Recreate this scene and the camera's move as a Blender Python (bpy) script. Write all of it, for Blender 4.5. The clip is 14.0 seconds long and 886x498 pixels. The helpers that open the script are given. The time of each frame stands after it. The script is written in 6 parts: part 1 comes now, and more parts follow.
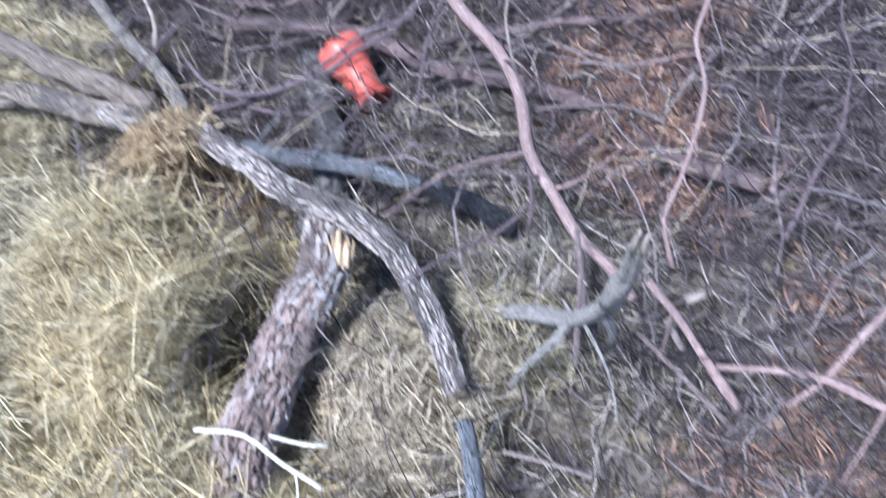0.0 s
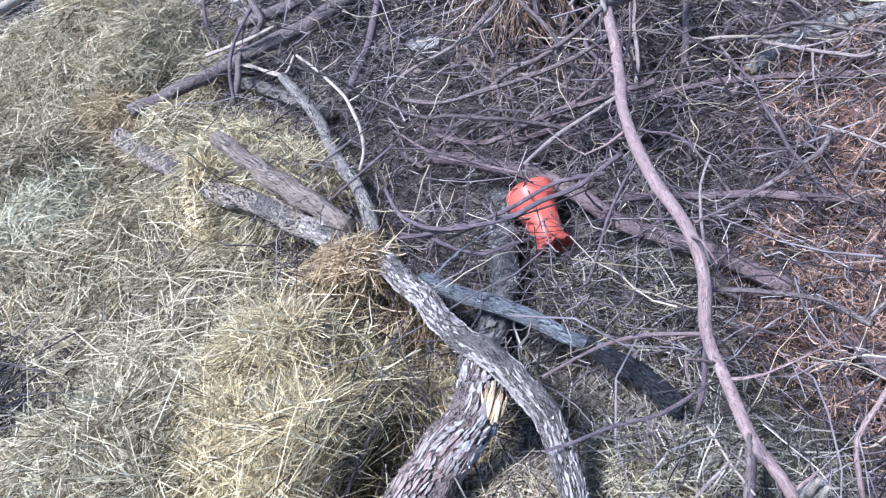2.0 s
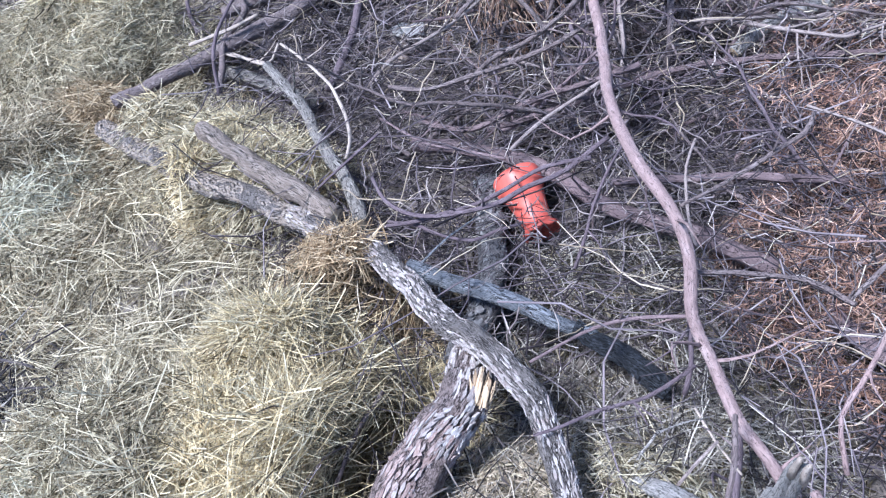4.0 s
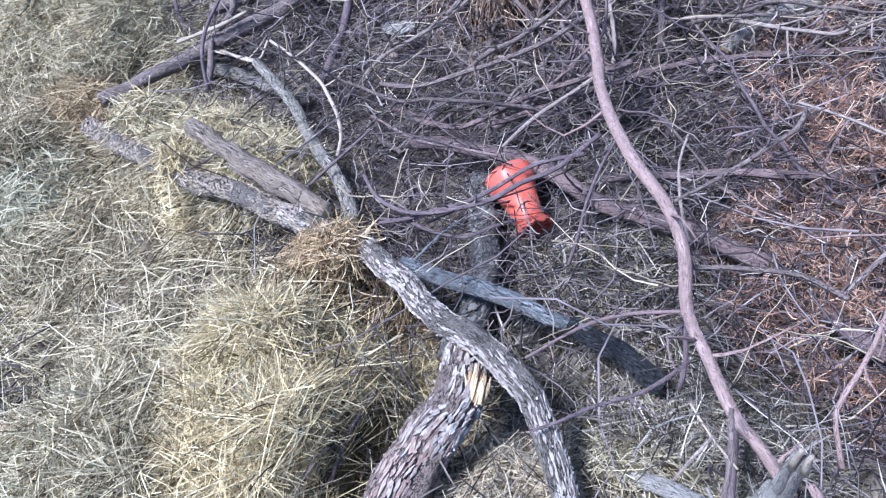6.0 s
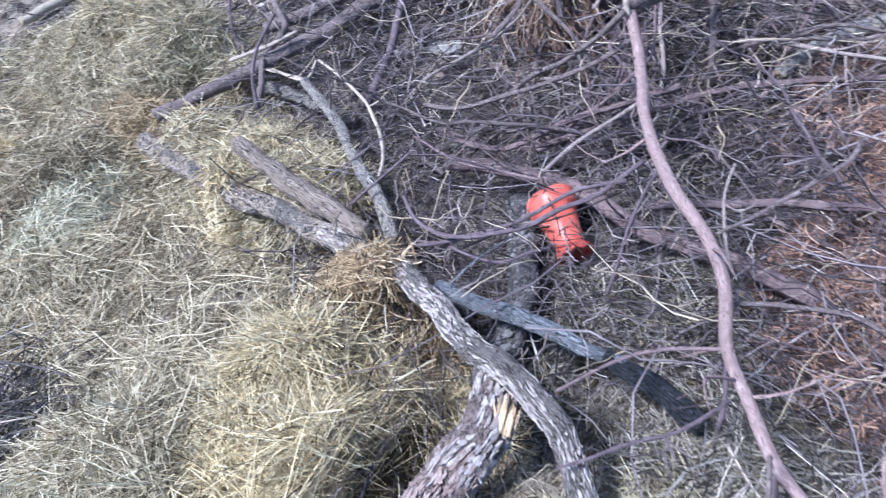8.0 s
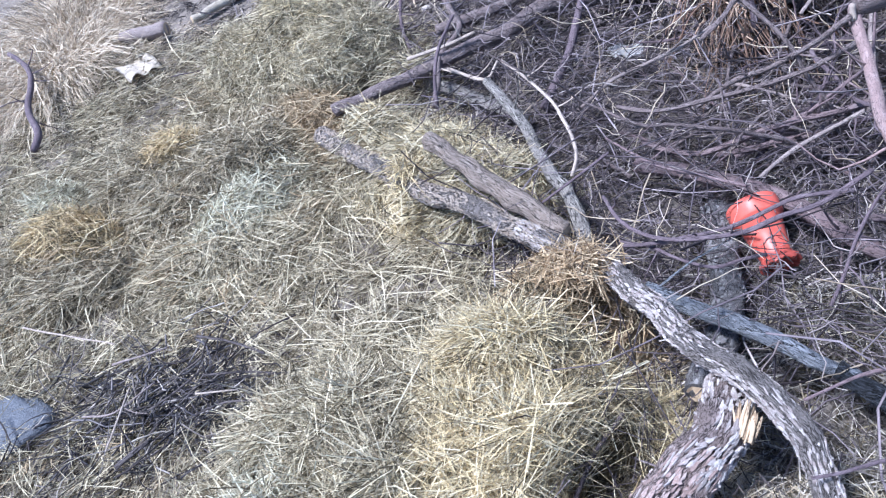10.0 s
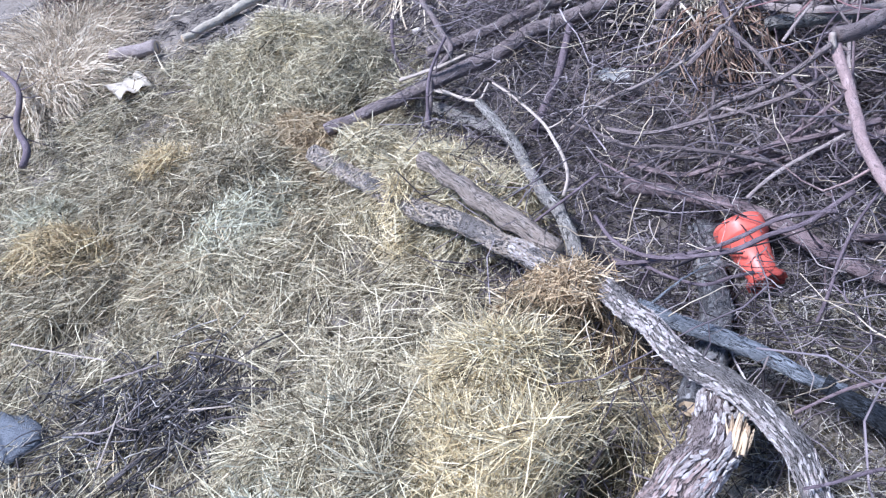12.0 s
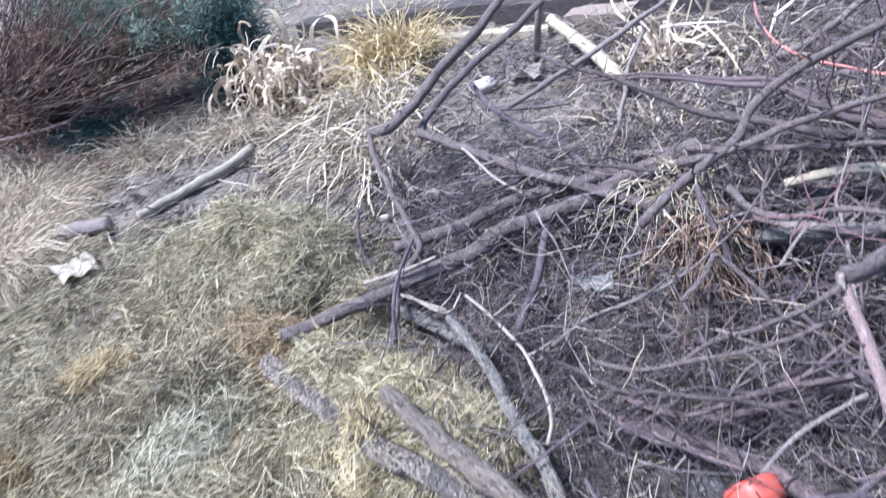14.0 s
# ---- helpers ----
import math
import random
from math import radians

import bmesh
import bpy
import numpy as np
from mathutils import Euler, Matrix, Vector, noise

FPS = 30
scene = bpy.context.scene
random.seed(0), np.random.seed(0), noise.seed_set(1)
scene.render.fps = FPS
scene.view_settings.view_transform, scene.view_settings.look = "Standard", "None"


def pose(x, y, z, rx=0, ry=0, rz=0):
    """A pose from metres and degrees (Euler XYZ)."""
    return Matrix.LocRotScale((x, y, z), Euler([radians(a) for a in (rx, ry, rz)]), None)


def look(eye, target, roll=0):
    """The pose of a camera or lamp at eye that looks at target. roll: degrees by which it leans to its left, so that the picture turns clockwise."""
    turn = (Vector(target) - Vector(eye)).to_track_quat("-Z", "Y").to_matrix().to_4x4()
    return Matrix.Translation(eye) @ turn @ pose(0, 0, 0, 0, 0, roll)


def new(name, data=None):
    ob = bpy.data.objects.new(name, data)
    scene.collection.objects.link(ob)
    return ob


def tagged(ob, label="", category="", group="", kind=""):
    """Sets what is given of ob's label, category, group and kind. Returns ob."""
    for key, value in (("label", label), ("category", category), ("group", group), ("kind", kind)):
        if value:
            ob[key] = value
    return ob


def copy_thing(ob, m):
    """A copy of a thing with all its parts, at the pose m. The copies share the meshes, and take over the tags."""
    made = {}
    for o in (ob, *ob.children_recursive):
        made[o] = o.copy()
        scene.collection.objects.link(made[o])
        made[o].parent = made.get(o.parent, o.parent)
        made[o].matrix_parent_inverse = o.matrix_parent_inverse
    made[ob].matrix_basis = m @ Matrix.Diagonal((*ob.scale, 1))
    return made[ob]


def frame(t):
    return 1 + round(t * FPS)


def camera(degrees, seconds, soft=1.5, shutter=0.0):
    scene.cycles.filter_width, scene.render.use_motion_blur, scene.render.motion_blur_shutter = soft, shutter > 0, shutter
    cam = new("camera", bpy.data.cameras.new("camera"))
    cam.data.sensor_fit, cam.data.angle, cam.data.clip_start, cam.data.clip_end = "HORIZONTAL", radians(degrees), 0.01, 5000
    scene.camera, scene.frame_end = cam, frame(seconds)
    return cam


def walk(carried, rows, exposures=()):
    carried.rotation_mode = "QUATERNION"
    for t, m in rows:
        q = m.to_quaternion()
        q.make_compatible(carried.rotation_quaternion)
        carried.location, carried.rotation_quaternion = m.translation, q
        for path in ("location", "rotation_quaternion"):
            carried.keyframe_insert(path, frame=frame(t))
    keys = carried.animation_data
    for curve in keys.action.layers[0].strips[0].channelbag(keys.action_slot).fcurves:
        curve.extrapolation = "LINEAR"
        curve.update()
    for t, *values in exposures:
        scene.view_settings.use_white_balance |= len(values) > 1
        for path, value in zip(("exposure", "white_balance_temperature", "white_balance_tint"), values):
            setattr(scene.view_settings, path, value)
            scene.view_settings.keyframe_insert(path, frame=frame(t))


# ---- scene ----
cam = camera(63.4, 14.0, soft=1.2, shutter=0.55)
PATH = [
    (0, (-0.001, 0.003, 1.385), (-0.001, 1.165, -0.242), -11.4),
    (0.2, (0.027, 0.019, 1.402), (-0.068, 1.280, -0.147), -14.1),
    (0.3, (0.032, 0.035, 1.417), (-0.105, 1.334, -0.098), -14.1),
    (0.5, (0.028, 0.069, 1.452), (-0.164, 1.412, -0.017), -13.8),
    (1, (0.032, 0.098, 1.458), (-0.293, 1.503, 0.072), -13.9),
    (1.5, (0.031, 0.087, 1.449), (-0.375, 1.495, 0.087), -14.9),
    (2, (0.033, 0.086, 1.436), (-0.410, 1.478, 0.070), -15.7),
    (2.5, (0.036, 0.071, 1.435), (-0.422, 1.454, 0.065), -16.3),
    (3, (0.047, 0.088, 1.431), (-0.397, 1.468, 0.053), -16.2),
    (3.2, (0.046, 0.095, 1.434), (-0.395, 1.468, 0.049), -16.4),
    (5.5, (0.043, 0.071, 1.426), (-0.351, 1.440, 0.022), -15.6),
    (6, (0.027, 0.085, 1.423), (-0.361, 1.459, 0.023), -15.5),
    (6.5, (0.046, 0.089, 1.425), (-0.331, 1.470, 0.029), -15.1),
    (7, (0.054, 0.094, 1.442), (-0.330, 1.487, 0.058), -15.2),
    (7.5, (0.056, 0.094, 1.448), (-0.378, 1.488, 0.082), -15.9),
    (8, (0.063, 0.120, 1.428), (-0.465, 1.500, 0.080), -17.5),
    (8.5, (-0.013, 0.169, 1.432), (-0.687, 1.521, 0.121), -19.8),
    (9, (-0.038, 0.163, 1.416), (-0.787, 1.496, 0.127), -20.5),
    (9.2, (-0.090, 0.121, 1.436), (-0.849, 1.455, 0.154), -20.5),
    (11.3, (-0.273, -0.005, 1.511), (-0.953, 1.374, 0.231), -17.4),
    (11.5, (-0.265, -0.005, 1.512), (-0.946, 1.379, 0.240), -17.4),
    (12, (-0.257, -0.012, 1.517), (-0.938, 1.391, 0.264), -17.5),
    (12.5, (-0.239, -0.007, 1.512), (-0.909, 1.423, 0.285), -17.4),
    (13, (-0.242, 0.017, 1.520), (-0.895, 1.489, 0.335), -17.0),
    (13.2, (-0.236, 0.035, 1.533), (-0.884, 1.535, 0.380), -16.6),
    (13.3, (-0.243, 0.061, 1.557), (-0.886, 1.571, 0.414), -16.4),
    (13.5, (-0.273, 0.172, 1.601), (-0.911, 1.718, 0.503), -16.1),
    (13.7, (-0.285, 0.268, 1.629), (-0.906, 1.845, 0.567), -15.7),
    (13.9, (-0.296, 0.354, 1.622), (-0.911, 1.960, 0.600), -15.0),
    (14, (-0.307, 0.386, 1.627), (-0.911, 2.004, 0.618), -14.7),
]
walk(cam, [(t, look(eye, target, roll)) for t, eye, target, roll in PATH], exposures=[(0, 1.50, 5250, 10), (3.2, 1.47, 5180, 11), (9.2, 1.46, 5150, 12), (11.3, 1.44, 5150, 13), (14, 1.47, 5250, 11)])

# ---- light ----
world = bpy.data.worlds.new("overcast_sky")
scene.world = world
world.use_nodes = True
wn = world.node_tree
sky = wn.nodes.new("ShaderNodeTexSky")
sky.sky_type = "NISHITA"
sky.sun_disc = False
sky.sun_elevation, sky.sun_rotation = radians(65), radians(-121)
wn.links.new(sky.outputs[0], wn.nodes["Background"].inputs[0])
wn.nodes["Background"].inputs[1].default_value = 0.088
sun = new("sun", bpy.data.lights.new("sun", "SUN"))
sun.data.energy, sun.data.angle, sun.data.color = 3.95, radians(16), (1.0, 0.94, 0.87)
sun.matrix_world = look((-2.0, -1.2, 5.0), (0, 0, 0))

rng = np.random.default_rng(7)


# ---- materials ----
def nodes_of(name, rough=0.8):
    m = bpy.data.materials.new(name)
    m.use_nodes = True
    nt = m.node_tree
    p = nt.nodes["Principled BSDF"]
    p.inputs["Roughness"].default_value = rough
    p.inputs["Specular IOR Level"].default_value = 0.25
    return m, nt, p


def ramp(nt, fac, stops):
    r = nt.nodes.new("ShaderNodeValToRGB")
    while len(r.color_ramp.elements) < len(stops):
        r.color_ramp.elements.new(0.5)
    for e, (at, c) in zip(r.color_ramp.elements, stops):
        e.position, e.color = at, (*c, 1)
    nt.links.new(fac, r.inputs[0])
    return r.outputs[0]


def mapped(nt, kind, scale, out="UV"):
    tc, mp = nt.nodes.new("ShaderNodeTexCoord"), nt.nodes.new("ShaderNodeMapping")
    mp.inputs["Scale"].default_value = scale
    nt.links.new(tc.outputs[out], mp.inputs[0])
    t = nt.nodes.new(kind)
    nt.links.new(mp.outputs[0], t.inputs["Vector"])
    return t


def mixed(nt, fac, a, b, mode="MIX"):
    mx = nt.nodes.new("ShaderNodeMix")
    mx.data_type, mx.blend_type = "RGBA", mode
    if isinstance(fac, float):
        mx.inputs[0].default_value = fac
    else:
        nt.links.new(fac, mx.inputs[0])
    for k, v in ((6, a), (7, b)):
        if isinstance(v, tuple):
            mx.inputs[k].default_value = (*v, 1)
        else:
            nt.links.new(v, mx.inputs[k])
    return mx.outputs[2]


def bumped(nt, p, height, strength, distance):
    b = nt.nodes.new("ShaderNodeBump")
    b.inputs["Strength"].default_value, b.inputs["Distance"].default_value = strength, distance
    nt.links.new(height, b.inputs["Height"])
    nt.links.new(b.outputs[0], p.inputs["Normal"])


def bark(name, dark, mid, light, plate=(40, 14), crack=0.10, depth=0.006, grain=(220, 30), rough=0.85, spots=None):
    """Bark in metres along the limb: plates with dark cracks, long grain, blotches; spots: pale lichen."""
    m, nt, p = nodes_of(name, rough)
    big = mapped(nt, "ShaderNodeTexNoise", (9, 5, 9))
    big.inputs["Detail"].default_value = 6
    fine = mapped(nt, "ShaderNodeTexNoise", (*grain, 60))
    fine.inputs["Detail"].default_value = 8
    fine.inputs["Roughness"].default_value = 0.7
    base = ramp(nt, fine.outputs[0], [(0.3, dark), (0.5, mid), (0.72, light)])
    tone = ramp(nt, big.outputs[0], [(0.3, tuple(0.62 * v for v in mid)), (0.5, mid), (0.7, light)])
    col = mixed(nt, 0.5, base, tone)
    warp = mapped(nt, "ShaderNodeTexVoronoi", (*plate, 20))
    warp.feature = "DISTANCE_TO_EDGE"
    vn = nt.nodes.new("ShaderNodeVectorMath")
    vn.operation = "ADD"
    nz = nt.nodes.new("ShaderNodeTexNoise")
    nz.inputs["Scale"].default_value = 2.2
    nz.inputs["Detail"].default_value = 5
    src = warp.inputs["Vector"].links[0].from_socket
    nt.links.new(src, nz.inputs["Vector"])
    nt.links.new(src, vn.inputs[0])
    nt.links.new(nz.outputs["Color"], vn.inputs[1])
    nt.links.new(vn.outputs[0], warp.inputs["Vector"])
    wide = nt.nodes.new("ShaderNodeMath")
    wide.operation = "MULTIPLY_ADD"
    nt.links.new(big.outputs[0], wide.inputs[0])
    wide.inputs[1].default_value, wide.inputs[2].default_value = -2.6 * crack, 1.25 * crack
    dist = nt.nodes.new("ShaderNodeMath")
    nt.links.new(warp.outputs["Distance"], dist.inputs[0])
    nt.links.new(wide.outputs[0], dist.inputs[1])
    edge = ramp(nt, dist.outputs[0], [(0.0, (0, 0, 0)), (crack, (1, 1, 1))])
    col = mixed(nt, edge, tuple(0.35 * v for v in dark), col)
    if spots:
        sp = mapped(nt, "ShaderNodeTexNoise", (38, 30, 30))
        sp.inputs["Detail"].default_value = 5
        col = mixed(nt, ramp(nt, sp.outputs[0], [(0.54, (0, 0, 0)), (0.6, (1, 1, 1))]), col, spots)
    nt.links.new(col, p.inputs["Base Color"])
    h = nt.nodes.new("ShaderNodeMath")
    h.operation = "MULTIPLY_ADD"
    nt.links.new(edge, h.inputs[0])
    h.inputs[1].default_value = 0.8
    nt.links.new(fine.outputs[0], h.inputs[2])
    bumped(nt, p, h.outputs[0], 0.9, depth)
    return m


def strands(name, stops, rough=0.7, patch=0.22, scale=3.0, glow=0.2):
    """Many loose blades or twigs: each island takes its own tone, drifting over the pile."""
    m, nt, p = nodes_of(name, rough)
    geo = nt.nodes.new("ShaderNodeNewGeometry")
    n = mapped(nt, "ShaderNodeTexNoise", (scale, scale, scale), "Object")
    n.inputs["Detail"].default_value = 3
    f = nt.nodes.new("ShaderNodeMix")
    f.inputs[0].default_value = patch
    nt.links.new(geo.outputs["Random Per Island"], f.inputs[2])
    st = nt.nodes.new("ShaderNodeMapRange")
    st.inputs[1].default_value, st.inputs[2].default_value = 0.3, 0.7
    nt.links.new(n.outputs[0], st.inputs[0])
    nt.links.new(st.outputs[0], f.inputs[3])
    col = ramp(nt, f.outputs[0], stops)
    streak = mapped(nt, "ShaderNodeTexNoise", (160, 160, 160), "Object")
    col = mixed(nt, 0.5, col, ramp(nt, streak.outputs[0], [(0.3, (0.55, 0.5, 0.45)), (0.65, (1.25, 1.25, 1.25))]), "MULTIPLY")
    nt.links.new(col, p.inputs["Base Color"])
    if glow:
        tr = nt.nodes.new("ShaderNodeBsdfTranslucent")
        nt.links.new(col, tr.inputs[0])
        ms = nt.nodes.new("ShaderNodeMixShader")
        ms.inputs[0].default_value = glow
        nt.links.new(p.outputs[0], ms.inputs[1])
        nt.links.new(tr.outputs[0], ms.inputs[2])
        nt.links.new(ms.outputs[0], nt.nodes["Material Output"].inputs[0])
    return m


def plated(name, stops, lichen, crevice, cover=0.56, grain=(230, 34)):
    """Loose bark plates: each plate takes its own tone, with long grain and pale crusts of lichen."""
    m, nt, p = nodes_of(name, 0.88)
    geo = nt.nodes.new("ShaderNodeNewGeometry")
    base = ramp(nt, geo.outputs["Random Per Island"], stops)
    fine = mapped(nt, "ShaderNodeTexNoise", (*grain, 60))
    fine.inputs["Detail"].default_value = 7
    fine.inputs["Roughness"].default_value = 0.72
    col = mixed(nt, 0.75, base, ramp(nt, fine.outputs[0], [(0.32, (0.42, 0.40, 0.40)), (0.52, (0.95, 0.95, 0.95)), (0.72, (1.4, 1.4, 1.42))]), "MULTIPLY")
    big = mapped(nt, "ShaderNodeTexNoise", (11, 11, 11), "Object")
    big.inputs["Detail"].default_value = 4
    col = mixed(nt, ramp(nt, big.outputs[0], [(0.36, (0.75, 0.75, 0.75)), (0.5, (0, 0, 0))]), col, crevice)
    crust = mapped(nt, "ShaderNodeTexNoise", (62, 62, 62), "Object")
    crust.inputs["Detail"].default_value = 6
    crust.inputs["Roughness"].default_value = 0.65
    col = mixed(nt, ramp(nt, crust.outputs[0], [(cover, (0, 0, 0)), (cover + 0.05, (0.85, 0.85, 0.85))]), col, lichen)
    nt.links.new(col, p.inputs["Base Color"])
    bumped(nt, p, fine.outputs[0], 0.8, 0.004)
    return m


def plain(name, a, b, scale=20.0, rough=0.7, bump=0.3, dist=0.004):
    """Two tones of noise with relief, in object space."""
    m, nt, p = nodes_of(name, rough)
    n = mapped(nt, "ShaderNodeTexNoise", (scale, scale, scale), "Object")
    n.inputs["Detail"].default_value = 8
    n2 = mapped(nt, "ShaderNodeTexNoise", (scale / 6, scale / 6, scale / 6), "Object")
    col = mixed(nt, 0.4, ramp(nt, n.outputs[0], [(0.3, a), (0.7, b)]), ramp(nt, n2.outputs[0], [(0.35, a), (0.65, b)]))
    nt.links.new(col, p.inputs["Base Color"])
    bumped(nt, p, n.outputs[0], bump, dist)
    return m


PLATES_GREY = plated("grey_bark_plates", [(0.0, (0.22, 0.185, 0.176)), (0.3, (0.33, 0.292, 0.28)), (0.75, (0.40, 0.364, 0.352)), (1.0, (0.48, 0.445, 0.435))], (0.55, 0.53, 0.52), (0.24, 0.192, 0.18), 0.59)
PLATES_FINE = plated("fine_grey_bark", [(0.0, (0.24, 0.198, 0.162)), (0.5, (0.315, 0.265, 0.222)), (1.0, (0.37, 0.318, 0.272))], (0.43, 0.385, 0.338), (0.23, 0.182, 0.148), 0.62, (170, 60))
PLATES_LICHEN = plated("blue_grey_lichen_bark", [(0.0, (0.075, 0.07, 0.073)), (0.5, (0.15, 0.143, 0.148)), (1.0, (0.25, 0.24, 0.24))], (0.34, 0.345, 0.32), (0.10, 0.09, 0.09), 0.58)
PLATES_PINK = plated("pinkish_bark_plates", [(0.0, (0.20, 0.142, 0.127)), (0.35, (0.30, 0.22, 0.199)), (0.65, (0.365, 0.285, 0.262)), (0.9, (0.37, 0.335, 0.335)), (1.0, (0.45, 0.40, 0.38))], (0.42, 0.425, 0.445), (0.23, 0.158, 0.137), 0.59)
BARK_GREY = bark("grey_bark", (0.10, 0.08, 0.074), (0.25, 0.221, 0.208), (0.40, 0.365, 0.348), (60, 12), 0.14, 0.012, (150, 22))
BARK_SCALY = bark("scaly_bark", (0.13, 0.094, 0.085), (0.27, 0.21, 0.196), (0.41, 0.352, 0.34), (48, 12), 0.12, 0.012, (150, 30))
BARK_STRIPPED = bark("stripped_bark", (0.065, 0.05, 0.042), (0.265, 0.212, 0.178), (0.48, 0.415, 0.365), (55, 3), 0.09, 0.006, (240, 8))
BARK_LICHEN = bark("lichen_bark", (0.06, 0.055, 0.057), (0.15, 0.14, 0.142), (0.26, 0.245, 0.243), (40, 20), 0.10, 0.007)
CHARRED = bark("charred_wood", (0.010, 0.011, 0.014), (0.036, 0.04, 0.051), (0.15, 0.165, 0.20), (60, 6), 0.14, 0.008, (300, 12))
PALE_WOOD = bark("bleached_grey_wood", (0.15, 0.14, 0.135), (0.40, 0.375, 0.36), (0.64, 0.605, 0.57), (60, 6), 0.08, 0.006, (260, 12))
DRIFT_TAN = bark("weathered_tan_wood", (0.05, 0.045, 0.042), (0.27, 0.245, 0.225), (0.56, 0.52, 0.475), (50, 6), 0.09, 0.006, (260, 12))
DRIFT = bark("weathered_wood", (0.03, 0.033, 0.042), (0.19, 0.203, 0.232), (0.54, 0.56, 0.60), (60, 6), 0.10, 0.006, (300, 12))
BARK_PINK = bark("pink_bark", (0.115, 0.074, 0.072), (0.255, 0.18, 0.173), (0.41, 0.325, 0.315), (30, 8), 0.03, 0.002, (140, 18), 0.6)
BARK_MAUVE = bark("mauve_bark", (0.06, 0.045, 0.045), (0.155, 0.121, 0.119), (0.30, 0.256, 0.25), (30, 8), 0.05, 0.003, (140, 18), 0.7)
BARK_RED = bark("red_bark", (0.065, 0.045, 0.048), (0.15, 0.108, 0.112), (0.24, 0.188, 0.19), (24, 6), 0.04, 0.003, (120, 16), 0.65)
TWIG_DARK = bark("dark_twig_bark", (0.04, 0.028, 0.033), (0.105, 0.08, 0.092), (0.20, 0.162, 0.178), (30, 10), 0.03, 0.001, (160, 20))
TWIG_GREY = bark("grey_twig_bark", (0.11, 0.085, 0.08), (0.22, 0.18, 0.17), (0.34, 0.29, 0.27), (30, 10), 0.03, 0.001, (160, 20))
TWIG_RED = bark("red_twig_bark", (0.07, 0.045, 0.05), (0.16, 0.115, 0.12), (0.28, 0.22, 0.22), (30, 10), 0.03, 0.001, (160, 20), 0.6)
RED_SHOOT = bark("red_shoot_bark", (0.11, 0.05, 0.055), (0.21, 0.108, 0.112), (0.32, 0.195, 0.195), (30, 10), 0.02, 0.001, (160, 20), 0.5)
TWIG_PALE = bark("pale_twig_bark", (0.17, 0.132, 0.108), (0.33, 0.275, 0.235), (0.49, 0.43, 0.38), (30, 10), 0.02, 0.001, (160, 20))
TWIG_BLEACHED = bark("bleached_wood", (0.42, 0.37, 0.31), (0.62, 0.57, 0.50), (0.75, 0.71, 0.64), (40, 6), 0.02, 0.001, (200, 14))
WOOD_PEELED = bark("peeled_wood", (0.22, 0.165, 0.115), (0.47, 0.395, 0.30), (0.66, 0.585, 0.47), (50, 4), 0.03, 0.002, (260, 10))
WOOD_CREAM = bark("weathered_cream_wood", (0.20, 0.168, 0.13), (0.39, 0.34, 0.272), (0.56, 0.505, 0.425), (50, 4), 0.03, 0.002, (260, 10))
WOOD_CUT = plain("cut_wood", (0.34, 0.24, 0.15), (0.56, 0.44, 0.30), 60, 0.8)
WOOD_TORN = bark("torn_wood", (0.14, 0.085, 0.05), (0.33, 0.235, 0.15), (0.50, 0.40, 0.28), (50, 4), 0.05, 0.002, (260, 10))
TIMBER = bark("dark_timber", (0.03, 0.026, 0.027), (0.085, 0.072, 0.072), (0.16, 0.14, 0.14), (14, 2), 0.04, 0.004, (120, 6))

HAY_YELLOW = strands("yellow_hay", [(0.0, (0.07, 0.05, 0.026)), (0.16, (0.26, 0.20, 0.108)), (0.34, (0.53, 0.43, 0.245)), (0.62, (0.74, 0.63, 0.395)), (0.87, (0.83, 0.735, 0.505)), (1.0, (0.66, 0.595, 0.42))], patch=0.34, scale=7.0)
HAY_GREEN = strands("grey_green_hay", [(0.0, (0.03, 0.025, 0.015)), (0.2, (0.15, 0.126, 0.08)), (0.4, (0.38, 0.335, 0.228)), (0.68, (0.60, 0.545, 0.39)), (1.0, (0.75, 0.68, 0.51))], scale=6.0)
HAY_BROWN = strands("golden_brown_straw", [(0.0, (0.03, 0.019, 0.011)), (0.3, (0.17, 0.122, 0.07)), (0.6, (0.44, 0.34, 0.21)), (1.0, (0.72, 0.61, 0.42))])
HAY_MIXED = strands("matted_hay", [(0.0, (0.016, 0.0125, 0.008)), (0.26, (0.092, 0.073, 0.045)), (0.48, (0.26, 0.22, 0.148)), (0.72, (0.495, 0.432, 0.303)), (0.93, (0.69, 0.622, 0.472)), (1.0, (0.54, 0.507, 0.408))], scale=6.0)
STRAW_PALE = strands("pale_dry_grass", [(0.0, (0.15, 0.114, 0.08)), (0.4, (0.42, 0.35, 0.262)), (0.8, (0.65, 0.57, 0.45)), (1.0, (0.78, 0.705, 0.585))])
STRAW_GOLD = strands("golden_dry_grass", [(0.0, (0.26, 0.185, 0.09)), (0.5, (0.54, 0.43, 0.24)), (1.0, (0.72, 0.62, 0.39))])
STRAW_RUSTY = strands("orange_brown_straw", [(0.0, (0.06, 0.037, 0.021)), (0.25, (0.22, 0.155, 0.09)), (0.6, (0.48, 0.365, 0.225)), (1.0, (0.74, 0.62, 0.44))])
HAY_MINT = strands("pale_mint_hay", [(0.0, (0.09, 0.08, 0.055)), (0.22, (0.32, 0.30, 0.215)), (0.45, (0.53, 0.51, 0.38)), (0.75, (0.67, 0.65, 0.505)), (1.0, (0.75, 0.72, 0.58))])
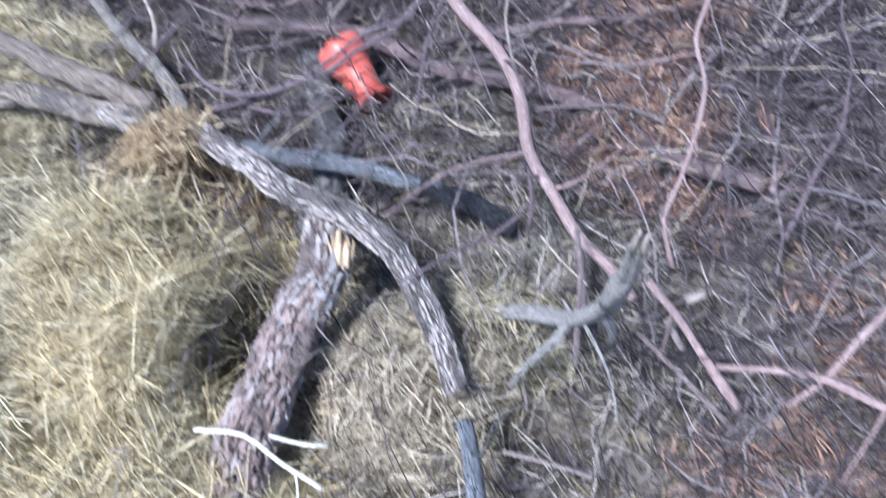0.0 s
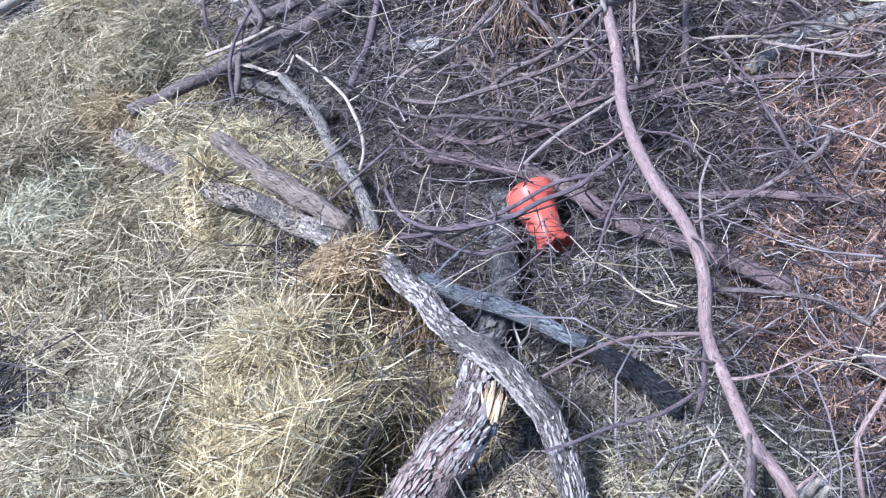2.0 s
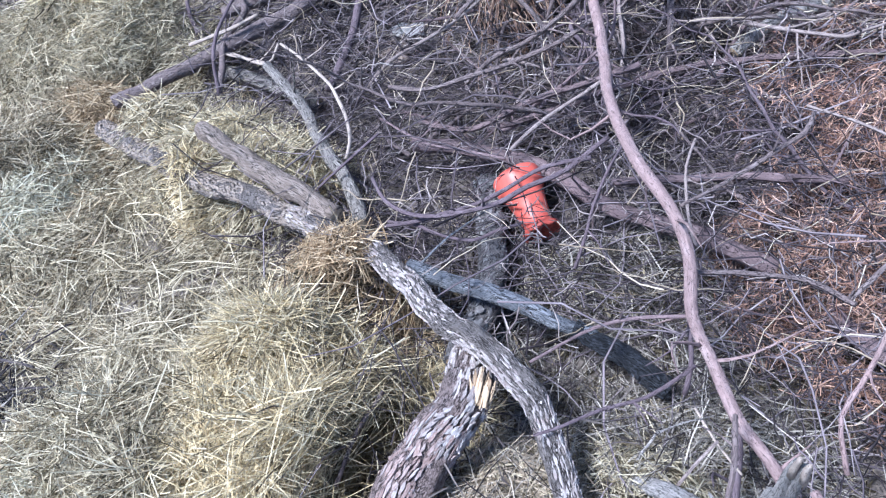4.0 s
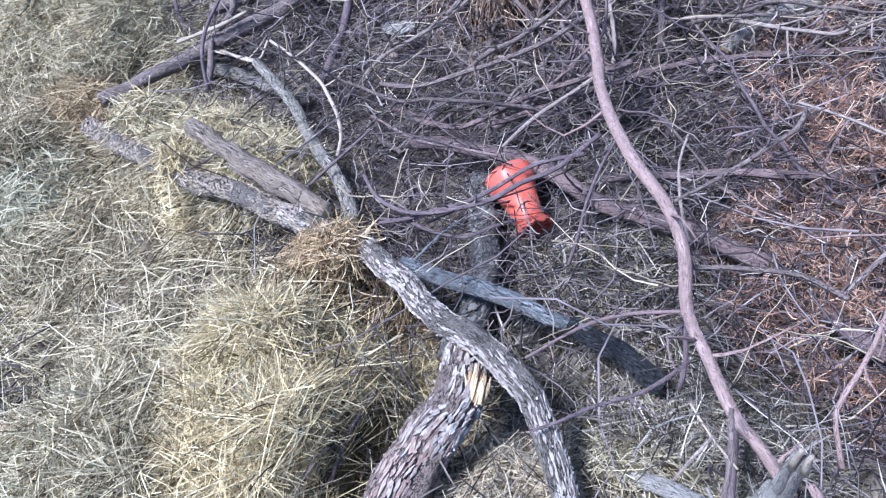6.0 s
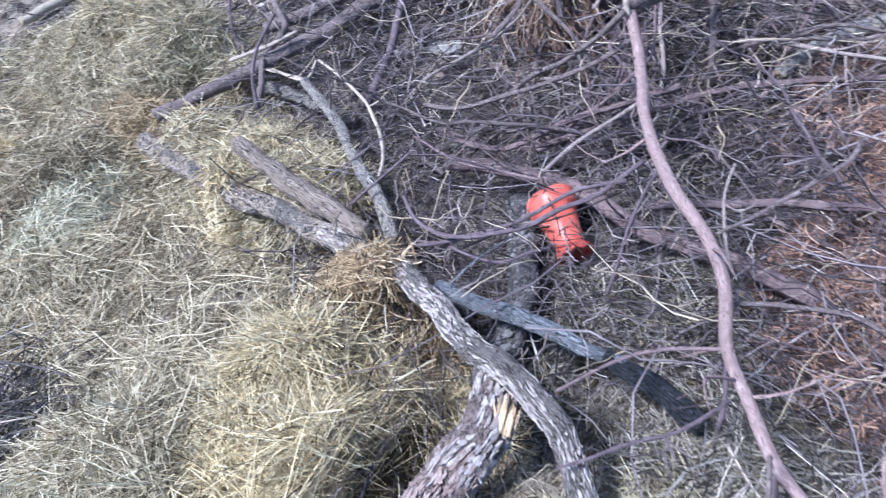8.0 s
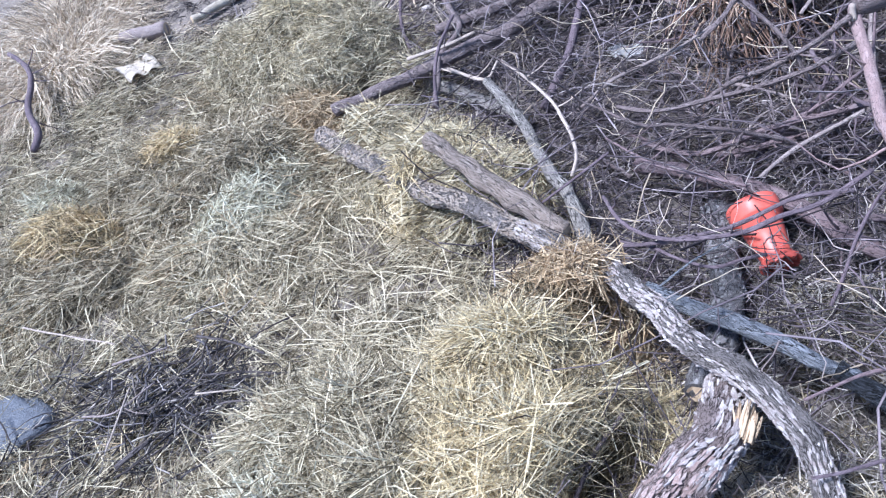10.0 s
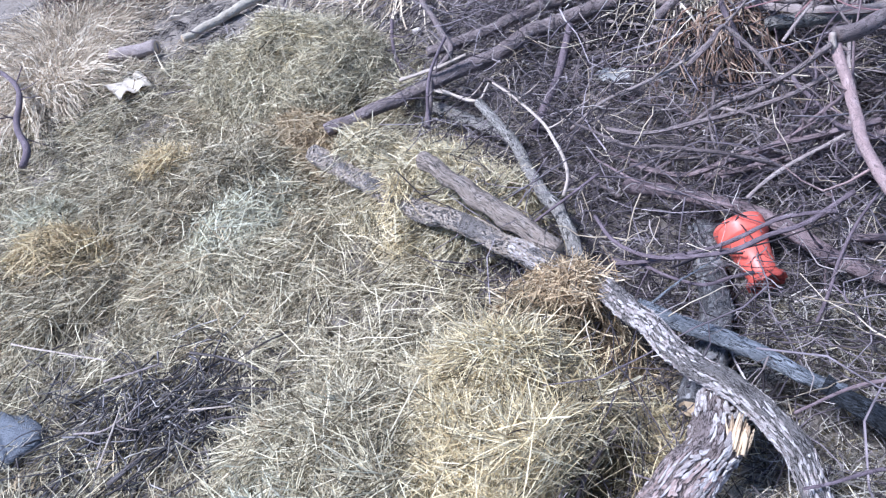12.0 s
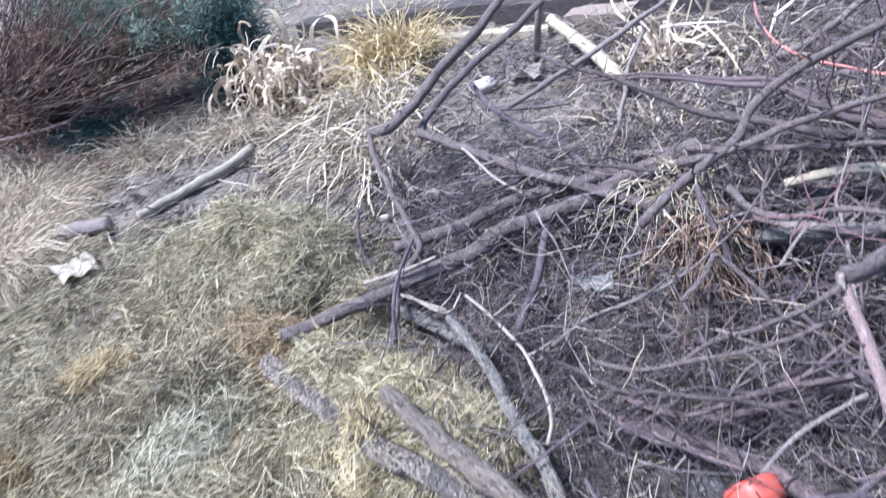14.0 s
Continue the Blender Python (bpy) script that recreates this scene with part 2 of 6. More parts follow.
GRASS_GREY = strands("grey_dry_grass", [(0.0, (0.017, 0.015, 0.014)), (0.3, (0.09, 0.081, 0.072)), (0.55, (0.25, 0.229, 0.202)), (0.8, (0.46, 0.43, 0.38)), (1.0, (0.66, 0.62, 0.55))], scale=6.0)
# deep blades, coloured dark to give the shade in gaps between straws
HAY_SHADE = strands("shade_dark_hay", [(0.0, (0.015, 0.012, 0.008)), (0.5, (0.09, 0.074, 0.046)), (0.8, (0.22, 0.185, 0.12)), (1.0, (0.38, 0.33, 0.22))])
LITTER = strands("grass_litter", [(0.0, (0.01, 0.008, 0.009)), (0.5, (0.045, 0.037, 0.038)), (0.76, (0.16, 0.14, 0.13)), (0.92, (0.46, 0.42, 0.375)), (1.0, (0.74, 0.69, 0.63))])
TWIGS = strands("fine_twigs", [(0.0, (0.009, 0.007, 0.008)), (0.40, (0.04, 0.032, 0.038)), (0.66, (0.12, 0.10, 0.112)), (0.88, (0.26, 0.225, 0.24)), (0.96, (0.41, 0.37, 0.37)), (1.0, (0.60, 0.55, 0.53))], glow=0)
TWIGS_LIGHT = strands("bleached_fine_twigs", [(0.0, (0.03, 0.024, 0.026)), (0.35, (0.115, 0.094, 0.096)), (0.7, (0.27, 0.232, 0.226)), (0.9, (0.46, 0.41, 0.38)), (1.0, (0.64, 0.58, 0.51))], glow=0)
TWIGS_DARK = strands("dark_fine_twigs", [(0.0, (0.012, 0.011, 0.013)), (0.55, (0.05, 0.046, 0.052)), (0.82, (0.17, 0.155, 0.158)), (1.0, (0.62, 0.57, 0.50))], glow=0)
RUST = strands("rusty_needles", [(0.0, (0.085, 0.045, 0.036)), (0.35, (0.27, 0.155, 0.115)), (0.7, (0.50, 0.325, 0.24)), (0.9, (0.68, 0.50, 0.39)), (1.0, (0.78, 0.67, 0.55))])
ROOTS = strands("dry_roots", [(0.0, (0.06, 0.036, 0.028)), (0.45, (0.20, 0.125, 0.09)), (0.8, (0.40, 0.29, 0.21)), (1.0, (0.66, 0.57, 0.45))], glow=0.1)
JUNIPER = strands("juniper_foliage", [(0.0, (0.09, 0.125, 0.10)), (0.4, (0.24, 0.31, 0.25)), (0.8, (0.42, 0.49, 0.40)), (1.0, (0.55, 0.60, 0.49))], glow=0.15)
JUNIPER_DARK = strands("dark_teal_foliage", [(0.0, (0.012, 0.028, 0.028)), (0.6, (0.035, 0.072, 0.068)), (1.0, (0.08, 0.13, 0.12))], glow=0.0)
# litter crumbs, their tone set dark as shaded ground under brush
FLAKES = strands("shade_dark_leaf_litter", [(0.0, (0.012, 0.01, 0.01)), (0.55, (0.045, 0.037, 0.036)), (0.88, (0.105, 0.088, 0.082)), (1.0, (0.24, 0.205, 0.18))], glow=0.0)
DEAD_TWIG = strands("dead_juniper_twigs", [(0.0, (0.03, 0.019, 0.021)), (0.5, (0.10, 0.064, 0.064)), (0.9, (0.22, 0.155, 0.145)), (1.0, (0.46, 0.38, 0.34))], glow=0)
DEAD_LEAF = strands("dead_juniper_foliage", [(0.0, (0.07, 0.04, 0.03)), (0.5, (0.17, 0.10, 0.075)), (1.0, (0.28, 0.21, 0.15))])
STRAP = strands("dead_strap_leaves", [(0.0, (0.34, 0.255, 0.18)), (0.5, (0.60, 0.495, 0.375)), (1.0, (0.76, 0.675, 0.55))])
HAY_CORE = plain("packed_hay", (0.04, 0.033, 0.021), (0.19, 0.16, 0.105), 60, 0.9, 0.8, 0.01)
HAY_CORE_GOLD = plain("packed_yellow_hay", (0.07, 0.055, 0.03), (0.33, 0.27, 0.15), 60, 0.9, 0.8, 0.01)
SOIL = plain("dry_soil", (0.09, 0.076, 0.066), (0.235, 0.203, 0.178), 26, 0.95, 0.9, 0.012)
STONE = plain("pale_stone", (0.34, 0.30, 0.27), (0.55, 0.50, 0.46), 40, 0.85, 0.5)
STONE_PINK = plain("pinkish_stone", (0.16, 0.122, 0.105), (0.31, 0.25, 0.215), 40, 0.85, 0.5)
STONE_GREY = plain("blue_grey_stone", (0.075, 0.08, 0.095), (0.17, 0.18, 0.205), 50, 0.9, 0.9, 0.01)
LITTER_WHITE = plain("crumpled_white_plastic", (0.52, 0.455, 0.375), (0.70, 0.63, 0.54), 14, 0.6, 0.3)
FOIL = plain("grey_white_film", (0.40, 0.385, 0.375), (0.62, 0.60, 0.58), 30, 0.5, 0.4)
POT = plain("orange_plastic", (0.42, 0.078, 0.06), (0.54, 0.12, 0.09), 9, 0.4, 0.08, 0.002)
POT_DARK = plain("shaded_drain_hole", (0.05, 0.012, 0.008), (0.09, 0.02, 0.012), 20, 0.8)
CORD = plain("red_orange_cord", (0.36, 0.13, 0.115), (0.50, 0.235, 0.20), 60, 0.6)


# ---- geometry helpers ----
def mesh_from(name, verts, quads, material, uv=None, smooth=True):
    me = bpy.data.meshes.new(name)
    verts, quads = np.asarray(verts, np.float32), np.asarray(quads, np.int32)
    n, k = quads.shape
    me.vertices.add(len(verts))
    me.vertices.foreach_set("co", verts.ravel())
    me.loops.add(n * k)
    me.loops.foreach_set("vertex_index", quads.ravel())
    me.polygons.add(n)
    me.polygons.foreach_set("loop_start", np.arange(n, dtype=np.int32) * k)
    me.polygons.foreach_set("loop_total", np.full(n, k, np.int32))
    me.polygons.foreach_set("use_smooth", np.full(n, smooth, bool))
    if uv is not None:
        lay = me.uv_layers.new(name="UVMap")
        lay.data.foreach_set("uv", np.asarray(uv, np.float32)[quads.ravel()].ravel())
    me.materials.append(material)
    me.update(calc_edges=True)
    me.validate()
    return me


def thing(name, me, at=(0, 0, 0), parent=None, label="", category="", group="", kind=""):
    ob = new(name, me)
    if parent is None:
        ob.location = at
    else:
        ob.parent = parent
        ob.location = at
    return tagged(ob, label, category, group, kind)


def part(name, bm, material, parent, label=""):
    me = bpy.data.meshes.new(name)
    bm.to_mesh(me)
    bm.free()
    me.materials.append(material)
    return thing(name, me, (0, 0, 0), parent, label)


def smooth_path(pts, step):
    p = np.asarray(pts, float)
    p = np.vstack([2 * p[0] - p[1], p, 2 * p[-1] - p[-2]])
    out = []
    for a, b, c, d in zip(p[:-3], p[1:-2], p[2:-1], p[3:]):
        n = max(2, int(np.linalg.norm(c - b) / step))
        s = np.linspace(0, 1, n, endpoint=False)[:, None]
        out.append(0.5 * (2 * b + (c - a) * s + (2 * a - 5 * b + 4 * c - d) * s**2 + (3 * b - a - 3 * c + d) * s**3))
    return np.vstack(out + [p[-2:-1]])


def tube(path, radii, sides, lumpy=0.0, seed=0.0, close=True, plates=0.0):
    """A limb along a path, as vertices, quads and uv in metres; lumpy: share of the radius by which it swells and dents."""
    n = len(path)
    tan = np.gradient(path, axis=0)
    tan /= np.linalg.norm(tan, axis=1)[:, None] + 1e-9
    ref = np.array([0, 0, 1.0]) if abs(tan[0, 2]) < 0.9 else np.array([1.0, 0, 0])
    side = np.cross(tan[0], ref)
    side /= np.linalg.norm(side)
    ang = np.linspace(0, 2 * np.pi, sides + 1)
    verts, uv, run = [], [], 0.0
    for i in range(n):
        side = side - tan[i] * (side @ tan[i])
        side /= np.linalg.norm(side) + 1e-9
        up = np.cross(tan[i], side)
        if i:
            run += np.linalg.norm(path[i] - path[i - 1])
        for a in ang:
            d = np.cos(a) * side + np.sin(a) * up
            r = radii[i]
            if lumpy:
                q = path[i] * 7 + d * 0.9 + seed
                r *= 1 + lumpy * (noise.noise(q) + 0.5 * noise.noise(q * 3.1) + 0.3 * noise.noise(q * 8.0))
            if plates:
                c = Vector((math.cos(a) * radii[i] * 24, math.sin(a) * radii[i] * 24, run * 9 + seed))
                near = noise.voronoi(c + Vector((noise.noise(c * 0.7), noise.noise(c * 0.7 + Vector((9, 0, 0))), noise.noise(c * 0.5 + Vector((0, 9, 0)))))) [0]
                r += plates * (min(1.0, (near[1] - near[0]) * 3.0) - 0.6 + 0.5 * noise.noise(c * 0.8 + Vector((5, 5, 5))))
            verts.append(path[i] + d * r)
            uv.append((a * radii[0] + seed, run + seed))
    k = sides + 1
    i, j = np.meshgrid(np.arange(n - 1), np.arange(sides), indexing="ij")
    a = (i * k + j).ravel()
    quads = np.stack([a, a + 1, a + k + 1, a + k], 1)
    if close:
        base = len(verts)
        for e in (0, n - 1):
            off = tan[e] * radii[e] * (0.25 if e else -0.25)
            verts.append(path[e] + off)
            uv.append((seed, seed))
        cap = [(base, j + 1, j, base) for j in range(sides)] + [(base + 1, (n - 1) * k + j, (n - 1) * k + j + 1, base + 1) for j in range(sides)]
        return np.array(verts), quads, np.array(uv), np.array(cap)[:, :3]
    return np.array(verts), quads, np.array(uv), None


def tube_mesh(name, path, radii, sides, material, lumpy=0.0, seed=0.0, plates=0.0):
    v, q, uv, cap = tube(path, radii, sides, lumpy, seed, True, plates)
    tri = np.vstack([q[:, [0, 1, 2]], q[:, [0, 2, 3]], cap])
    return mesh_from(name, v, tri, material, uv)


def stations(path):
    """Run length and the carried side and up vectors along a path."""
    tan = unit(np.gradient(path, axis=0))
    side = np.cross(tan[0], np.array([0, 0, 1.0]) if abs(tan[0, 2]) < 0.9 else np.array([1.0, 0, 0]))
    sides = []
    for t in tan:
        side = unit(side - t * (side @ t))
        sides.append(side)
    sides = np.array(sides)
    run = np.concatenate([[0], np.cumsum(np.linalg.norm(np.diff(path, axis=0), axis=1))])
    return run, sides, np.cross(tan, sides)


def bark_plates(ob, path, radii, seed, zones, lift=0.003):
    """Ragged lengthwise bark plates over a limb, curling off at their ends.
    zones: (from, to, columns, shortest, longest, material) along the limb, in shares of its length."""
    r = np.random.default_rng(int(seed * 100))
    run, side, up = stations(path)
    put = lambda a, v: np.stack([np.interp(v, run, a[:, k]) for k in range(3)], -1)  # noqa: E731
    for lo, hi, cols, short, long, material in zones:
        th, v0, half, ln = [], [], [], []
        for c in range(cols):
            v = lo * run[-1] - r.uniform(0, short)
            while v < hi * run[-1]:
                step = r.uniform(short, long)
                if r.uniform() < 0.58:
                    th.append(2 * np.pi * (c + r.uniform(-0.3, 0.3)) / cols)
                    v0.append(v + step / 2)
                    half.append(np.pi / cols * r.uniform(0.6, 1.7))
                    ln.append(step * r.uniform(0.85, 1.25))
                v += step
        th, v0, half, ln = (np.array(a)[:, None, None] for a in (th, v0, half, ln))
        n = len(th)
        s = np.array([0.0, 0.0, 0.22, 0.5, 0.78, 1.0, 1.0])[None, :, None]
        c = np.array([-1.0, -0.98, 0.0, 0.98, 1.0])[None, None, :]
        skirt = ((np.arange(7) % 6 == 0)[:, None] | (np.arange(5) % 4 == 0)[None, :])[None]
        taper = 1 - r.uniform(0.4, 0.95, (n, 1, 1)) * np.abs(2 * s - 1) ** 1.3
        rag = r.normal(size=(n, 7, 5)) * 0.14
        rag[:, 0], rag[:, 6], rag[:, :, 0], rag[:, :, 4] = rag[:, 1], rag[:, 5], rag[:, :, 1], rag[:, :, 3]
        vv = (v0 + (s - 0.5 + rag * 0.8) * ln).clip(0, run[-1])
        lean = r.normal(size=(n, 1, 1)) * 0.35
        ang = th + half * (c * taper + rag * 1.3 + lean * (s - 0.5)) + 0.25 * np.sin(v0 * 31 + seed)
        rr = np.interp(vv, run, radii)
        curl = np.abs(r.normal(size=(n, 1, 1))) * np.where(r.uniform(size=(n, 1, 1)) < 0.5, (1 - s) ** 3, s**3)
        rise = lift * (0.5 if long < 0.027 else 0.62)
        h = rise * (0.2 + r.uniform(0, 1.0, (n, 1, 1)) + 1.5 * curl + r.normal(size=(n, 7, 5)) * 0.22 - 0.25 * c**2)
        h = np.where(skirt, np.minimum(h, 0) - rise * 1.3, h)
        q = put(path, vv) + (put(side, vv) * np.cos(ang)[..., None] + put(up, vv) * np.sin(ang)[..., None]) * (rr + h)[..., None]
        uv = np.stack([ang * rr + r.uniform(0, 9, (n, 1, 1)), vv + r.uniform(0, 9, (n, 1, 1))], -1)
        i, j = np.meshgrid(np.arange(6), np.arange(4), indexing="ij")
        k = (i * 5 + j).ravel()
        f = np.stack([k, k + 1, k + 6, k + 5], 1)
        me = mesh_from("flaking_bark", q.reshape(-1, 3), (np.arange(n)[:, None, None] * 35 + f).reshape(-1, 4), material, uv.reshape(-1, 2), False)
        thing("flaking_bark", me, (0, 0, 0), ob, "flaking rough bark plates", kind="stuff")


COUNT = [0]


def limb(name, pts, r0, r1, material, label, parent=None, spurs=None, plates=None):
    """A log, branch or stick along its control points, thickness from r0 to r1, with sawn or broken ends and short side twigs."""
    COUNT[0] += 1
    seed = COUNT[0] * 1.37
    rad = max(r0, r1)
    flaky = 0.0022 if plates else 0.0035 if material in (BARK_GREY, BARK_SCALY, BARK_LICHEN) else 0.0018 if material in (DRIFT, BARK_STRIPPED) and rad > 0.02 else 0.0
    path = smooth_path(pts, 0.008 if flaky else 0.018 if rad > 0.02 else 0.025)
    n = len(path)
    wob = np.array([[noise.noise(Vector((seed, i * (0.1 if flaky else 0.23), k * 9.0))) for k in range(3)] for i in range(n)])
    path = path + wob * min(0.008, rad * (0.25 if rad > 0.014 else 0.75))
    s = np.linspace(0, 1, n)
    radii = r0 + (r1 - r0) * s
    radii = radii * (1 + (0.10 if rad > 0.014 else 0.22) * np.array([noise.noise(Vector((seed * 2, i * (0.13 if flaky else 0.31), 0))) for i in range(n)]))
    sides = 38 if flaky else 20 if rad > 0.028 else 12 if rad > 0.012 else 7
    at = Vector(pts[len(pts) // 2]) if parent is None else Vector(parent["base"])
    me = tube_mesh(name, path - np.array(at), radii, sides, material, (0.4 if name == "stump" else 0.22 if flaky else 0.13) if rad > 0.02 else 0.10, seed, flaky)
    ob = thing(name, me, at if parent is None else (0, 0, 0), parent, label, "" if parent else name)
    ob["base"] = tuple(at)
    local = path - np.array(at)
    if plates:
        bark_plates(ob, local, radii, seed, plates, 0.0014 + 0.024 * rad)
    if parent is None and rad > 0.017 and "arching" not in label:
        for e, nx in ((0, 1), (n - 1, n - 2)):
            d = local[e] - local[nx]
            d /= np.linalg.norm(d)
            cut_end(ob, local[e] + d * radii[e] * 0.05, d, radii[e] * 0.86, seed + e)
    if spurs is None:
        spurs = 0 if rad > 0.03 or parent else int(np.linalg.norm(path[-1] - path[0]) * 6)
    for k in range(spurs):
        i = int(rng.integers(2, n - 2))
        d = rng.normal(size=3) + np.array([0, 0, 0.3])
        t = local[i + 1] - local[i - 1]
        t /= np.linalg.norm(t)
        d = d - t * (d @ t)
        d = d / np.linalg.norm(d) + t * rng.uniform(-0.2, 0.9)
        ln = rng.uniform(0.03, 0.14) * (1.5 if rad > 0.01 else 1)
        q = np.array([local[i], local[i] + d * ln * 0.5 + rng.normal(size=3) * ln * 0.08, local[i] + d * ln + rng.normal(size=3) * ln * 0.15])
        qp = smooth_path(q, ln / 4)
        thing("side_twig", tube_mesh("side_twig", qp, np.linspace(min(0.004, rad * 0.5), 0.0011, len(qp)), 5, material, 0, seed), (0, 0, 0), ob)
    return ob


def cut_end(parent, at, way, r, seed):
    """The rough sawn or broken face of a limb."""
    w = Vector(way)
    x = w.orthogonal().normalized()
    y = w.cross(x)
    bm = bmesh.new()
    rings = []
    for q in (1.0, 0.6, 0.25):
        rings.append([bm.verts.new(Vector(at) + (x * math.cos(a) + y * math.sin(a)) * r * q + w * r * (0.05 + 0.18 * (1 - q) + 0.16 * noise.noise(Vector((math.cos(a) * q * 2, math.sin(a) * q * 2, seed))))) for a in np.linspace(0, 2 * np.pi, 14, endpoint=False)])
    for a, b in zip(rings, rings[1:]):
        for i in range(14):
            bm.faces.new((a[i], a[(i + 1) % 14], b[(i + 1) % 14], b[i]))
    bm.faces.new(rings[-1])
    part("cut_end", bm, WOOD_CUT, parent, "rough pale cut wood")


def unit(v):
    return v / (np.linalg.norm(v, axis=-1, keepdims=True) + 1e-9)


def blades(centers, ways, length, width, bend, segs=3, tip=0.35, bow=None):
    """Flat dry blades: one ribbon each, bowed to one side. Returns vertices and quads."""
    n = len(centers)
    d = unit(ways)
    b = unit(np.cross(d, rng.normal(size=(n, 3)))) if bow is None else unit(bow - d * (bow * d).sum(1, keepdims=True))
    w = unit(np.cross(d, b) + 0.6 * rng.normal(size=(n, 3)))
    w = unit(w - d * (w * d).sum(1, keepdims=True))
    s = np.linspace(-0.5, 0.5, segs + 1)
    prof = np.interp(s, [-0.5, 0.1, 0.5], [0.8, 1.0, tip])
    L, W, B = (np.broadcast_to(np.asarray(v, float), (n,))[:, None] for v in (length, width, bend))
    p = centers[:, None] + d[:, None] * (L * s)[..., None] + b[:, None] * (B * L * (4 * s**2 - 0.3))[..., None]
    if bow is not None:
        p = p + np.cross(d, b)[:, None] * (L * rng.normal(size=(n, 1)) * 0.038 * np.sin(2 * np.pi * s + rng.uniform(0, 6.28, (n, 1))))[..., None]
    o = w[:, None] * (0.5 * W * prof)[..., None]
    v = np.stack([p - o, p + o], 2).reshape(-1, 3)
    k = 2 * (segs + 1)
    q = np.array([(2 * i, 2 * i + 1, 2 * i + 3, 2 * i + 2) for i in range(segs)])
    return v, (np.arange(n)[:, None, None] * k + q).reshape(-1, 4)


def rods(centers, ways, length, radius, bend, segs=3, kink=0.0):
    """Thin three-sided twigs, bowed and kinked. Returns vertices and quads."""
    n = len(centers)
    d = unit(ways)
    a = unit(np.cross(d, rng.normal(size=(n, 3))))
    b = np.cross(d, a)
    s = np.linspace(-0.5, 0.5, segs + 1)
    L, R, B = (np.broadcast_to(np.asarray(v, float), (n,))[:, None] for v in (length, radius, bend))
    p = centers[:, None] + d[:, None] * (L * s)[..., None] + a[:, None] * (B * L * (4 * s**2 - 0.3))[..., None]
    if kink:
        walk_off = np.cumsum(rng.normal(size=p.shape), axis=1)
        p = p + (walk_off - walk_off.mean(1, keepdims=True)) * (0.55 * kink * L)[..., None]
    r = R * np.interp(s, [-0.5, 0.5], [1.0, 0.45])
    ring = [p + (a[:, None] * math.cos(t) + b[:, None] * math.sin(t)) * r[..., None] for t in (0, 2.094, 4.189)]
    v = np.stack(ring, 2).reshape(-1, 3)
    k = 3 * (segs + 1)
    q = np.array([(3 * i + j, 3 * i + (j + 1) % 3, 3 * i + 3 + (j + 1) % 3, 3 * i + 3 + j) for i in range(segs) for j in range(3)])
    return v, (np.arange(n)[:, None, None] * k + q).reshape(-1, 4)


def lumps(x, y, scale=1.0):
    """Uneven swells over the plan, about -1 to 1."""
    z = 0
    for kx, ky, ph, am in ((5.3, 2.1, 0.4, 0.4), (-3.1, 6.7, 1.9, 0.4), (11.7, -6.1, 2.2, 0.28), (7.3, 13.9, 4.1, 0.25), (-19.1, 11.3, 0.9, 0.16), (23.0, 21.0, 3.3, 0.14)):
        z = z + am * np.sin(scale * (kx * x + ky * y) + ph)
    return z


def combed(x, y, lift, wild):
    """Directions that drift over the heap in wisps."""
    n = len(x)
    a = 2.6 * lumps(x + 3.1, y - 1.7, 0.9) + 1.4 * lumps(x, y, 2.3) + rng.normal(size=n) * np.where(rng.uniform(size=n) < 0.45, wild, 3.0)
    return np.stack([np.cos(a), np.sin(a), rng.normal(size=n) * lift], 1)


def ragged(x, y, box, w=0.45):
    """True inside a box whose border frays out over the width w."""
    d = np.minimum(np.minimum(x - box[0], box[1] - x), np.minimum(y - box[2], box[3] - y)) / w
    return rng.uniform(size=len(x)) < d + 0.5 * lumps(x, y, 0.9) * (d < 1.2)


def grown(count, box, e=0.3):
    """A wider box and the count that keeps its density."""
    big = (box[0] - e, box[1] + e, box[2] - e, box[3] + e)
    return int(count * (big[1] - big[0]) * (big[3] - big[2]) / ((box[1] - box[0]) * (box[3] - box[2]))), big


def flat_ways(n, lift=0.2):
    a = rng.uniform(0, 2 * np.pi, n)
    return np.stack([np.cos(a), np.sin(a), rng.normal(size=n) * lift], 1)


# ---- the ground ----
def ground_z(x, y):
    x, y = np.asarray(x, float), np.asarray(y, float)
    z = np.interp(y, [-2, 1.4, 1.9, 2.1, 2.4, 2.8, 3.4, 6, 12, 60], [0.0, 0.02, 0.06, 0.1, 0.17, 0.255, 0.285, 0.33, 0.6, 1.2])
    z = z + 0.012 * np.sin(5.1 * x + 1.3 * y) * np.sin(4.3 * y - 1.7 * x + 0.5) + 0.006 * np.sin(13 * x + 2) * np.sin(11 * y + 7 * x)
    z = z - 0.15 * np.exp(-(((x - 0.152) / 0.085) ** 2 + ((y - 0.519) / 0.065) ** 2))
    return z - 0.02


def axis_steps(lo, hi, step, far):
    near = np.arange(lo, hi, step)
    out = step * 1.35 ** np.arange(1, 40)
    out = np.cumsum(out)
    out = out[out < far]
    return np.concatenate([lo - out[::-1], near, hi + out])


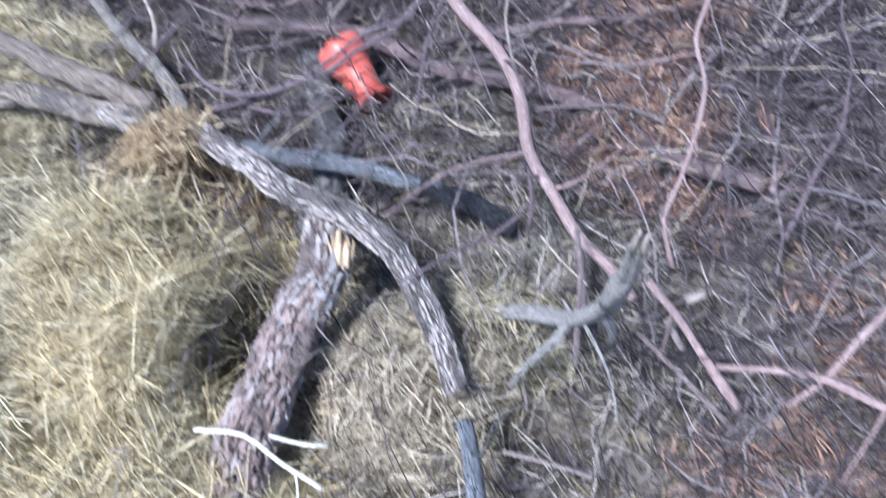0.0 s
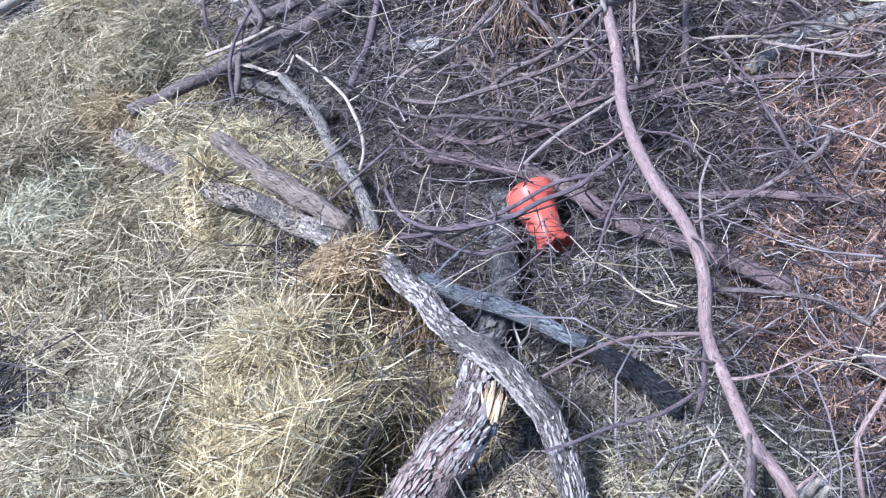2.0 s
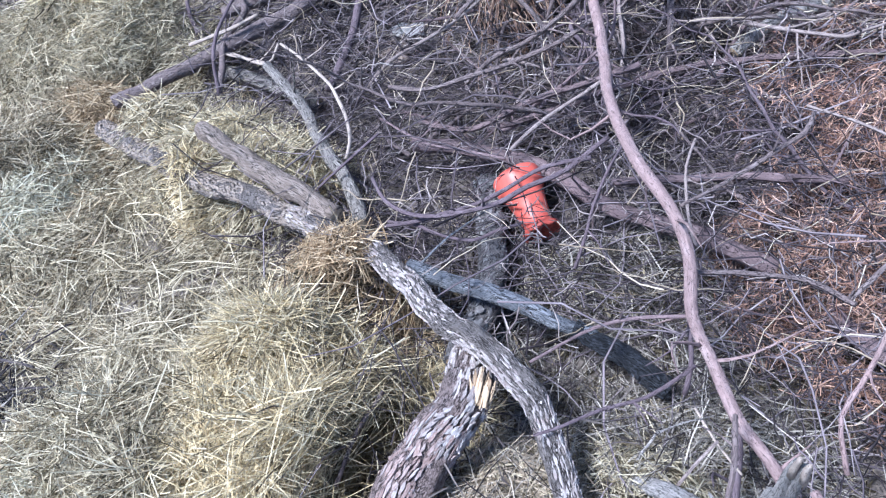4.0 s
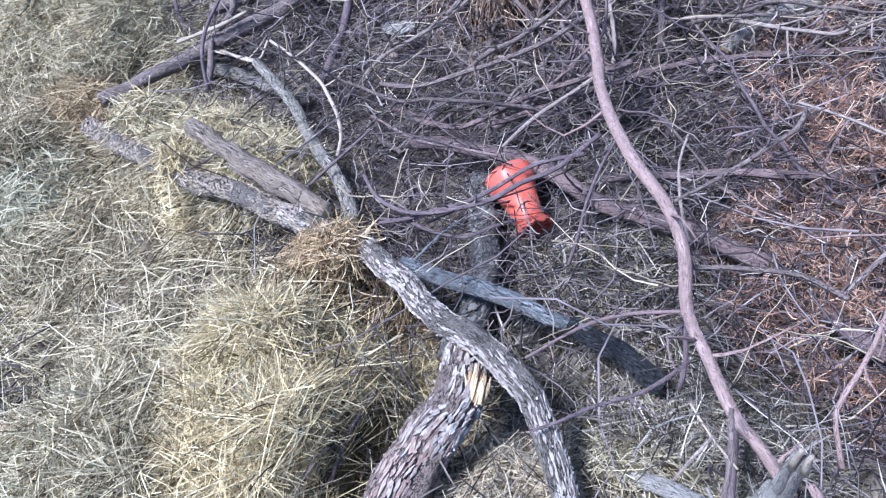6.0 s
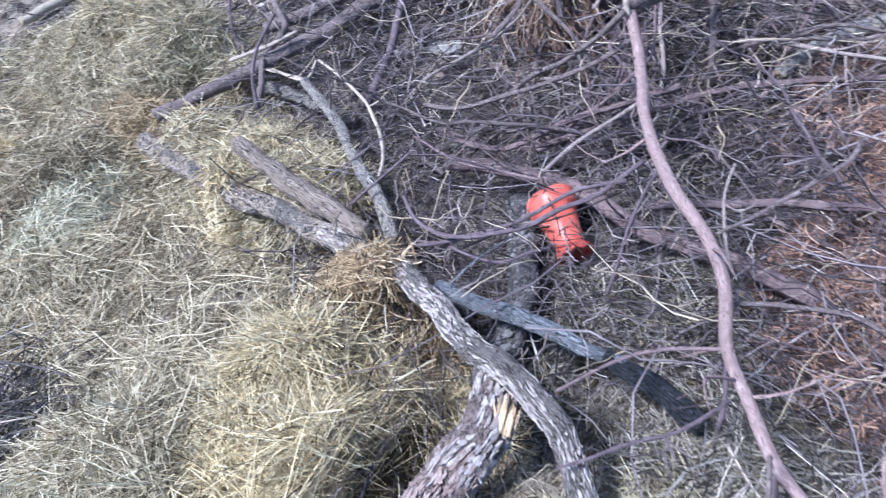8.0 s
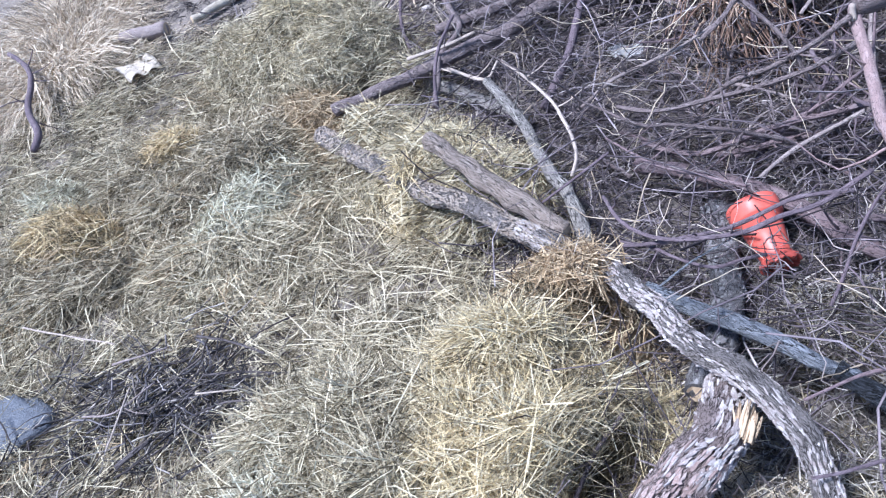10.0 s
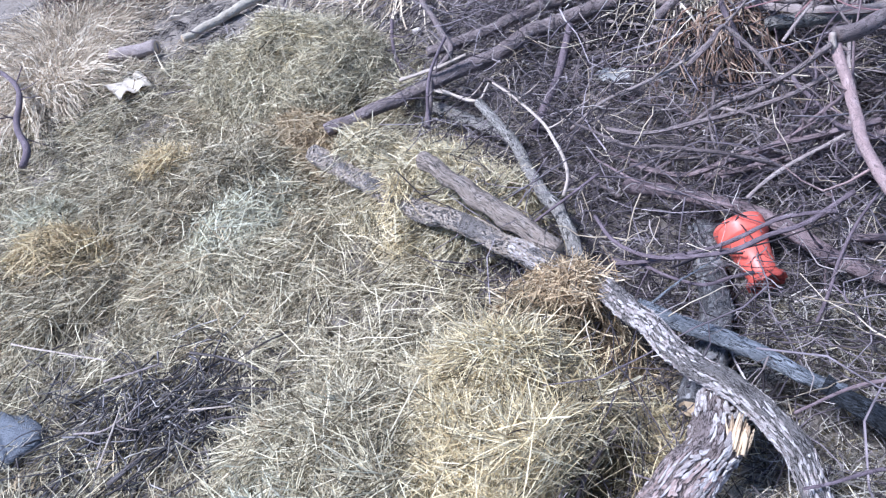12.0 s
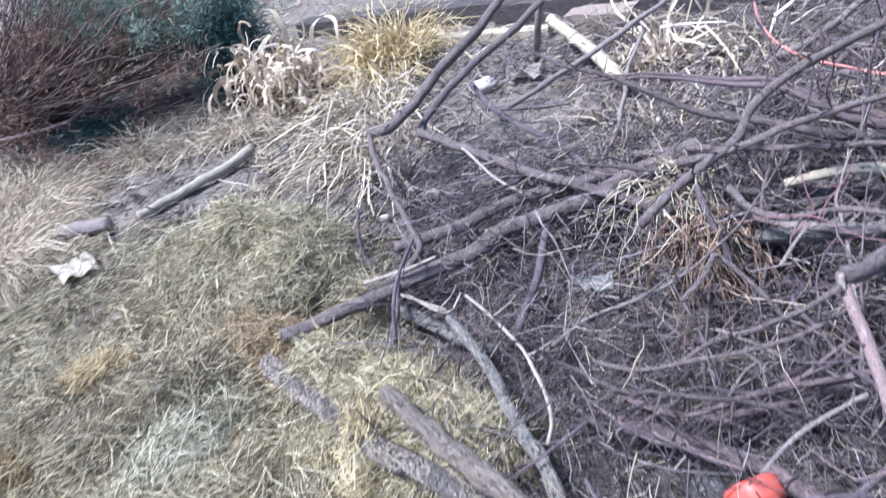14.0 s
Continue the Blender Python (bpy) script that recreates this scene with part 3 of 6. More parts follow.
def build_ground():
    xs, ys = axis_steps(-5.5, 2.5, 0.045, 300), axis_steps(-0.6, 6.5, 0.045, 300)
    X, Y = np.meshgrid(xs, ys)
    Z = ground_z(X, Y) + rng.normal(size=X.shape) * 0.004
    v = np.stack([X, Y, Z], -1).reshape(-1, 3)
    w = len(xs)
    i, j = np.meshgrid(np.arange(len(ys) - 1), np.arange(w - 1), indexing="ij")
    a = (i * w + j).ravel()
    me = mesh_from("ground", v, np.stack([a, a + 1, a + w + 1, a + w], 1), SOIL)
    thing("ground", me, label="dry grey-brown soil sloping up under the brush", category="ground", kind="structure")


build_ground()


# ---- hay ----
MOUNDS = []


def mound_height(x, y, m):
    cx, cy, a, b, rot, h, steep = m
    c, s = math.cos(rot), math.sin(rot)
    u, v = ((x - cx) * c + (y - cy) * s) / a, (-(x - cx) * s + (y - cy) * c) / b
    r2 = (u * u + v * v) * (1 + 0.5 * lumps(x, y, 0.8))
    return h * np.clip(1 - r2, 0, 1) ** steep * (1 + 0.24 * lumps(x, y, 1.3) + 0.12 * lumps(x + 0.7, y, 3.6)) * (1 - 0.9 * hollow(x, y)), r2


def hollow(x, y):
    """Where the hay thins out: beside the thick log, under the crooked one, in the heap and by the stump."""
    beside = 0.99 * np.exp(-((((x + 0.455 - 0.5 * (y - 0.80)) / 0.08) ** 2 + ((y - 0.79) / 0.17) ** 2) ** 1.5))
    under = 0.85 * np.exp(-(((x + 0.66) / 0.2) ** 2 + ((y - 1.16) / 0.06) ** 2))
    pit = 0.55 * np.exp(-(((x + 0.75) / 0.11) ** 2 + ((y - 0.94 + 0.3 * (x + 0.75)) / 0.045) ** 2))
    hole = 0.95 * np.exp(-((((x - 0.152) / 0.085) ** 2 + ((y - 0.519) / 0.065) ** 2) ** 1.3))
    return np.max([beside, under, pit, hole], axis=0)


def hay_z(x, y):
    z = ground_z(x, y)
    best = np.zeros_like(z)
    for m in MOUNDS:
        best = np.maximum(best, mound_height(x, y, m)[0])
    return z + best


def hay_mound(cx, cy, a, b, rot, h, count, material, label, length=(0.07, 0.2), width=0.0026, fuzz=0.03, core=HAY_CORE, steep=0.8, other=None):
    """A heap of hay: a packed core and loose blades lying over it."""
    m = (cx, cy, a, b, radians(rot), h, steep)
    count, width = int(count * 1.2), width * 0.94
    segs, bowed = (6, 0.36) if length[1] > 0.26 else (4, 0.3)
    MOUNDS.append(m)
    g = np.linspace(-1, 1, 41)
    U, V = np.meshgrid(g, g)
    q = np.sqrt(np.maximum(1 - V * V / 2, 0)), np.sqrt(np.maximum(1 - U * U / 2, 0))
    u, v = U * q[0], V * q[1]
    c, s = math.cos(m[4]), math.sin(m[4])
    x, y = u * a * c - v * b * s, u * a * s + v * b * c
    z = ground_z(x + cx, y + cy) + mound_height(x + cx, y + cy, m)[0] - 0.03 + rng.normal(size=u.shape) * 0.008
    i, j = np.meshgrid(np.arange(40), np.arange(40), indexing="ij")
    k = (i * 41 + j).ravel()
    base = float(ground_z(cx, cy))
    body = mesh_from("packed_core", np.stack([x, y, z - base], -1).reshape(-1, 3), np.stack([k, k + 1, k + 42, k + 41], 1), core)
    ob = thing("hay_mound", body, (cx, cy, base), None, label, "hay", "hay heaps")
    r, t = np.sqrt(rng.uniform(0, 1.0, 2 * count)) * 1.12, rng.uniform(0, 2 * np.pi, 2 * count)
    u, v = r * np.cos(t), r * np.sin(t)
    x, y = u * a * c - v * b * s, u * a * s + v * b * c
    thick = rng.uniform(size=2 * count) < 0.6 + 0.65 * lumps(x + cx, y + cy, 2.6)
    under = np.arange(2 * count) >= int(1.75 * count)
    k = np.flatnonzero((thick | under) & (rng.uniform(size=2 * count) > hollow(x + cx, y + cy) * np.where(under, 0.7, 1.0)))
    x, y, under = x[k], y[k], under[k]
    count = len(x)
    # most blades lie in wisps: a shared way and bow
    bowed = 0.1 if material is STRAW_RUSTY else bowed
    lead = rng.integers(0, count, max(1, count // 18))[rng.integers(0, max(1, count // 18), count)]
    wisp = ~under & (rng.uniform(size=count) < 0.62)
    x, y = np.where(wisp, x[lead] + rng.normal(size=count) * 0.016, x), np.where(wisp, y[lead] + rng.normal(size=count) * 0.016, y)
    eps = 0.02
    hz = lambda px, py: ground_z(px + cx, py + cy) + mound_height(px + cx, py + cy, m)[0]  # noqa: E731
    z = hz(x, y)
    gx, gy = (hz(x + eps, y) - z) / eps, (hz(x, y + eps) - z) / eps
    nrm = unit(np.stack([-gx.clip(-2, 2), -gy.clip(-2, 2), np.ones(count)], 1))
    d = combed(x + cx, y + cy, 0.3, 0.5)
    d = np.where(wisp[:, None], d[lead] + rng.normal(size=(count, 3)) * 0.2, d)
    bow = rng.normal(size=(count, 3))
    bow = np.where(wisp[:, None], bow[lead] + 0.25 * bow, bow) - nrm * 0.5
    arc = np.abs(rng.normal(size=count)) * bowed
    arc = np.where(wisp, arc[lead] * rng.uniform(0.6, 1.3, count), arc * 0.8).clip(0, 0.62)
    d = unit(d - nrm * (d * nrm).sum(1, keepdims=True)) + nrm * (rng.normal(size=(count, 1)) * 0.17)
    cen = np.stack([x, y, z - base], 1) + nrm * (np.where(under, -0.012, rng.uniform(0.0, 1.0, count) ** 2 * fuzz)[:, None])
    ln = rng.uniform(*length, count) * np.where(rng.uniform(size=count) < 0.06, 1.7, 1.14)
    flat = unit(d)
    over = np.max([hollow(x + cx + flat[:, 0] * ln * q, y + cy + flat[:, 1] * ln * q) for q in (-0.45, -0.2, 0, 0.2, 0.45)], axis=0)
    k = np.flatnonzero(under | (rng.uniform(size=count) > 1.1 * over))
    cen, d, ln, arc, bow, under, count = cen[k], d[k], ln[k], arc[k], bow[k], under[k], len(k)
    vv, qq = blades(cen, d, ln, width * rng.uniform(0.5, 1.5, count), arc, segs, 0.35, bow)
    low = int((~under).sum())
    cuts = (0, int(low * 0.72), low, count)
    # the under share takes the dark tone painted for shaded crevices
    for lo, hi, mt in zip(cuts, cuts[1:], (material, other or HAY_MIXED, HAY_SHADE)):
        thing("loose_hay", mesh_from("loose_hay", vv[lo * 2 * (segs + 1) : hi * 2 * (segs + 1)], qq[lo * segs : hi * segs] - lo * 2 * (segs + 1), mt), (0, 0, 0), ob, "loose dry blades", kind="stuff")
    return ob


hay_mound(-0.66, 1.04, 0.22, 0.13, -15, 0.27, 8500, HAY_YELLOW, "yellow bulge of loose hay beside the straw wad", (0.08, 0.25), 0.0020, 0.03, HAY_CORE_GOLD, other=HAY_GREEN)
hay_mound(-0.68, 0.80, 0.38, 0.30, 25, 0.25, 22000, HAY_YELLOW, "big yellow heap of loose dry hay beside logs", (0.08, 0.27), 0.0020, 0.035, HAY_CORE_GOLD, other=HAY_GREEN)
hay_mound(-1.02, 0.70, 0.44, 0.38, 35, 0.22, 15000, HAY_GREEN, "grey-green heap of dry hay on the ground", (0.07, 0.24), 0.0023, 0.03)
hay_mound(-0.70, 0.45, 0.32, 0.30, 0, 0.16, 9500, HAY_YELLOW, "low yellow heap of dry hay near the thick log", (0.08, 0.28), 0.0021, 0.03, HAY_CORE_GOLD, other=HAY_GREEN)
hay_mound(-0.60, 1.235, 0.21, 0.13, -40, 0.26, 5200, STRAW_RUSTY, "golden-brown straw wad under the crooked log", (0.04, 0.16), 0.0030, 0.05, other=HAY_BROWN)
hay_mound(-1.10, 1.84, 0.42, 0.2, -22, 0.20, 7500, HAY_GREEN, "yellowish hay tuft heaped against forked log", (0.06, 0.18), 0.0026, 0.035, HAY_CORE, 0.55, HAY_YELLOW)
hay_mound(-1.96, 2.55, 0.50, 0.27, -10, 0.23, 15000, HAY_GREEN, "broad grey-green hay heap under the pole end", (0.06, 0.18), 0.0024, 0.03, steep=0.5)
hay_mound(-1.95, 2.54, 0.42, 0.22, -10, 0.245, 4600, HAY_GREEN, "yellowish loose hay on the broad heap", (0.06, 0.2), 0.0024, 0.03, steep=0.5, other=HAY_YELLOW)
# this straw's brown also carries the shadow below the broad heap
hay_mound(-1.76, 2.17, 0.27, 0.15, -20, 0.11, 4600, HAY_BROWN, "brown slumped straw at the foot of the heap", (0.06, 0.18), 0.0024, 0.03, other=HAY_BROWN)
hay_mound(-2.10, 1.95, 0.44, 0.38, 30, 0.15, 9000, HAY_MIXED, "grey-green mounded hay clump", (0.06, 0.18), 0.0026, 0.035)
hay_mound(-2.42, 1.90, 0.34, 0.28, 0, 0.13, 5500, HAY_MIXED, "tan mounded straw clump", (0.06, 0.18), 0.0026, 0.035)
hay_mound(-2.62, 1.42, 0.34, 0.26, 0, 0.13, 5000, HAY_MIXED, "low tan and green hay hummock", (0.06, 0.18), 0.0026, 0.03)
hay_mound(-1.85, 1.55, 0.4, 0.26, 30, 0.06, 5000, HAY_GREEN, "low flattened grey-green hay hummock", (0.06, 0.16), 0.0024, 0.03)
hay_mound(-1.18, 1.72, 0.10, 0.10, -35, 0.23, 2000, HAY_YELLOW, "hay wisp draped over the buried log", (0.05, 0.16), 0.0026, 0.03)
hay_mound(-2.27, 1.97, 0.17, 0.10, 20, 0.205, 3600, STRAW_GOLD, "small golden-brown straw wad on the hay", (0.06, 0.2), 0.0026, 0.04, other=HAY_BROWN)
hay_mound(-1.87, 1.76, 0.30, 0.16, 70, 0.13, 4200, HAY_MINT, "pale mint-green tuft of fine hay", (0.06, 0.18), 0.0028, 0.04)
hay_mound(-2.60, 1.52, 0.22, 0.13, 10, 0.175, 3600, STRAW_GOLD, "small golden straw wad in matted hay", (0.06, 0.2), 0.0026, 0.04, other=HAY_BROWN)
hay_mound(-2.76, 1.74, 0.16, 0.11, 0, 0.16, 3600, HAY_MINT, "small pale mint-green hay tuft", (0.05, 0.16), 0.0028, 0.03)
hay_mound(-1.16, 0.62, 0.25, 0.2, 40, 0.215, 4600, HAY_MINT, "pale grey-green fine hay at the heap's side", (0.06, 0.2), 0.0028, 0.035)
hay_mound(-1.40, 1.875, 0.2, 0.07, -36, 0.165, 420, HAY_MIXED, "thin hay strands over the buried log tip", (0.05, 0.18), 0.0024, 0.03)
# the dry grass cushion under the vase and in front of the dark branch
hay_mound(0.10, 1.33, 0.27, 0.13, 5, 0.08, 1900, GRASS_GREY, "flattened dry grass cushion below the plant pot", (0.06, 0.16), 0.0022, 0.02)
hay_mound(-0.13, 0.66, 0.20, 0.2, 0, 0.11, 3200, STRAW_PALE, "pale dry grass tuft beside the crooked log", (0.05, 0.16), 0.0026, 0.04)
hay_mound(0.10, 0.73, 0.16, 0.08, -30, 0.13, 900, HAY_GREEN, "thin wisps of dry grass over the stump root", (0.05, 0.16), 0.0022, 0.03)
hay_mound(0.14, 0.80, 0.30, 0.18, 0, 0.06, 3600, GRASS_GREY, "matted dry grass under the brush edge", (0.05, 0.16), 0.0024, 0.03)


WADS = [(-2.27, 1.97, 0.18), (-2.60, 1.52, 0.19), (-1.87, 1.76, 0.2), (-2.76, 1.74, 0.14), (-1.16, 0.62, 0.2), (-1.76, 2.17, 0.2), (-0.60, 1.235, 0.15), (-1.95, 2.54, 0.3), (-1.12, 1.84, 0.2)]


def bare_wad(x, y):
    """Heaps whose own straw shows on top."""
    return 0.88 * np.max([np.clip(1.6 - 1.6 * ((x - a) ** 2 + (y - b) ** 2) / r**2, 0, 1) for a, b, r in WADS], axis=0)


def scatter_hay(count, xlo, xhi, ylo, yhi, keep, material, label, length, width, lift=0.02, name="hay_layer", gaps=0.6):
    count, box = grown(count, (xlo, xhi, ylo, yhi))
    x, y = rng.uniform(*box[:2], count), rng.uniform(*box[2:], count)
    k = keep(x, y) & ragged(x, y, box) & (rng.uniform(size=count) > np.maximum(hollow(x, y), bare_wad(x, y) if name == "hay_layer" and lift > 0.01 else 0.0)) & (rng.uniform(size=count) < 0.56 + gaps * lumps(x, y, 2.2))
    x, y = x[k], y[k]
    n = len(x)
    lead = rng.integers(0, n, max(1, n // 14))[rng.integers(0, max(1, n // 14), n)]
    wisp = rng.uniform(size=n) < 0.45
    x, y = np.where(wisp, x[lead] + rng.normal(size=n) * 0.014, x), np.where(wisp, y[lead] + rng.normal(size=n) * 0.014, y)
    z = hay_z(x, y) + rng.uniform(0, 1, n) ** 2 * lift
    d = combed(x, y, 0.24, 0.6)
    d = np.where(wisp[:, None], d[lead] + rng.normal(size=(n, 3)) * 0.22, d)
    bow = rng.normal(size=(n, 3))
    bow = np.where(wisp[:, None], bow[lead] + 0.3 * bow, bow) - np.array([0, 0, 0.4])
    arc = np.abs(rng.normal(size=n) * 0.1)
    v, q = blades(np.stack([x, y, z], 1), d, 1.12 * rng.uniform(*length, n), 1.12 * width * rng.uniform(0.5, 1.5, n), np.where(wisp, arc[lead], arc).clip(0, 0.5), 3, 0.35, bow)
    thing(name, mesh_from(name, v, q, material), label=label, category="hay", kind="stuff")


edge_x = lambda y: np.interp(y, [0, 0.9, 1.3, 1.8, 2.3, 2.7, 3.0], [-0.35, -0.42, -0.62, -0.86, -1.2, -1.35, -1.6])  # noqa: E731
dark_spot = lambda x, y: np.maximum(np.exp(-(((x + 1.76) / 0.32) ** 2 + ((y - 0.95) / 0.16) ** 2)), 0.5 * np.exp(-(((x + 1.88) / 0.26) ** 2 + ((y - 0.73) / 0.1) ** 2)))  # noqa: E731
scatter_hay(30000, -3.6, -0.3, 0.3, 2.85, lambda x, y: x < edge_x(y), HAY_SHADE, "dark under-layer of old matted hay", (0.05, 0.16), 0.0032, 0.004, gaps=0.15)
scatter_hay(76000, -3.4, -0.3, 0.3, 2.75, lambda x, y: (x < edge_x(y) + rng.normal(size=len(x)) * 0.05) & (rng.uniform(size=len(x)) > 0.65 * dark_spot(x, y)), HAY_MIXED, "matted layer of dry hay over soil", (0.06, 0.24), 0.0021, 0.035)
scatter_hay(32000, -3.4, -0.4, 0.5, 2.6, lambda x, y: (x < edge_x(y)) & (rng.uniform(size=len(x)) > 0.85 * dark_spot(x, y)), HAY_GREEN, "loose grey-green hay strewn on top", (0.08, 0.28), 0.0021, 0.05)
scatter_hay(7000, -3.6, -1.9, 2.8, 4.5, lambda x, y: lumps(x, y, 1.1) > 0.05, STRAW_PALE, "pale tan dry grass patches on soil", (0.06, 0.22), 0.0034, 0.05)
scatter_hay(13000, -4.6, -1.4, 2.5, 4.4, lambda x, y: rng.uniform(size=len(x)) < np.interp(x, [-4.5, -2.6, -1.4], [1.0, 0.6, 0.35]), LITTER, "sparse pale dry grass on soil", (0.05, 0.2), 0.003, 0.03)

scatter_hay(9000, -3.2, -0.6, 0.5, 2.5, lambda x, y: (x < edge_x(y)) & (lumps(x, y, 0.7) > 0.15) & (rng.uniform(size=len(x)) > dark_spot(x, y)), HAY_BROWN, "tan straw strewn over hay", (0.05, 0.18), 0.0024, 0.06)


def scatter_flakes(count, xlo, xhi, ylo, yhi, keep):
    """Leaf and bark crumbs on soil, coloured dark like the shade under brush."""
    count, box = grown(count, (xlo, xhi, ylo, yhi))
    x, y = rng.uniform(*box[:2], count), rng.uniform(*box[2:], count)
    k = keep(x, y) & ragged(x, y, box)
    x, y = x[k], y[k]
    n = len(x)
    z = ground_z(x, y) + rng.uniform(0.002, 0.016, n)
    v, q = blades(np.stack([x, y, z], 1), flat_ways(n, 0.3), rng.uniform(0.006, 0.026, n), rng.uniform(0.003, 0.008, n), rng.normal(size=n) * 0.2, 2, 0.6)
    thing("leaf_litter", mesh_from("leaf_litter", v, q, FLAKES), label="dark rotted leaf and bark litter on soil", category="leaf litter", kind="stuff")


scatter_hay(12000, -8.0, 2.0, 4.8, 9.0, lambda x, y: x < 9, STRAW_PALE, "sparse pale grass litter beyond the beams", (0.06, 0.25), 0.006, 0.03, "grass_litter")
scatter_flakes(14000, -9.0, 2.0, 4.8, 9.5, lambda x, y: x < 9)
scatter_hay(10000, -6.0, 4.0, -2.5, 6.5, lambda x, y: lumps(x, y, 0.5) > -0.1, LITTER, "thin dry grass litter over the bare ground", (0.04, 0.16), 0.004, 0.01, "grass_litter")
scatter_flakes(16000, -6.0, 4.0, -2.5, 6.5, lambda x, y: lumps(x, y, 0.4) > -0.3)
scatter_hay(3000, 0.15, 1.5, 0.1, 1.1, lambda x, y: x > 0.1, GRASS_GREY, "pale grass strewn among needles", (0.04, 0.16), 0.0022, 0.12, "grass_litter")
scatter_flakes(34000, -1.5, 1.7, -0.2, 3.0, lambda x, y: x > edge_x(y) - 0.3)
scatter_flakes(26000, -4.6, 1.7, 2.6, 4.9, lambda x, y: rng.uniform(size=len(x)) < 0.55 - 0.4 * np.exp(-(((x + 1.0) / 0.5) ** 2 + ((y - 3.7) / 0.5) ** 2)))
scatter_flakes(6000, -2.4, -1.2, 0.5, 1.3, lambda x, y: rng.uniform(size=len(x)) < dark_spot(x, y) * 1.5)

# ---- dry grass litter and twigs under the brush ----
right = lambda x, y: x > edge_x(y) - 0.1 - rng.uniform(0, 0.15, len(x))  # noqa: E731
scatter_hay(30000, -1.5, 1.6, 0.1, 3.0, right, LITTER, "brown and pale grass litter under the brush", (0.025, 0.1), 0.0022, 0.15, "grass_litter")


def twig_litter(count, xlo, xhi, ylo, yhi, keep, material, label, length, radius, lift, tilt=0.25, name="twig_litter", kink=0.035):
    count, box = grown(count, (xlo, xhi, ylo, yhi))
    x, y = rng.uniform(*box[:2], count), rng.uniform(*box[2:], count)
    k = keep(x, y) & ragged(x, y, box)
    x, y = x[k], y[k]
    n = len(x)
    ln = rng.uniform(*length, n)
    z = ground_z(x, y) + rng.uniform(0, 1, n) ** 1.6 * lift + 0.01
    v, q = rods(np.stack([x, y, z], 1), flat_ways(n, tilt), ln, rng.uniform(*radius, n), rng.normal(size=n) * 0.13, 5, kink)
    thing(name, mesh_from(name, v, q, material), label=label, category="twigs", kind="stuff")


sparse = lambda x, y: right(x, y) & (((x + 0.14) ** 2 + (y - 1.55) ** 2 > 0.0144) | (rng.uniform(size=len(x)) < 0.12)) & ((x > 0.3 + rng.normal(size=len(x)) * 0.1) | (y > 1.15 + rng.normal(size=len(x)) * 0.12) | (rng.uniform(size=len(x)) < 0.22))  # noqa: E731
twig_litter(15000, -1.4, 1.7, 0.1, 3.1, sparse, TWIGS, "tangle of fine dark dry twigs", (0.05, 0.24), (0.0009, 0.0024), 0.17, 0.3, kink=0.07)
twig_litter(1500, -1.3, 1.7, 0.9, 3.1, sparse, TWIGS, "longer mauve-grey twigs crossing the brush", (0.25, 0.6), (0.0016, 0.0036), 0.26, 0.22, kink=0.05)
open_soil = lambda x, y: 1 - 0.85 * np.exp(-(((x + 0.95) / 0.45) ** 2 + ((y - 3.65) / 0.5) ** 2))  # noqa: E731
twig_litter(5200, -2.4, 1.6, 2.7, 4.9, lambda x, y: rng.uniform(size=len(x)) < open_soil(x, y) * np.interp(x, [-2.4, -1.2, -0.4], [0.25, 0.45, 1.0]), TWIGS, "twigs strewn on bare soil", (0.05, 0.32), (0.0014, 0.0038), 0.09, kink=0.06)
scatter_hay(7000, -2.4, 1.6, 2.7, 4.9, lambda x, y: rng.uniform(size=len(x)) < open_soil(x, y) * np.interp(x, [-2.4, -1.2, -0.4], [0.4, 0.4, 1.0]), LITTER, "grass litter on bare soil", (0.04, 0.16), 0.0035, 0.03, "grass_litter")
twig_litter(620, -2.45, -1.3, 0.55, 1.25, lambda x, y: rng.uniform(size=len(x)) < dark_spot(x, y) * 1.3, LITTER, "pale and dark broken sticks on the twig heap", (0.08, 0.3), (0.0015, 0.004), 0.09, 0.16, "twig_heap")
twig_litter(1450, -2.45, -1.3, 0.55, 1.25, lambda x, y: rng.uniform(size=len(x)) < dark_spot(x, y) * 1.3, TWIGS_DARK, "dark heap of broken twigs beside hay", (0.05, 0.28), (0.001, 0.0042), 0.07, 0.16, "twig_heap", 0.05)

twig_litter(600, -0.9, 1.7, 0.9, 3.1, sparse, STRAW_PALE, "thin bleached twigs lying across the brush", (0.08, 0.3), (0.0012, 0.0026), 0.28, 0.3, kink=0.05)
twig_litter(800, 0.25, 1.7, 1.7, 3.1, lambda x, y: x > 0.2, STRAW_PALE, "bleached twig ends at the brush edge", (0.05, 0.26), (0.0012, 0.0028), 0.3, 0.35, kink=0.06)
scatter_hay(4200, -0.35, 0.5, 0.2, 1.2, lambda x, y: rng.uniform(size=len(x)) < 0.8, GRASS_GREY, "pale dry grass matted below the branches", (0.04, 0.14), 0.0022, 0.05, "grass_litter")

scatter_hay(3600, -0.22, 0.32, 0.72, 1.32, lambda x, y: x > -0.3, GRASS_GREY, "matted dry grass beside the blue-grey branch", (0.04, 0.15), 0.0019, 0.05, "grass_litter", 0.3)
twig_litter(1900, 0.25, 1.7, 0.1, 2.4, lambda x, y: x > 0.25, TWIGS, "fine twigs lying over rusty needles", (0.08, 0.3), (0.0011, 0.0028), 0.30, 0.3, kink=0.08)

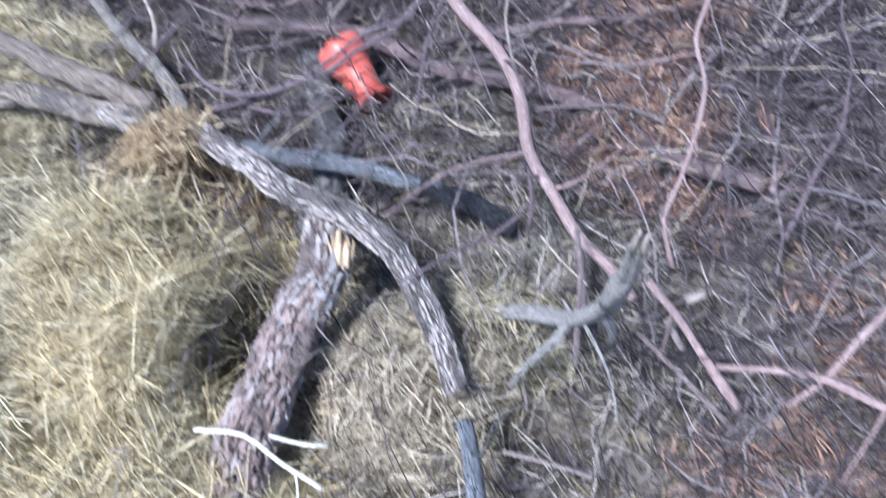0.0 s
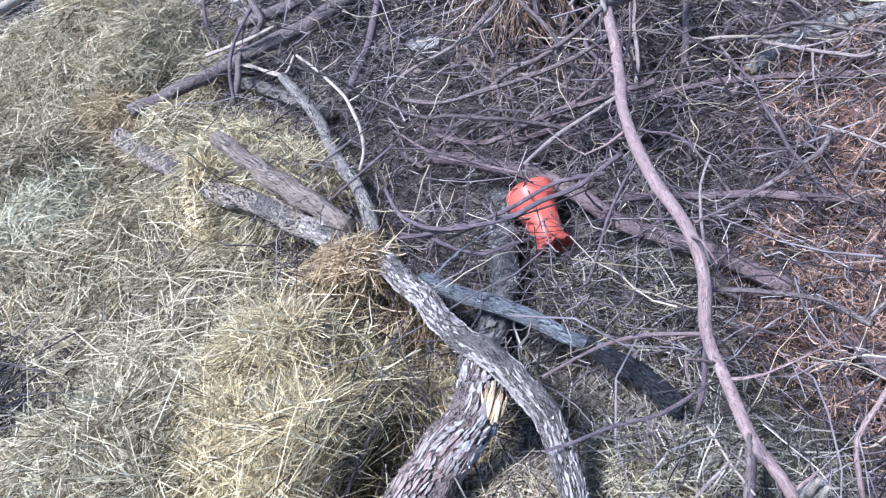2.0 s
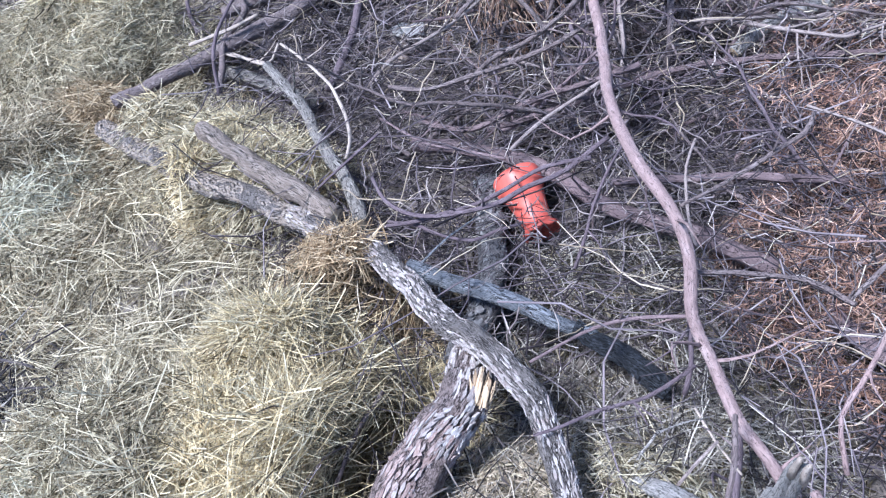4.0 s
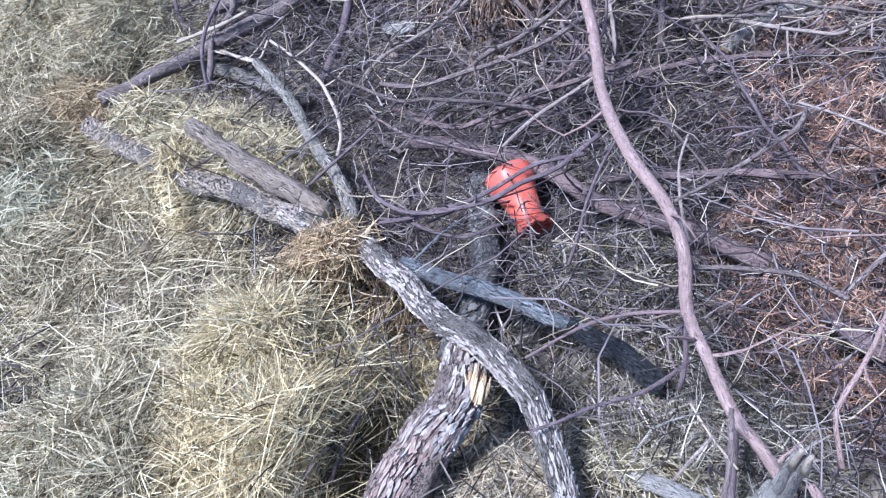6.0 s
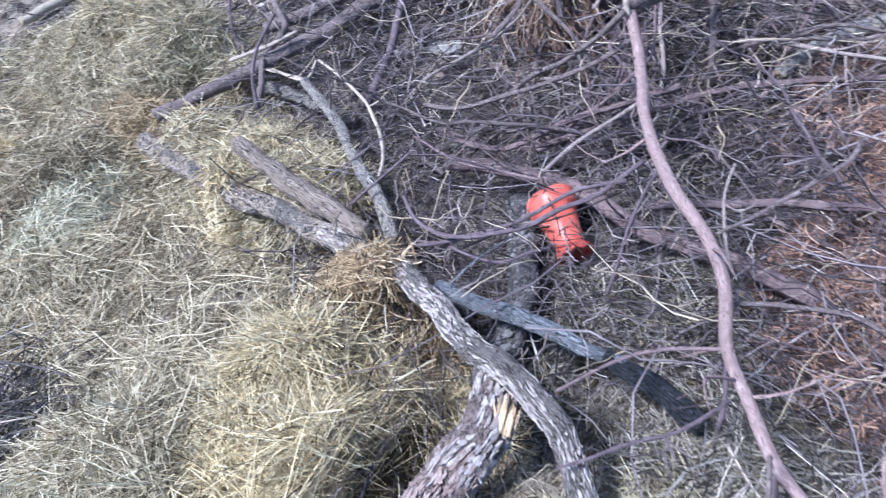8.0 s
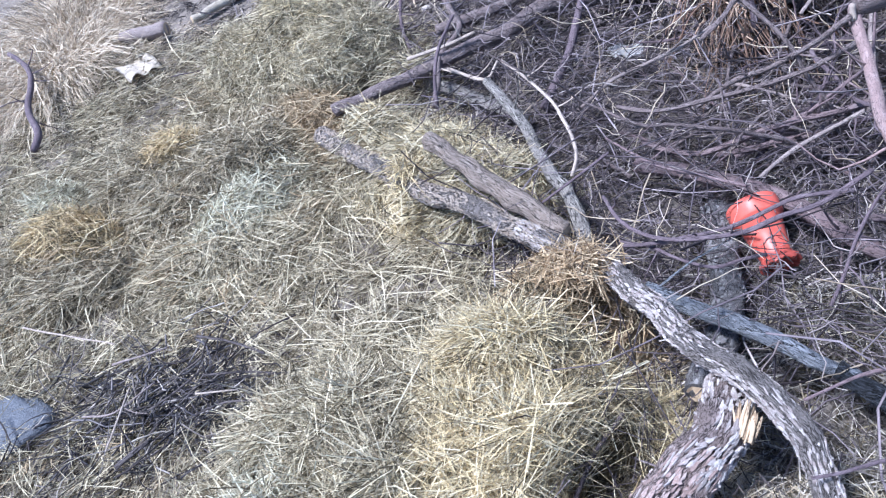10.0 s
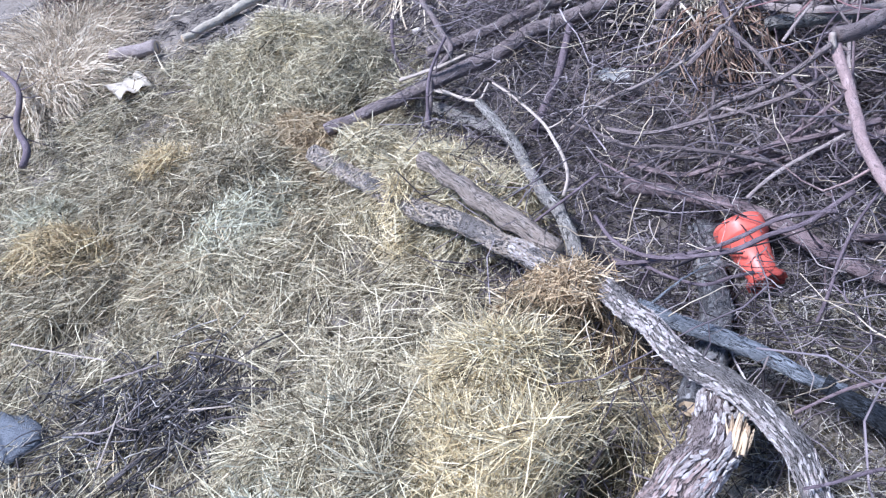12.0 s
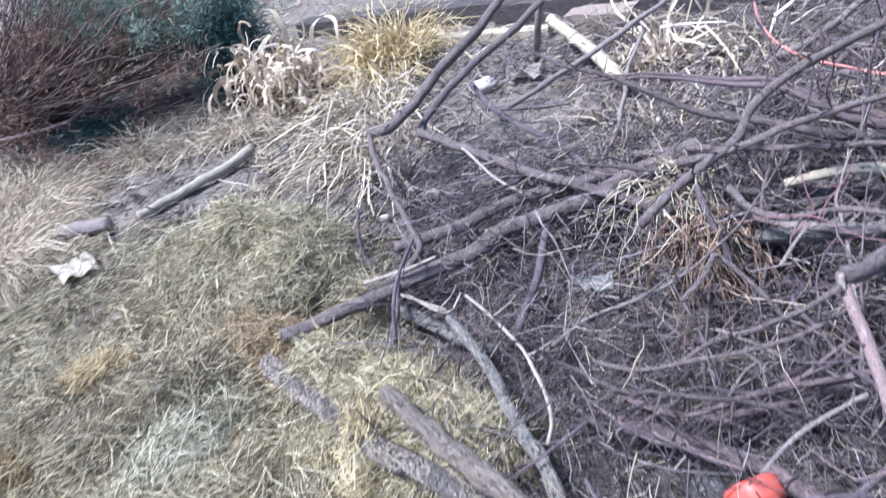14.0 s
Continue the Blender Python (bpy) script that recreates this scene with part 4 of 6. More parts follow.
# ---- logs, branches and sticks ----
limb("log", [(-1.652, 2.038, 0.180), (-1.370, 1.832, 0.195), (-1.137, 1.666, 0.200), (-0.930, 1.553, 0.220), (-0.776, 1.442, 0.230), (-0.657, 1.360, 0.240), (-0.533, 1.281, 0.250), (-0.430, 1.192, 0.260), (-0.332, 1.062, 0.270), (-0.220, 0.952, 0.296), (-0.128, 0.864, 0.285), (-0.083, 0.802, 0.250), (-0.061, 0.745, 0.215), (-0.045, 0.685, 0.180), (-0.034, 0.620, 0.160), (-0.026, 0.560, 0.140)], 0.0355, 0.0235, BARK_GREY, "crooked grey log with flaking bark lying over hay", plates=[(0.0, 0.52, 46, 0.004, 0.014, PLATES_FINE), (0.48, 1.0, 42, 0.006, 0.026, PLATES_GREY)])
limb("log", [(-1.074, 1.731, 0.340), (-0.905, 1.595, 0.310), (-0.741, 1.488, 0.270), (-0.619, 1.398, 0.240)], 0.0268, 0.0303, BARK_STRIPPED, "half-stripped brown forked log stub with worn bark")
limb("log", [(-0.222, 0.955, 0.225), (-0.238, 0.845, 0.230), (-0.296, 0.762, 0.205), (-0.375, 0.647, 0.165), (-0.460, 0.483, 0.115), (-0.508, 0.379, 0.085)], 0.0480, 0.0570, BARK_SCALY, "thick scaly-barked log with a splintered pale end", plates=[(0.0, 0.3, 48, 0.007, 0.028, PLATES_GREY), (0.25, 1.0, 56, 0.008, 0.036, PLATES_PINK)])
limb("log", [(-0.264, 1.657, 0.091), (-0.236, 1.493, 0.087), (-0.228, 1.323, 0.090), (-0.248, 1.162, 0.109), (-0.282, 1.011, 0.118)], 0.0395, 0.0340, BARK_LICHEN, "grey lichen-spotted log half sunk in brush", plates=[(0.0, 1.0, 22, 0.008, 0.028, PLATES_LICHEN)])
last = limb("branch", [(-0.407, 1.231, 0.210), (-0.253, 1.169, 0.200), (-0.123, 1.111, 0.185), (-0.001, 1.049, 0.165), (0.013, 1.041, 0.162)], 0.0231, 0.0158, DRIFT, "blue-grey weathered branch with a charred end under log")
limb("charred_end", [(-0.019, 1.059, 0.168), (-0.001, 1.049, 0.165), (0.089, 0.998, 0.130), (0.165, 0.950, 0.090)], 0.0180, 0.0250, CHARRED, "blackened splintered wood", parent=last, plates=[(0.0, 1.0, 18, 0.01, 0.04, CHARRED)])
limb("branch", [(-0.973, 2.072, 0.330), (-0.897, 1.988, 0.295), (-0.817, 1.885, 0.260), (-0.727, 1.719, 0.225), (-0.643, 1.609, 0.200), (-0.581, 1.458, 0.160)], 0.0156, 0.0227, DRIFT_TAN, "weathered grey forked branch with a sawn tip")
limb("stick", [(-0.927, 2.136, 0.360), (-0.794, 2.009, 0.330), (-0.689, 1.862, 0.300), (-0.627, 1.705, 0.285), (-0.633, 1.634, 0.250)], 0.0046, 0.0060, TWIG_PALE, "pale curved bare stick on the brush")
limb("pole", [(-1.611, 2.115, 0.235), (-1.387, 2.233, 0.260), (-1.160, 2.358, 0.290), (-0.986, 2.444, 0.310), (-0.859, 2.573, 0.330), (-0.656, 2.629, 0.360), (-0.419, 2.755, 0.400), (-0.183, 2.822, 0.460)], 0.0248, 0.0338, BARK_MAUVE, "long mauve-brown bare pole resting on hay")
limb("pole", [(-1.296, 2.542, 0.300), (-1.080, 2.604, 0.330), (-0.878, 2.727, 0.350), (-0.688, 2.778, 0.370), (-0.440, 2.833, 0.390)], 0.0237, 0.0231, BARK_MAUVE, "second mauve-brown pole beside the long pole")
limb("branch", [(-1.299, 3.112, 0.520), (-1.089, 3.012, 0.470), (-0.837, 2.842, 0.430), (-0.634, 2.705, 0.420), (-0.418, 2.578, 0.400), (-0.277, 2.511, 0.360)], 0.0197, 0.0205, BARK_MAUVE, "mauve limb lying over bare soil")
limb("branch", [(0.070, 1.912, 0.530), (0.073, 1.886, 0.500), (0.089, 1.670, 0.460), (0.090, 1.515, 0.450), (0.121, 1.295, 0.455), (0.183, 1.140, 0.430), (0.211, 1.058, 0.370), (0.207, 0.976, 0.300), (0.234, 0.898, 0.260), (0.261, 0.790, 0.240), (0.297, 0.723, 0.220), (0.331, 0.656, 0.190)], 0.0148, 0.0113, BARK_PINK, "long smooth pinkish-brown branch arching over brush")
limb("branch", [(0.343, 2.169, 0.480), (0.185, 2.007, 0.510), (0.120, 1.930, 0.525), (0.071, 1.905, 0.530)], 0.0213, 0.0214, BARK_MAUVE, "broken mauve branch stub joining the arching branch")
limb("log", [(-0.479, 1.798, 0.157), (-0.302, 1.737, 0.152), (-0.136, 1.667, 0.146), (-0.028, 1.580, 0.139), (0.071, 1.476, 0.131), (0.178, 1.415, 0.126), (0.314, 1.329, 0.125), (0.433, 1.231, 0.124)], 0.0230, 0.0230, BARK_RED, "reddish-brown smooth log under the brush")
limb("branch", [(0.089, 1.497, 0.198), (0.200, 1.488, 0.197), (0.360, 1.479, 0.196), (0.522, 1.450, 0.194), (0.625, 1.449, 0.174)], 0.0106, 0.0119, BARK_RED, "reddish-brown branch lying level in the brush")
limb("branch", [(-0.250, 1.790, 0.181), (-0.132, 1.809, 0.193), (-0.000, 1.836, 0.205), (0.164, 1.891, 0.219), (0.325, 1.926, 0.225), (0.496, 1.936, 0.217), (0.658, 1.923, 0.215), (0.880, 1.872, 0.228), (1.051, 1.851, 0.226)], 0.0098, 0.0098, BARK_RED, "long reddish branch running through the brush")
limb("log", [(0.471, 2.006, 0.201), (0.550, 2.061, 0.232), (0.670, 2.122, 0.245), (0.811, 2.139, 0.259), (0.951, 2.158, 0.264)], 0.0184, 0.0277, PALE_WOOD, "grey weathered log end in the brush")
limb("branch", [(0.305, 2.180, 0.369), (0.295, 2.053, 0.311), (0.288, 2.013, 0.233), (0.267, 1.996, 0.139)], 0.0099, 0.0101, BARK_MAUVE, "straight mauve stick standing in the brush")
limb("stick", [(0.207, 1.173, 0.400), (0.296, 1.237, 0.390), (0.411, 1.320, 0.390), (0.481, 1.363, 0.400), (0.513, 1.428, 0.400)], 0.0038, 0.0054, BARK_MAUVE, "thin grey side shoot of brush")
limb("stick", [(0.544, 1.563, 0.320), (0.619, 1.512, 0.310), (0.699, 1.437, 0.300)], 0.0039, 0.0037, TWIG_GREY, "pale thin stick across the brush")
limb("branch", [(0.224, 1.065, 0.320), (0.337, 1.068, 0.300), (0.431, 1.060, 0.280), (0.497, 1.024, 0.260), (0.509, 1.013, 0.260)], 0.0050, 0.0060, BARK_MAUVE, "mauve-grey bent stick over rusty needles")
limb("stick", [(0.498, 1.021, 0.260), (0.532, 1.034, 0.300), (0.574, 1.057, 0.340), (0.630, 1.083, 0.360)], 0.0048, 0.0046, BARK_MAUVE, "short mauve stick leaning in brush")
limb("branch", [(0.576, 1.073, 0.500), (0.538, 1.011, 0.470), (0.536, 0.940, 0.420), (0.500, 0.871, 0.360), (0.455, 0.812, 0.300), (0.422, 0.772, 0.260), (0.422, 0.700, 0.200)], 0.0043, 0.0049, BARK_PINK, "thin pink-grey drooping branch")
limb("stick", [(-0.099, 0.882, 0.300), (-0.041, 0.929, 0.290), (0.025, 0.970, 0.280), (0.103, 0.990, 0.280), (0.219, 0.980, 0.290)], 0.0032, 0.0040, TWIG_RED, "slender reddish twig lying over the log")
limb("stick", [(-0.096, 0.744, 0.270), (-0.046, 0.765, 0.260), (0.036, 0.815, 0.240), (0.111, 0.849, 0.220), (0.172, 0.888, 0.220), (0.207, 0.915, 0.220)], 0.0034, 0.0040, TWIG_DARK, "dark crooked twig across dry grass")
limb("stick", [(0.220, 1.078, 0.280), (0.209, 1.003, 0.230), (0.208, 0.949, 0.170), (0.194, 0.916, 0.120)], 0.0051, 0.0060, TWIG_DARK, "dark upright stick behind the arching branch")
limb("branch", [(0.262, 0.790, 0.200), (0.262, 0.757, 0.180), (0.251, 0.707, 0.150), (0.232, 0.652, 0.110)], 0.0083, 0.0111, TWIG_DARK, "dark branch piece under the arching branch")
limb("log", [(0.513, 1.115, 0.108), (0.555, 1.030, 0.118), (0.628, 0.964, 0.117), (0.707, 0.909, 0.117)], 0.0206, 0.0205, BARK_RED, "dark reddish log half buried in needles")
limb("stick", [(-0.531, 1.512, 0.270), (-0.476, 1.412, 0.270), (-0.395, 1.354, 0.270), (-0.305, 1.333, 0.280), (-0.194, 1.346, 0.290), (-0.113, 1.386, 0.300), (-0.031, 1.431, 0.300), (0.082, 1.514, 0.320)], 0.0050, 0.0066, TWIG_DARK, "dark crooked twig lying over the plant pot")
limb("stick", [(-0.471, 1.343, 0.250), (-0.371, 1.358, 0.250), (-0.270, 1.374, 0.260), (-0.171, 1.407, 0.280), (-0.072, 1.454, 0.300), (0.038, 1.457, 0.310)], 0.0052, 0.0060, TWIG_DARK, "dark bent twig in front of the plant pot")
limb("stick", [(-0.479, 1.389, 0.220), (-0.405, 1.362, 0.230), (-0.343, 1.319, 0.230), (-0.258, 1.301, 0.220), (-0.192, 1.338, 0.210), (-0.139, 1.366, 0.200)], 0.0043, 0.0047, TWIG_DARK, "curved dark twig below the plant pot")
limb("stick", [(0.127, 1.494, 0.330), (0.075, 1.423, 0.290), (0.036, 1.352, 0.250), (0.011, 1.282, 0.210), (-0.014, 1.231, 0.170)], 0.0035, 0.0044, TWIG_DARK, "dark twig leaning beside the plant pot")
limb("stick", [(-0.153, 1.495, 0.330), (-0.068, 1.595, 0.340), (0.035, 1.658, 0.360), (0.080, 1.670, 0.380)], 0.0041, 0.0053, TWIG_GREY, "grey forked twig lying across brush")
limb("stick", [(-0.556, 1.794, 0.260), (-0.407, 1.667, 0.250), (-0.293, 1.626, 0.240), (-0.183, 1.577, 0.240)], 0.0036, 0.0044, TWIG_RED, "thin reddish wand across the brush")
limb("stick", [(0.274, 1.430, 0.360), (0.248, 1.370, 0.330), (0.239, 1.291, 0.300), (0.243, 1.225, 0.260), (0.253, 1.209, 0.240)], 0.0033, 0.0036, TWIG_GREY, "pale upright twig with short side spurs")
limb("stick", [(-1.156, 2.402, 0.420), (-1.163, 2.205, 0.400), (-1.159, 2.093, 0.360), (-1.159, 2.029, 0.260)], 0.0059, 0.0069, TWIG_DARK, "dark hanging twig over the pole")
limb("log", [(-1.301, 2.315, 0.200), (-1.165, 2.261, 0.187), (-0.995, 2.168, 0.166), (-0.864, 2.109, 0.142)], 0.0263, 0.0244, DRIFT_TAN, "short grey weathered log behind the forked branch")
limb("stick", [(-1.329, 2.278, 0.330), (-1.205, 2.322, 0.340), (-1.082, 2.372, 0.360)], 0.0074, 0.0059, TWIG_PALE, "pale split stick under the pole")
limb("stick", [(-1.230, 2.284, 0.280), (-1.112, 2.219, 0.280), (-1.020, 2.179, 0.270)], 0.0044, 0.0050, TWIG_PALE, "thin pale twig beside the pole")
limb("stick", [(-0.434, 0.917, 0.160), (-0.483, 0.835, 0.140), (-0.524, 0.729, 0.100)], 0.0045, 0.0060, BARK_MAUVE, "dark stick under the hay beside the log")
limb("stick", [(-0.476, 0.536, 0.265), (-0.393, 0.509, 0.265), (-0.331, 0.452, 0.250), (-0.273, 0.404, 0.230)], 0.0039, 0.0044, TWIG_BLEACHED, "bleached white forked twig lying across the log")
limb("stick", [(-0.361, 0.517, 0.220), (-0.302, 0.492, 0.210), (-0.265, 0.486, 0.200)], 0.0033, 0.0033, TWIG_BLEACHED, "short bleached twig beside the log")
limb("log", [(-0.024, 0.482, 0.200), (-0.022, 0.429, 0.190), (-0.028, 0.357, 0.170), (-0.042, 0.260, 0.140)], 0.0145, 0.0183, DRIFT, "split grey weathered log end in grass")
limb("branch", [(0.338, 0.621, 0.300), (0.376, 0.544, 0.260), (0.424, 0.433, 0.200), (0.441, 0.417, 0.180)], 0.0072, 0.0100, BARK_PINK, "pinkish forked branch in the brush")
limb("branch", [(0.398, 0.458, 0.280), (0.474, 0.424, 0.290), (0.537, 0.391, 0.300), (0.589, 0.322, 0.320), (0.652, 0.249, 0.330)], 0.0048, 0.0070, BARK_PINK, "pale pink branch crossing dry needles")
limb("branch", [(0.487, 0.378, 0.250), (0.550, 0.400, 0.300), (0.620, 0.443, 0.340), (0.723, 0.498, 0.380)], 0.0047, 0.0064, BARK_PINK, "thin pale branch rising from the brush")
limb("stick", [(0.315, 0.579, 0.200), (0.369, 0.507, 0.160), (0.436, 0.395, 0.120)], 0.0053, 0.0066, BARK_MAUVE, "mauve stick lying on dry needles")
limb("stick", [(0.032, 0.443, 0.120), (0.098, 0.417, 0.110), (0.178, 0.373, 0.100)], 0.0037, 0.0044, TWIG_GREY, "pale brown stick in the hollow")
limb("branch", [(-0.902, 3.443, 0.950), (-1.014, 3.282, 0.850), (-1.160, 3.288, 0.750), (-1.315, 3.219, 0.620), (-1.430, 3.141, 0.550), (-1.567, 3.231, 0.500)], 0.0192, 0.0246, BARK_MAUVE, "dark upright crooked branch over dry straw")
limb("branch", [(-1.567, 3.231, 0.500), (-1.496, 3.035, 0.460), (-1.365, 2.803, 0.420), (-1.239, 2.599, 0.360), (-1.171, 2.465, 0.340), (-1.220, 2.315, 0.300), (-1.184, 2.080, 0.240)], 0.0133, 0.0109, BARK_MAUVE, "dark curved side branch hanging to the ground")
limb("branch", [(-0.833, 4.071, 0.750), (-1.002, 3.926, 0.650), (-1.177, 3.704, 0.580), (-1.302, 3.328, 0.520), (-1.310, 3.115, 0.480)], 0.0188, 0.0180, BARK_MAUVE, "crooked dark limb over bare soil")
limb("stick", [(-1.192, 3.745, 0.480), (-1.052, 3.481, 0.450), (-0.900, 3.299, 0.420), (-0.686, 3.068, 0.400), (-0.568, 2.872, 0.360)], 0.0146, 0.0127, TWIG_DARK, "short dark crooked stick on soil")
limb("stick", [(-1.073, 2.946, 0.500), (-0.934, 2.777, 0.450), (-0.813, 2.703, 0.400)], 0.0050, 0.0061, TWIG_PALE, "thin yellow peeled twig")
limb("stick", [(-0.833, 4.093, 0.800), (-0.885, 4.124, 0.600), (-0.966, 4.398, 0.352)], 0.0166, 0.0214, TWIG_GREY, "upright grey-brown stake in bare soil")
limb("post", [(-0.905, 4.811, 0.449), (-0.658, 4.247, 0.420), (-0.464, 3.793, 0.372)], 0.0329, 0.0360, WOOD_PEELED, "peeled cream-coloured post lying on soil")
limb("stick", [(-1.139, 3.714, 0.350), (-0.901, 3.651, 0.359), (-0.711, 3.644, 0.359)], 0.0105, 0.0119, TWIG_DARK, "dark slender stick lying on soil")
limb("branch", [(0.302, 2.464, 0.950), (0.202, 2.572, 0.850), (0.077, 2.676, 0.740), (-0.039, 2.640, 0.660), (-0.095, 2.579, 0.580), (-0.253, 2.536, 0.480), (-0.400, 2.410, 0.400)], 0.0118, 0.0173, BARK_MAUVE, "large grey-mauve branch rising from the brush pile")
limb("branch", [(0.310, 2.424, 0.750), (0.169, 2.503, 0.680), (0.045, 2.556, 0.620), (-0.097, 2.560, 0.560), (-0.265, 2.620, 0.500)], 0.0089, 0.0152, BARK_MAUVE, "grey-mauve branch stretched across the brush")
limb("branch", [(0.350, 2.418, 0.600), (0.208, 2.522, 0.560), (0.041, 2.621, 0.520), (-0.168, 2.758, 0.480), (-0.417, 2.884, 0.420)], 0.0091, 0.0139, BARK_MAUVE, "level dark branch in the brush pile")
limb("branch", [(0.051, 2.568, 0.420), (0.192, 2.561, 0.450), (0.360, 2.515, 0.470)], 0.0145, 0.0184, WOOD_PEELED, "pale split wood piece on the brush pile")
limb("branch", [(-0.215, 2.453, 0.500), (-0.185, 2.378, 0.420), (-0.147, 2.339, 0.340), (-0.143, 2.304, 0.280)], 0.0091, 0.0114, TWIG_DARK, "dark upright broken branch")
limb("branch", [(0.285, 2.153, 0.520), (0.155, 2.252, 0.500), (0.009, 2.298, 0.460), (-0.073, 2.359, 0.460), (-0.129, 2.510, 0.460)], 0.0074, 0.0131, BARK_MAUVE, "bent mauve branch among roots")
limb("branch", [(-0.524, 1.862, 0.320), (-0.407, 1.826, 0.320), (-0.268, 1.832, 0.340), (-0.136, 1.835, 0.370), (-0.020, 1.858, 0.400), (0.086, 1.911, 0.430)], 0.0067, 0.0070, BARK_MAUVE, "thin branch crossing hanging roots")
limb("branch", [(-0.464, 1.878, 0.180), (-0.304, 1.804, 0.180), (-0.111, 1.823, 0.240), (0.053, 1.829, 0.280), (0.191, 1.821, 0.320)], 0.0092, 0.0097, BARK_RED, "dark reddish branch in the brush")
limb("branch", [(-0.057, 2.359, 0.360), (0.105, 2.330, 0.380), (0.307, 2.290, 0.400)], 0.0221, 0.0280, DRIFT_TAN, "pale grey log at the pile edge")
limb("stick", [(-0.355, 3.839, 0.600), (-0.431, 3.560, 0.520), (-0.463, 3.252, 0.440), (-0.549, 2.915, 0.360)], 0.0097, 0.0097, TWIG_GREY, "grey twig standing beside roots")
limb("stick", [(-0.248, 3.883, 0.700), (-0.507, 3.746, 0.600), (-0.760, 3.548, 0.520), (-0.956, 3.401, 0.470)], 0.0115, 0.0132, TWIG_GREY, "long grey branch lying across bare soil")
limb("stick", [(-0.733, 1.560, 0.200), (-0.628, 1.601, 0.260), (-0.531, 1.666, 0.300)], 0.0034, 0.0040, TWIG_DARK, "straight grey stick through the brush")
limb("stick", [(-0.710, 2.521, 0.360), (-0.728, 2.368, 0.300), (-0.759, 2.231, 0.240), (-0.801, 2.083, 0.200)], 0.0145, 0.0144, TWIG_DARK, "brown stick upright in the brush")
limb("log", [(-2.490, 3.691, 0.315), (-2.541, 3.499, 0.305), (-2.686, 3.257, 0.298), (-2.833, 3.050, 0.288)], 0.0290, 0.0210, WOOD_CREAM, "pale debarked stick lying on bare ground")
limb("log", [(-3.236, 2.950, 0.292), (-3.090, 2.955, 0.293), (-2.952, 2.982, 0.294)], 0.0330, 0.0380, TWIG_GREY, "dark short log beside white litter")
limb("branch", [(-3.741, 2.681, 0.400), (-3.631, 2.631, 0.380), (-3.427, 2.474, 0.360), (-3.236, 2.207, 0.320), (-3.094, 2.081, 0.280), (-3.035, 1.966, 0.260)], 0.0120, 0.0160, TWIG_DARK, "dark gnarled curved branch on dry grass")
limb("stick", [(-1.410, 2.499, 0.260), (-1.467, 2.603, 0.300), (-1.498, 2.736, 0.380)], 0.0080, 0.0084, TWIG_DARK, "dark stake standing in hay")
limb("stick", [(-0.955, 2.174, 0.340), (-1.001, 2.126, 0.300), (-1.164, 2.228, 0.300)], 0.0047, 0.0056, TWIG_PALE, "pale twig lying on twig litter")
limb("branch", [(-4.925, 4.446, 0.620), (-4.446, 4.438, 0.700), (-4.366, 4.667, 0.780), (-4.431, 4.878, 0.880), (-5.446, 6.110, 1.000)], 0.0163, 0.0154, TWIG_PALE, "pale dead branch arching through the juniper")
limb("branch", [(-4.836, 4.339, 0.600), (-4.524, 4.468, 0.620), (-4.313, 4.675, 0.660), (-4.139, 4.913, 0.700)], 0.0160, 0.0104, TWIG_GREY, "grey dead branch within the juniper")
limb("branch", [(-4.446, 3.860, 0.500), (-4.154, 3.954, 0.500), (-3.984, 4.084, 0.500), (-3.908, 4.324, 0.550)], 0.0164, 0.0095, TWIG_RED, "reddish dead branch low in the juniper")
limb("branch", [(-5.394, 5.539, 1.000), (-4.709, 4.767, 0.900), (-4.654, 4.451, 0.750), (-4.781, 4.356, 0.700)], 0.0166, 0.0079, TWIG_GREY, "thin grey dead branch in the juniper")
limb("branch", [(0.058, 1.863, 0.530), (-0.019, 1.871, 0.460), (-0.115, 1.888, 0.390), (-0.221, 1.905, 0.340), (-0.302, 1.894, 0.280)], 0.0080, 0.0067, BARK_MAUVE, "grey-mauve side branch of the arching branch")
limb("branch", [(-0.291, 1.871, 0.500), (-0.237, 1.934, 0.530), (-0.198, 2.007, 0.540), (-0.140, 1.968, 0.500), (-0.072, 1.902, 0.440), (-0.023, 1.863, 0.360), (0.034, 1.835, 0.280)], 0.0070, 0.0055, BARK_MAUVE, "crooked mauve branch above hanging roots")
limb("stick", [(-0.031, 2.115, 0.420), (0.012, 2.173, 0.450), (0.054, 2.220, 0.480)], 0.0050, 0.0042, TWIG_GREY, "pale stub in front of grey log")
last = limb("stump", [(0.028, 0.761, 0.100), (0.122, 0.694, 0.160), (0.188, 0.612, 0.250), (0.220, 0.565, 0.340), (0.239, 0.539, 0.420), (0.241, 0.524, 0.490)], 0.0169, 0.0150, PALE_WOOD, "grey weathered root stump with frayed upright pale prongs")
limb("prong", [(0.232, 0.540, 0.400), (0.241, 0.526, 0.500), (0.246, 0.515, 0.570), (0.247, 0.507, 0.620)], 0.0135, 0.0050, PALE_WOOD, "frayed grey wooden prong", parent=last)
limb("prong", [(0.244, 0.510, 0.585), (0.244, 0.502, 0.630), (0.244, 0.500, 0.645)], 0.0058, 0.0025, TWIG_PALE, "pale broken prong tip", parent=last)
limb("prong", [(0.244, 0.544, 0.380), (0.256, 0.520, 0.480), (0.257, 0.503, 0.570), (0.255, 0.498, 0.620)], 0.0125, 0.0050, PALE_WOOD, "frayed grey wooden prong", parent=last)
limb("prong", [(0.255, 0.499, 0.590), (0.253, 0.493, 0.630), (0.253, 0.492, 0.645)], 0.0055, 0.0025, TWIG_PALE, "pale broken prong tip", parent=last)
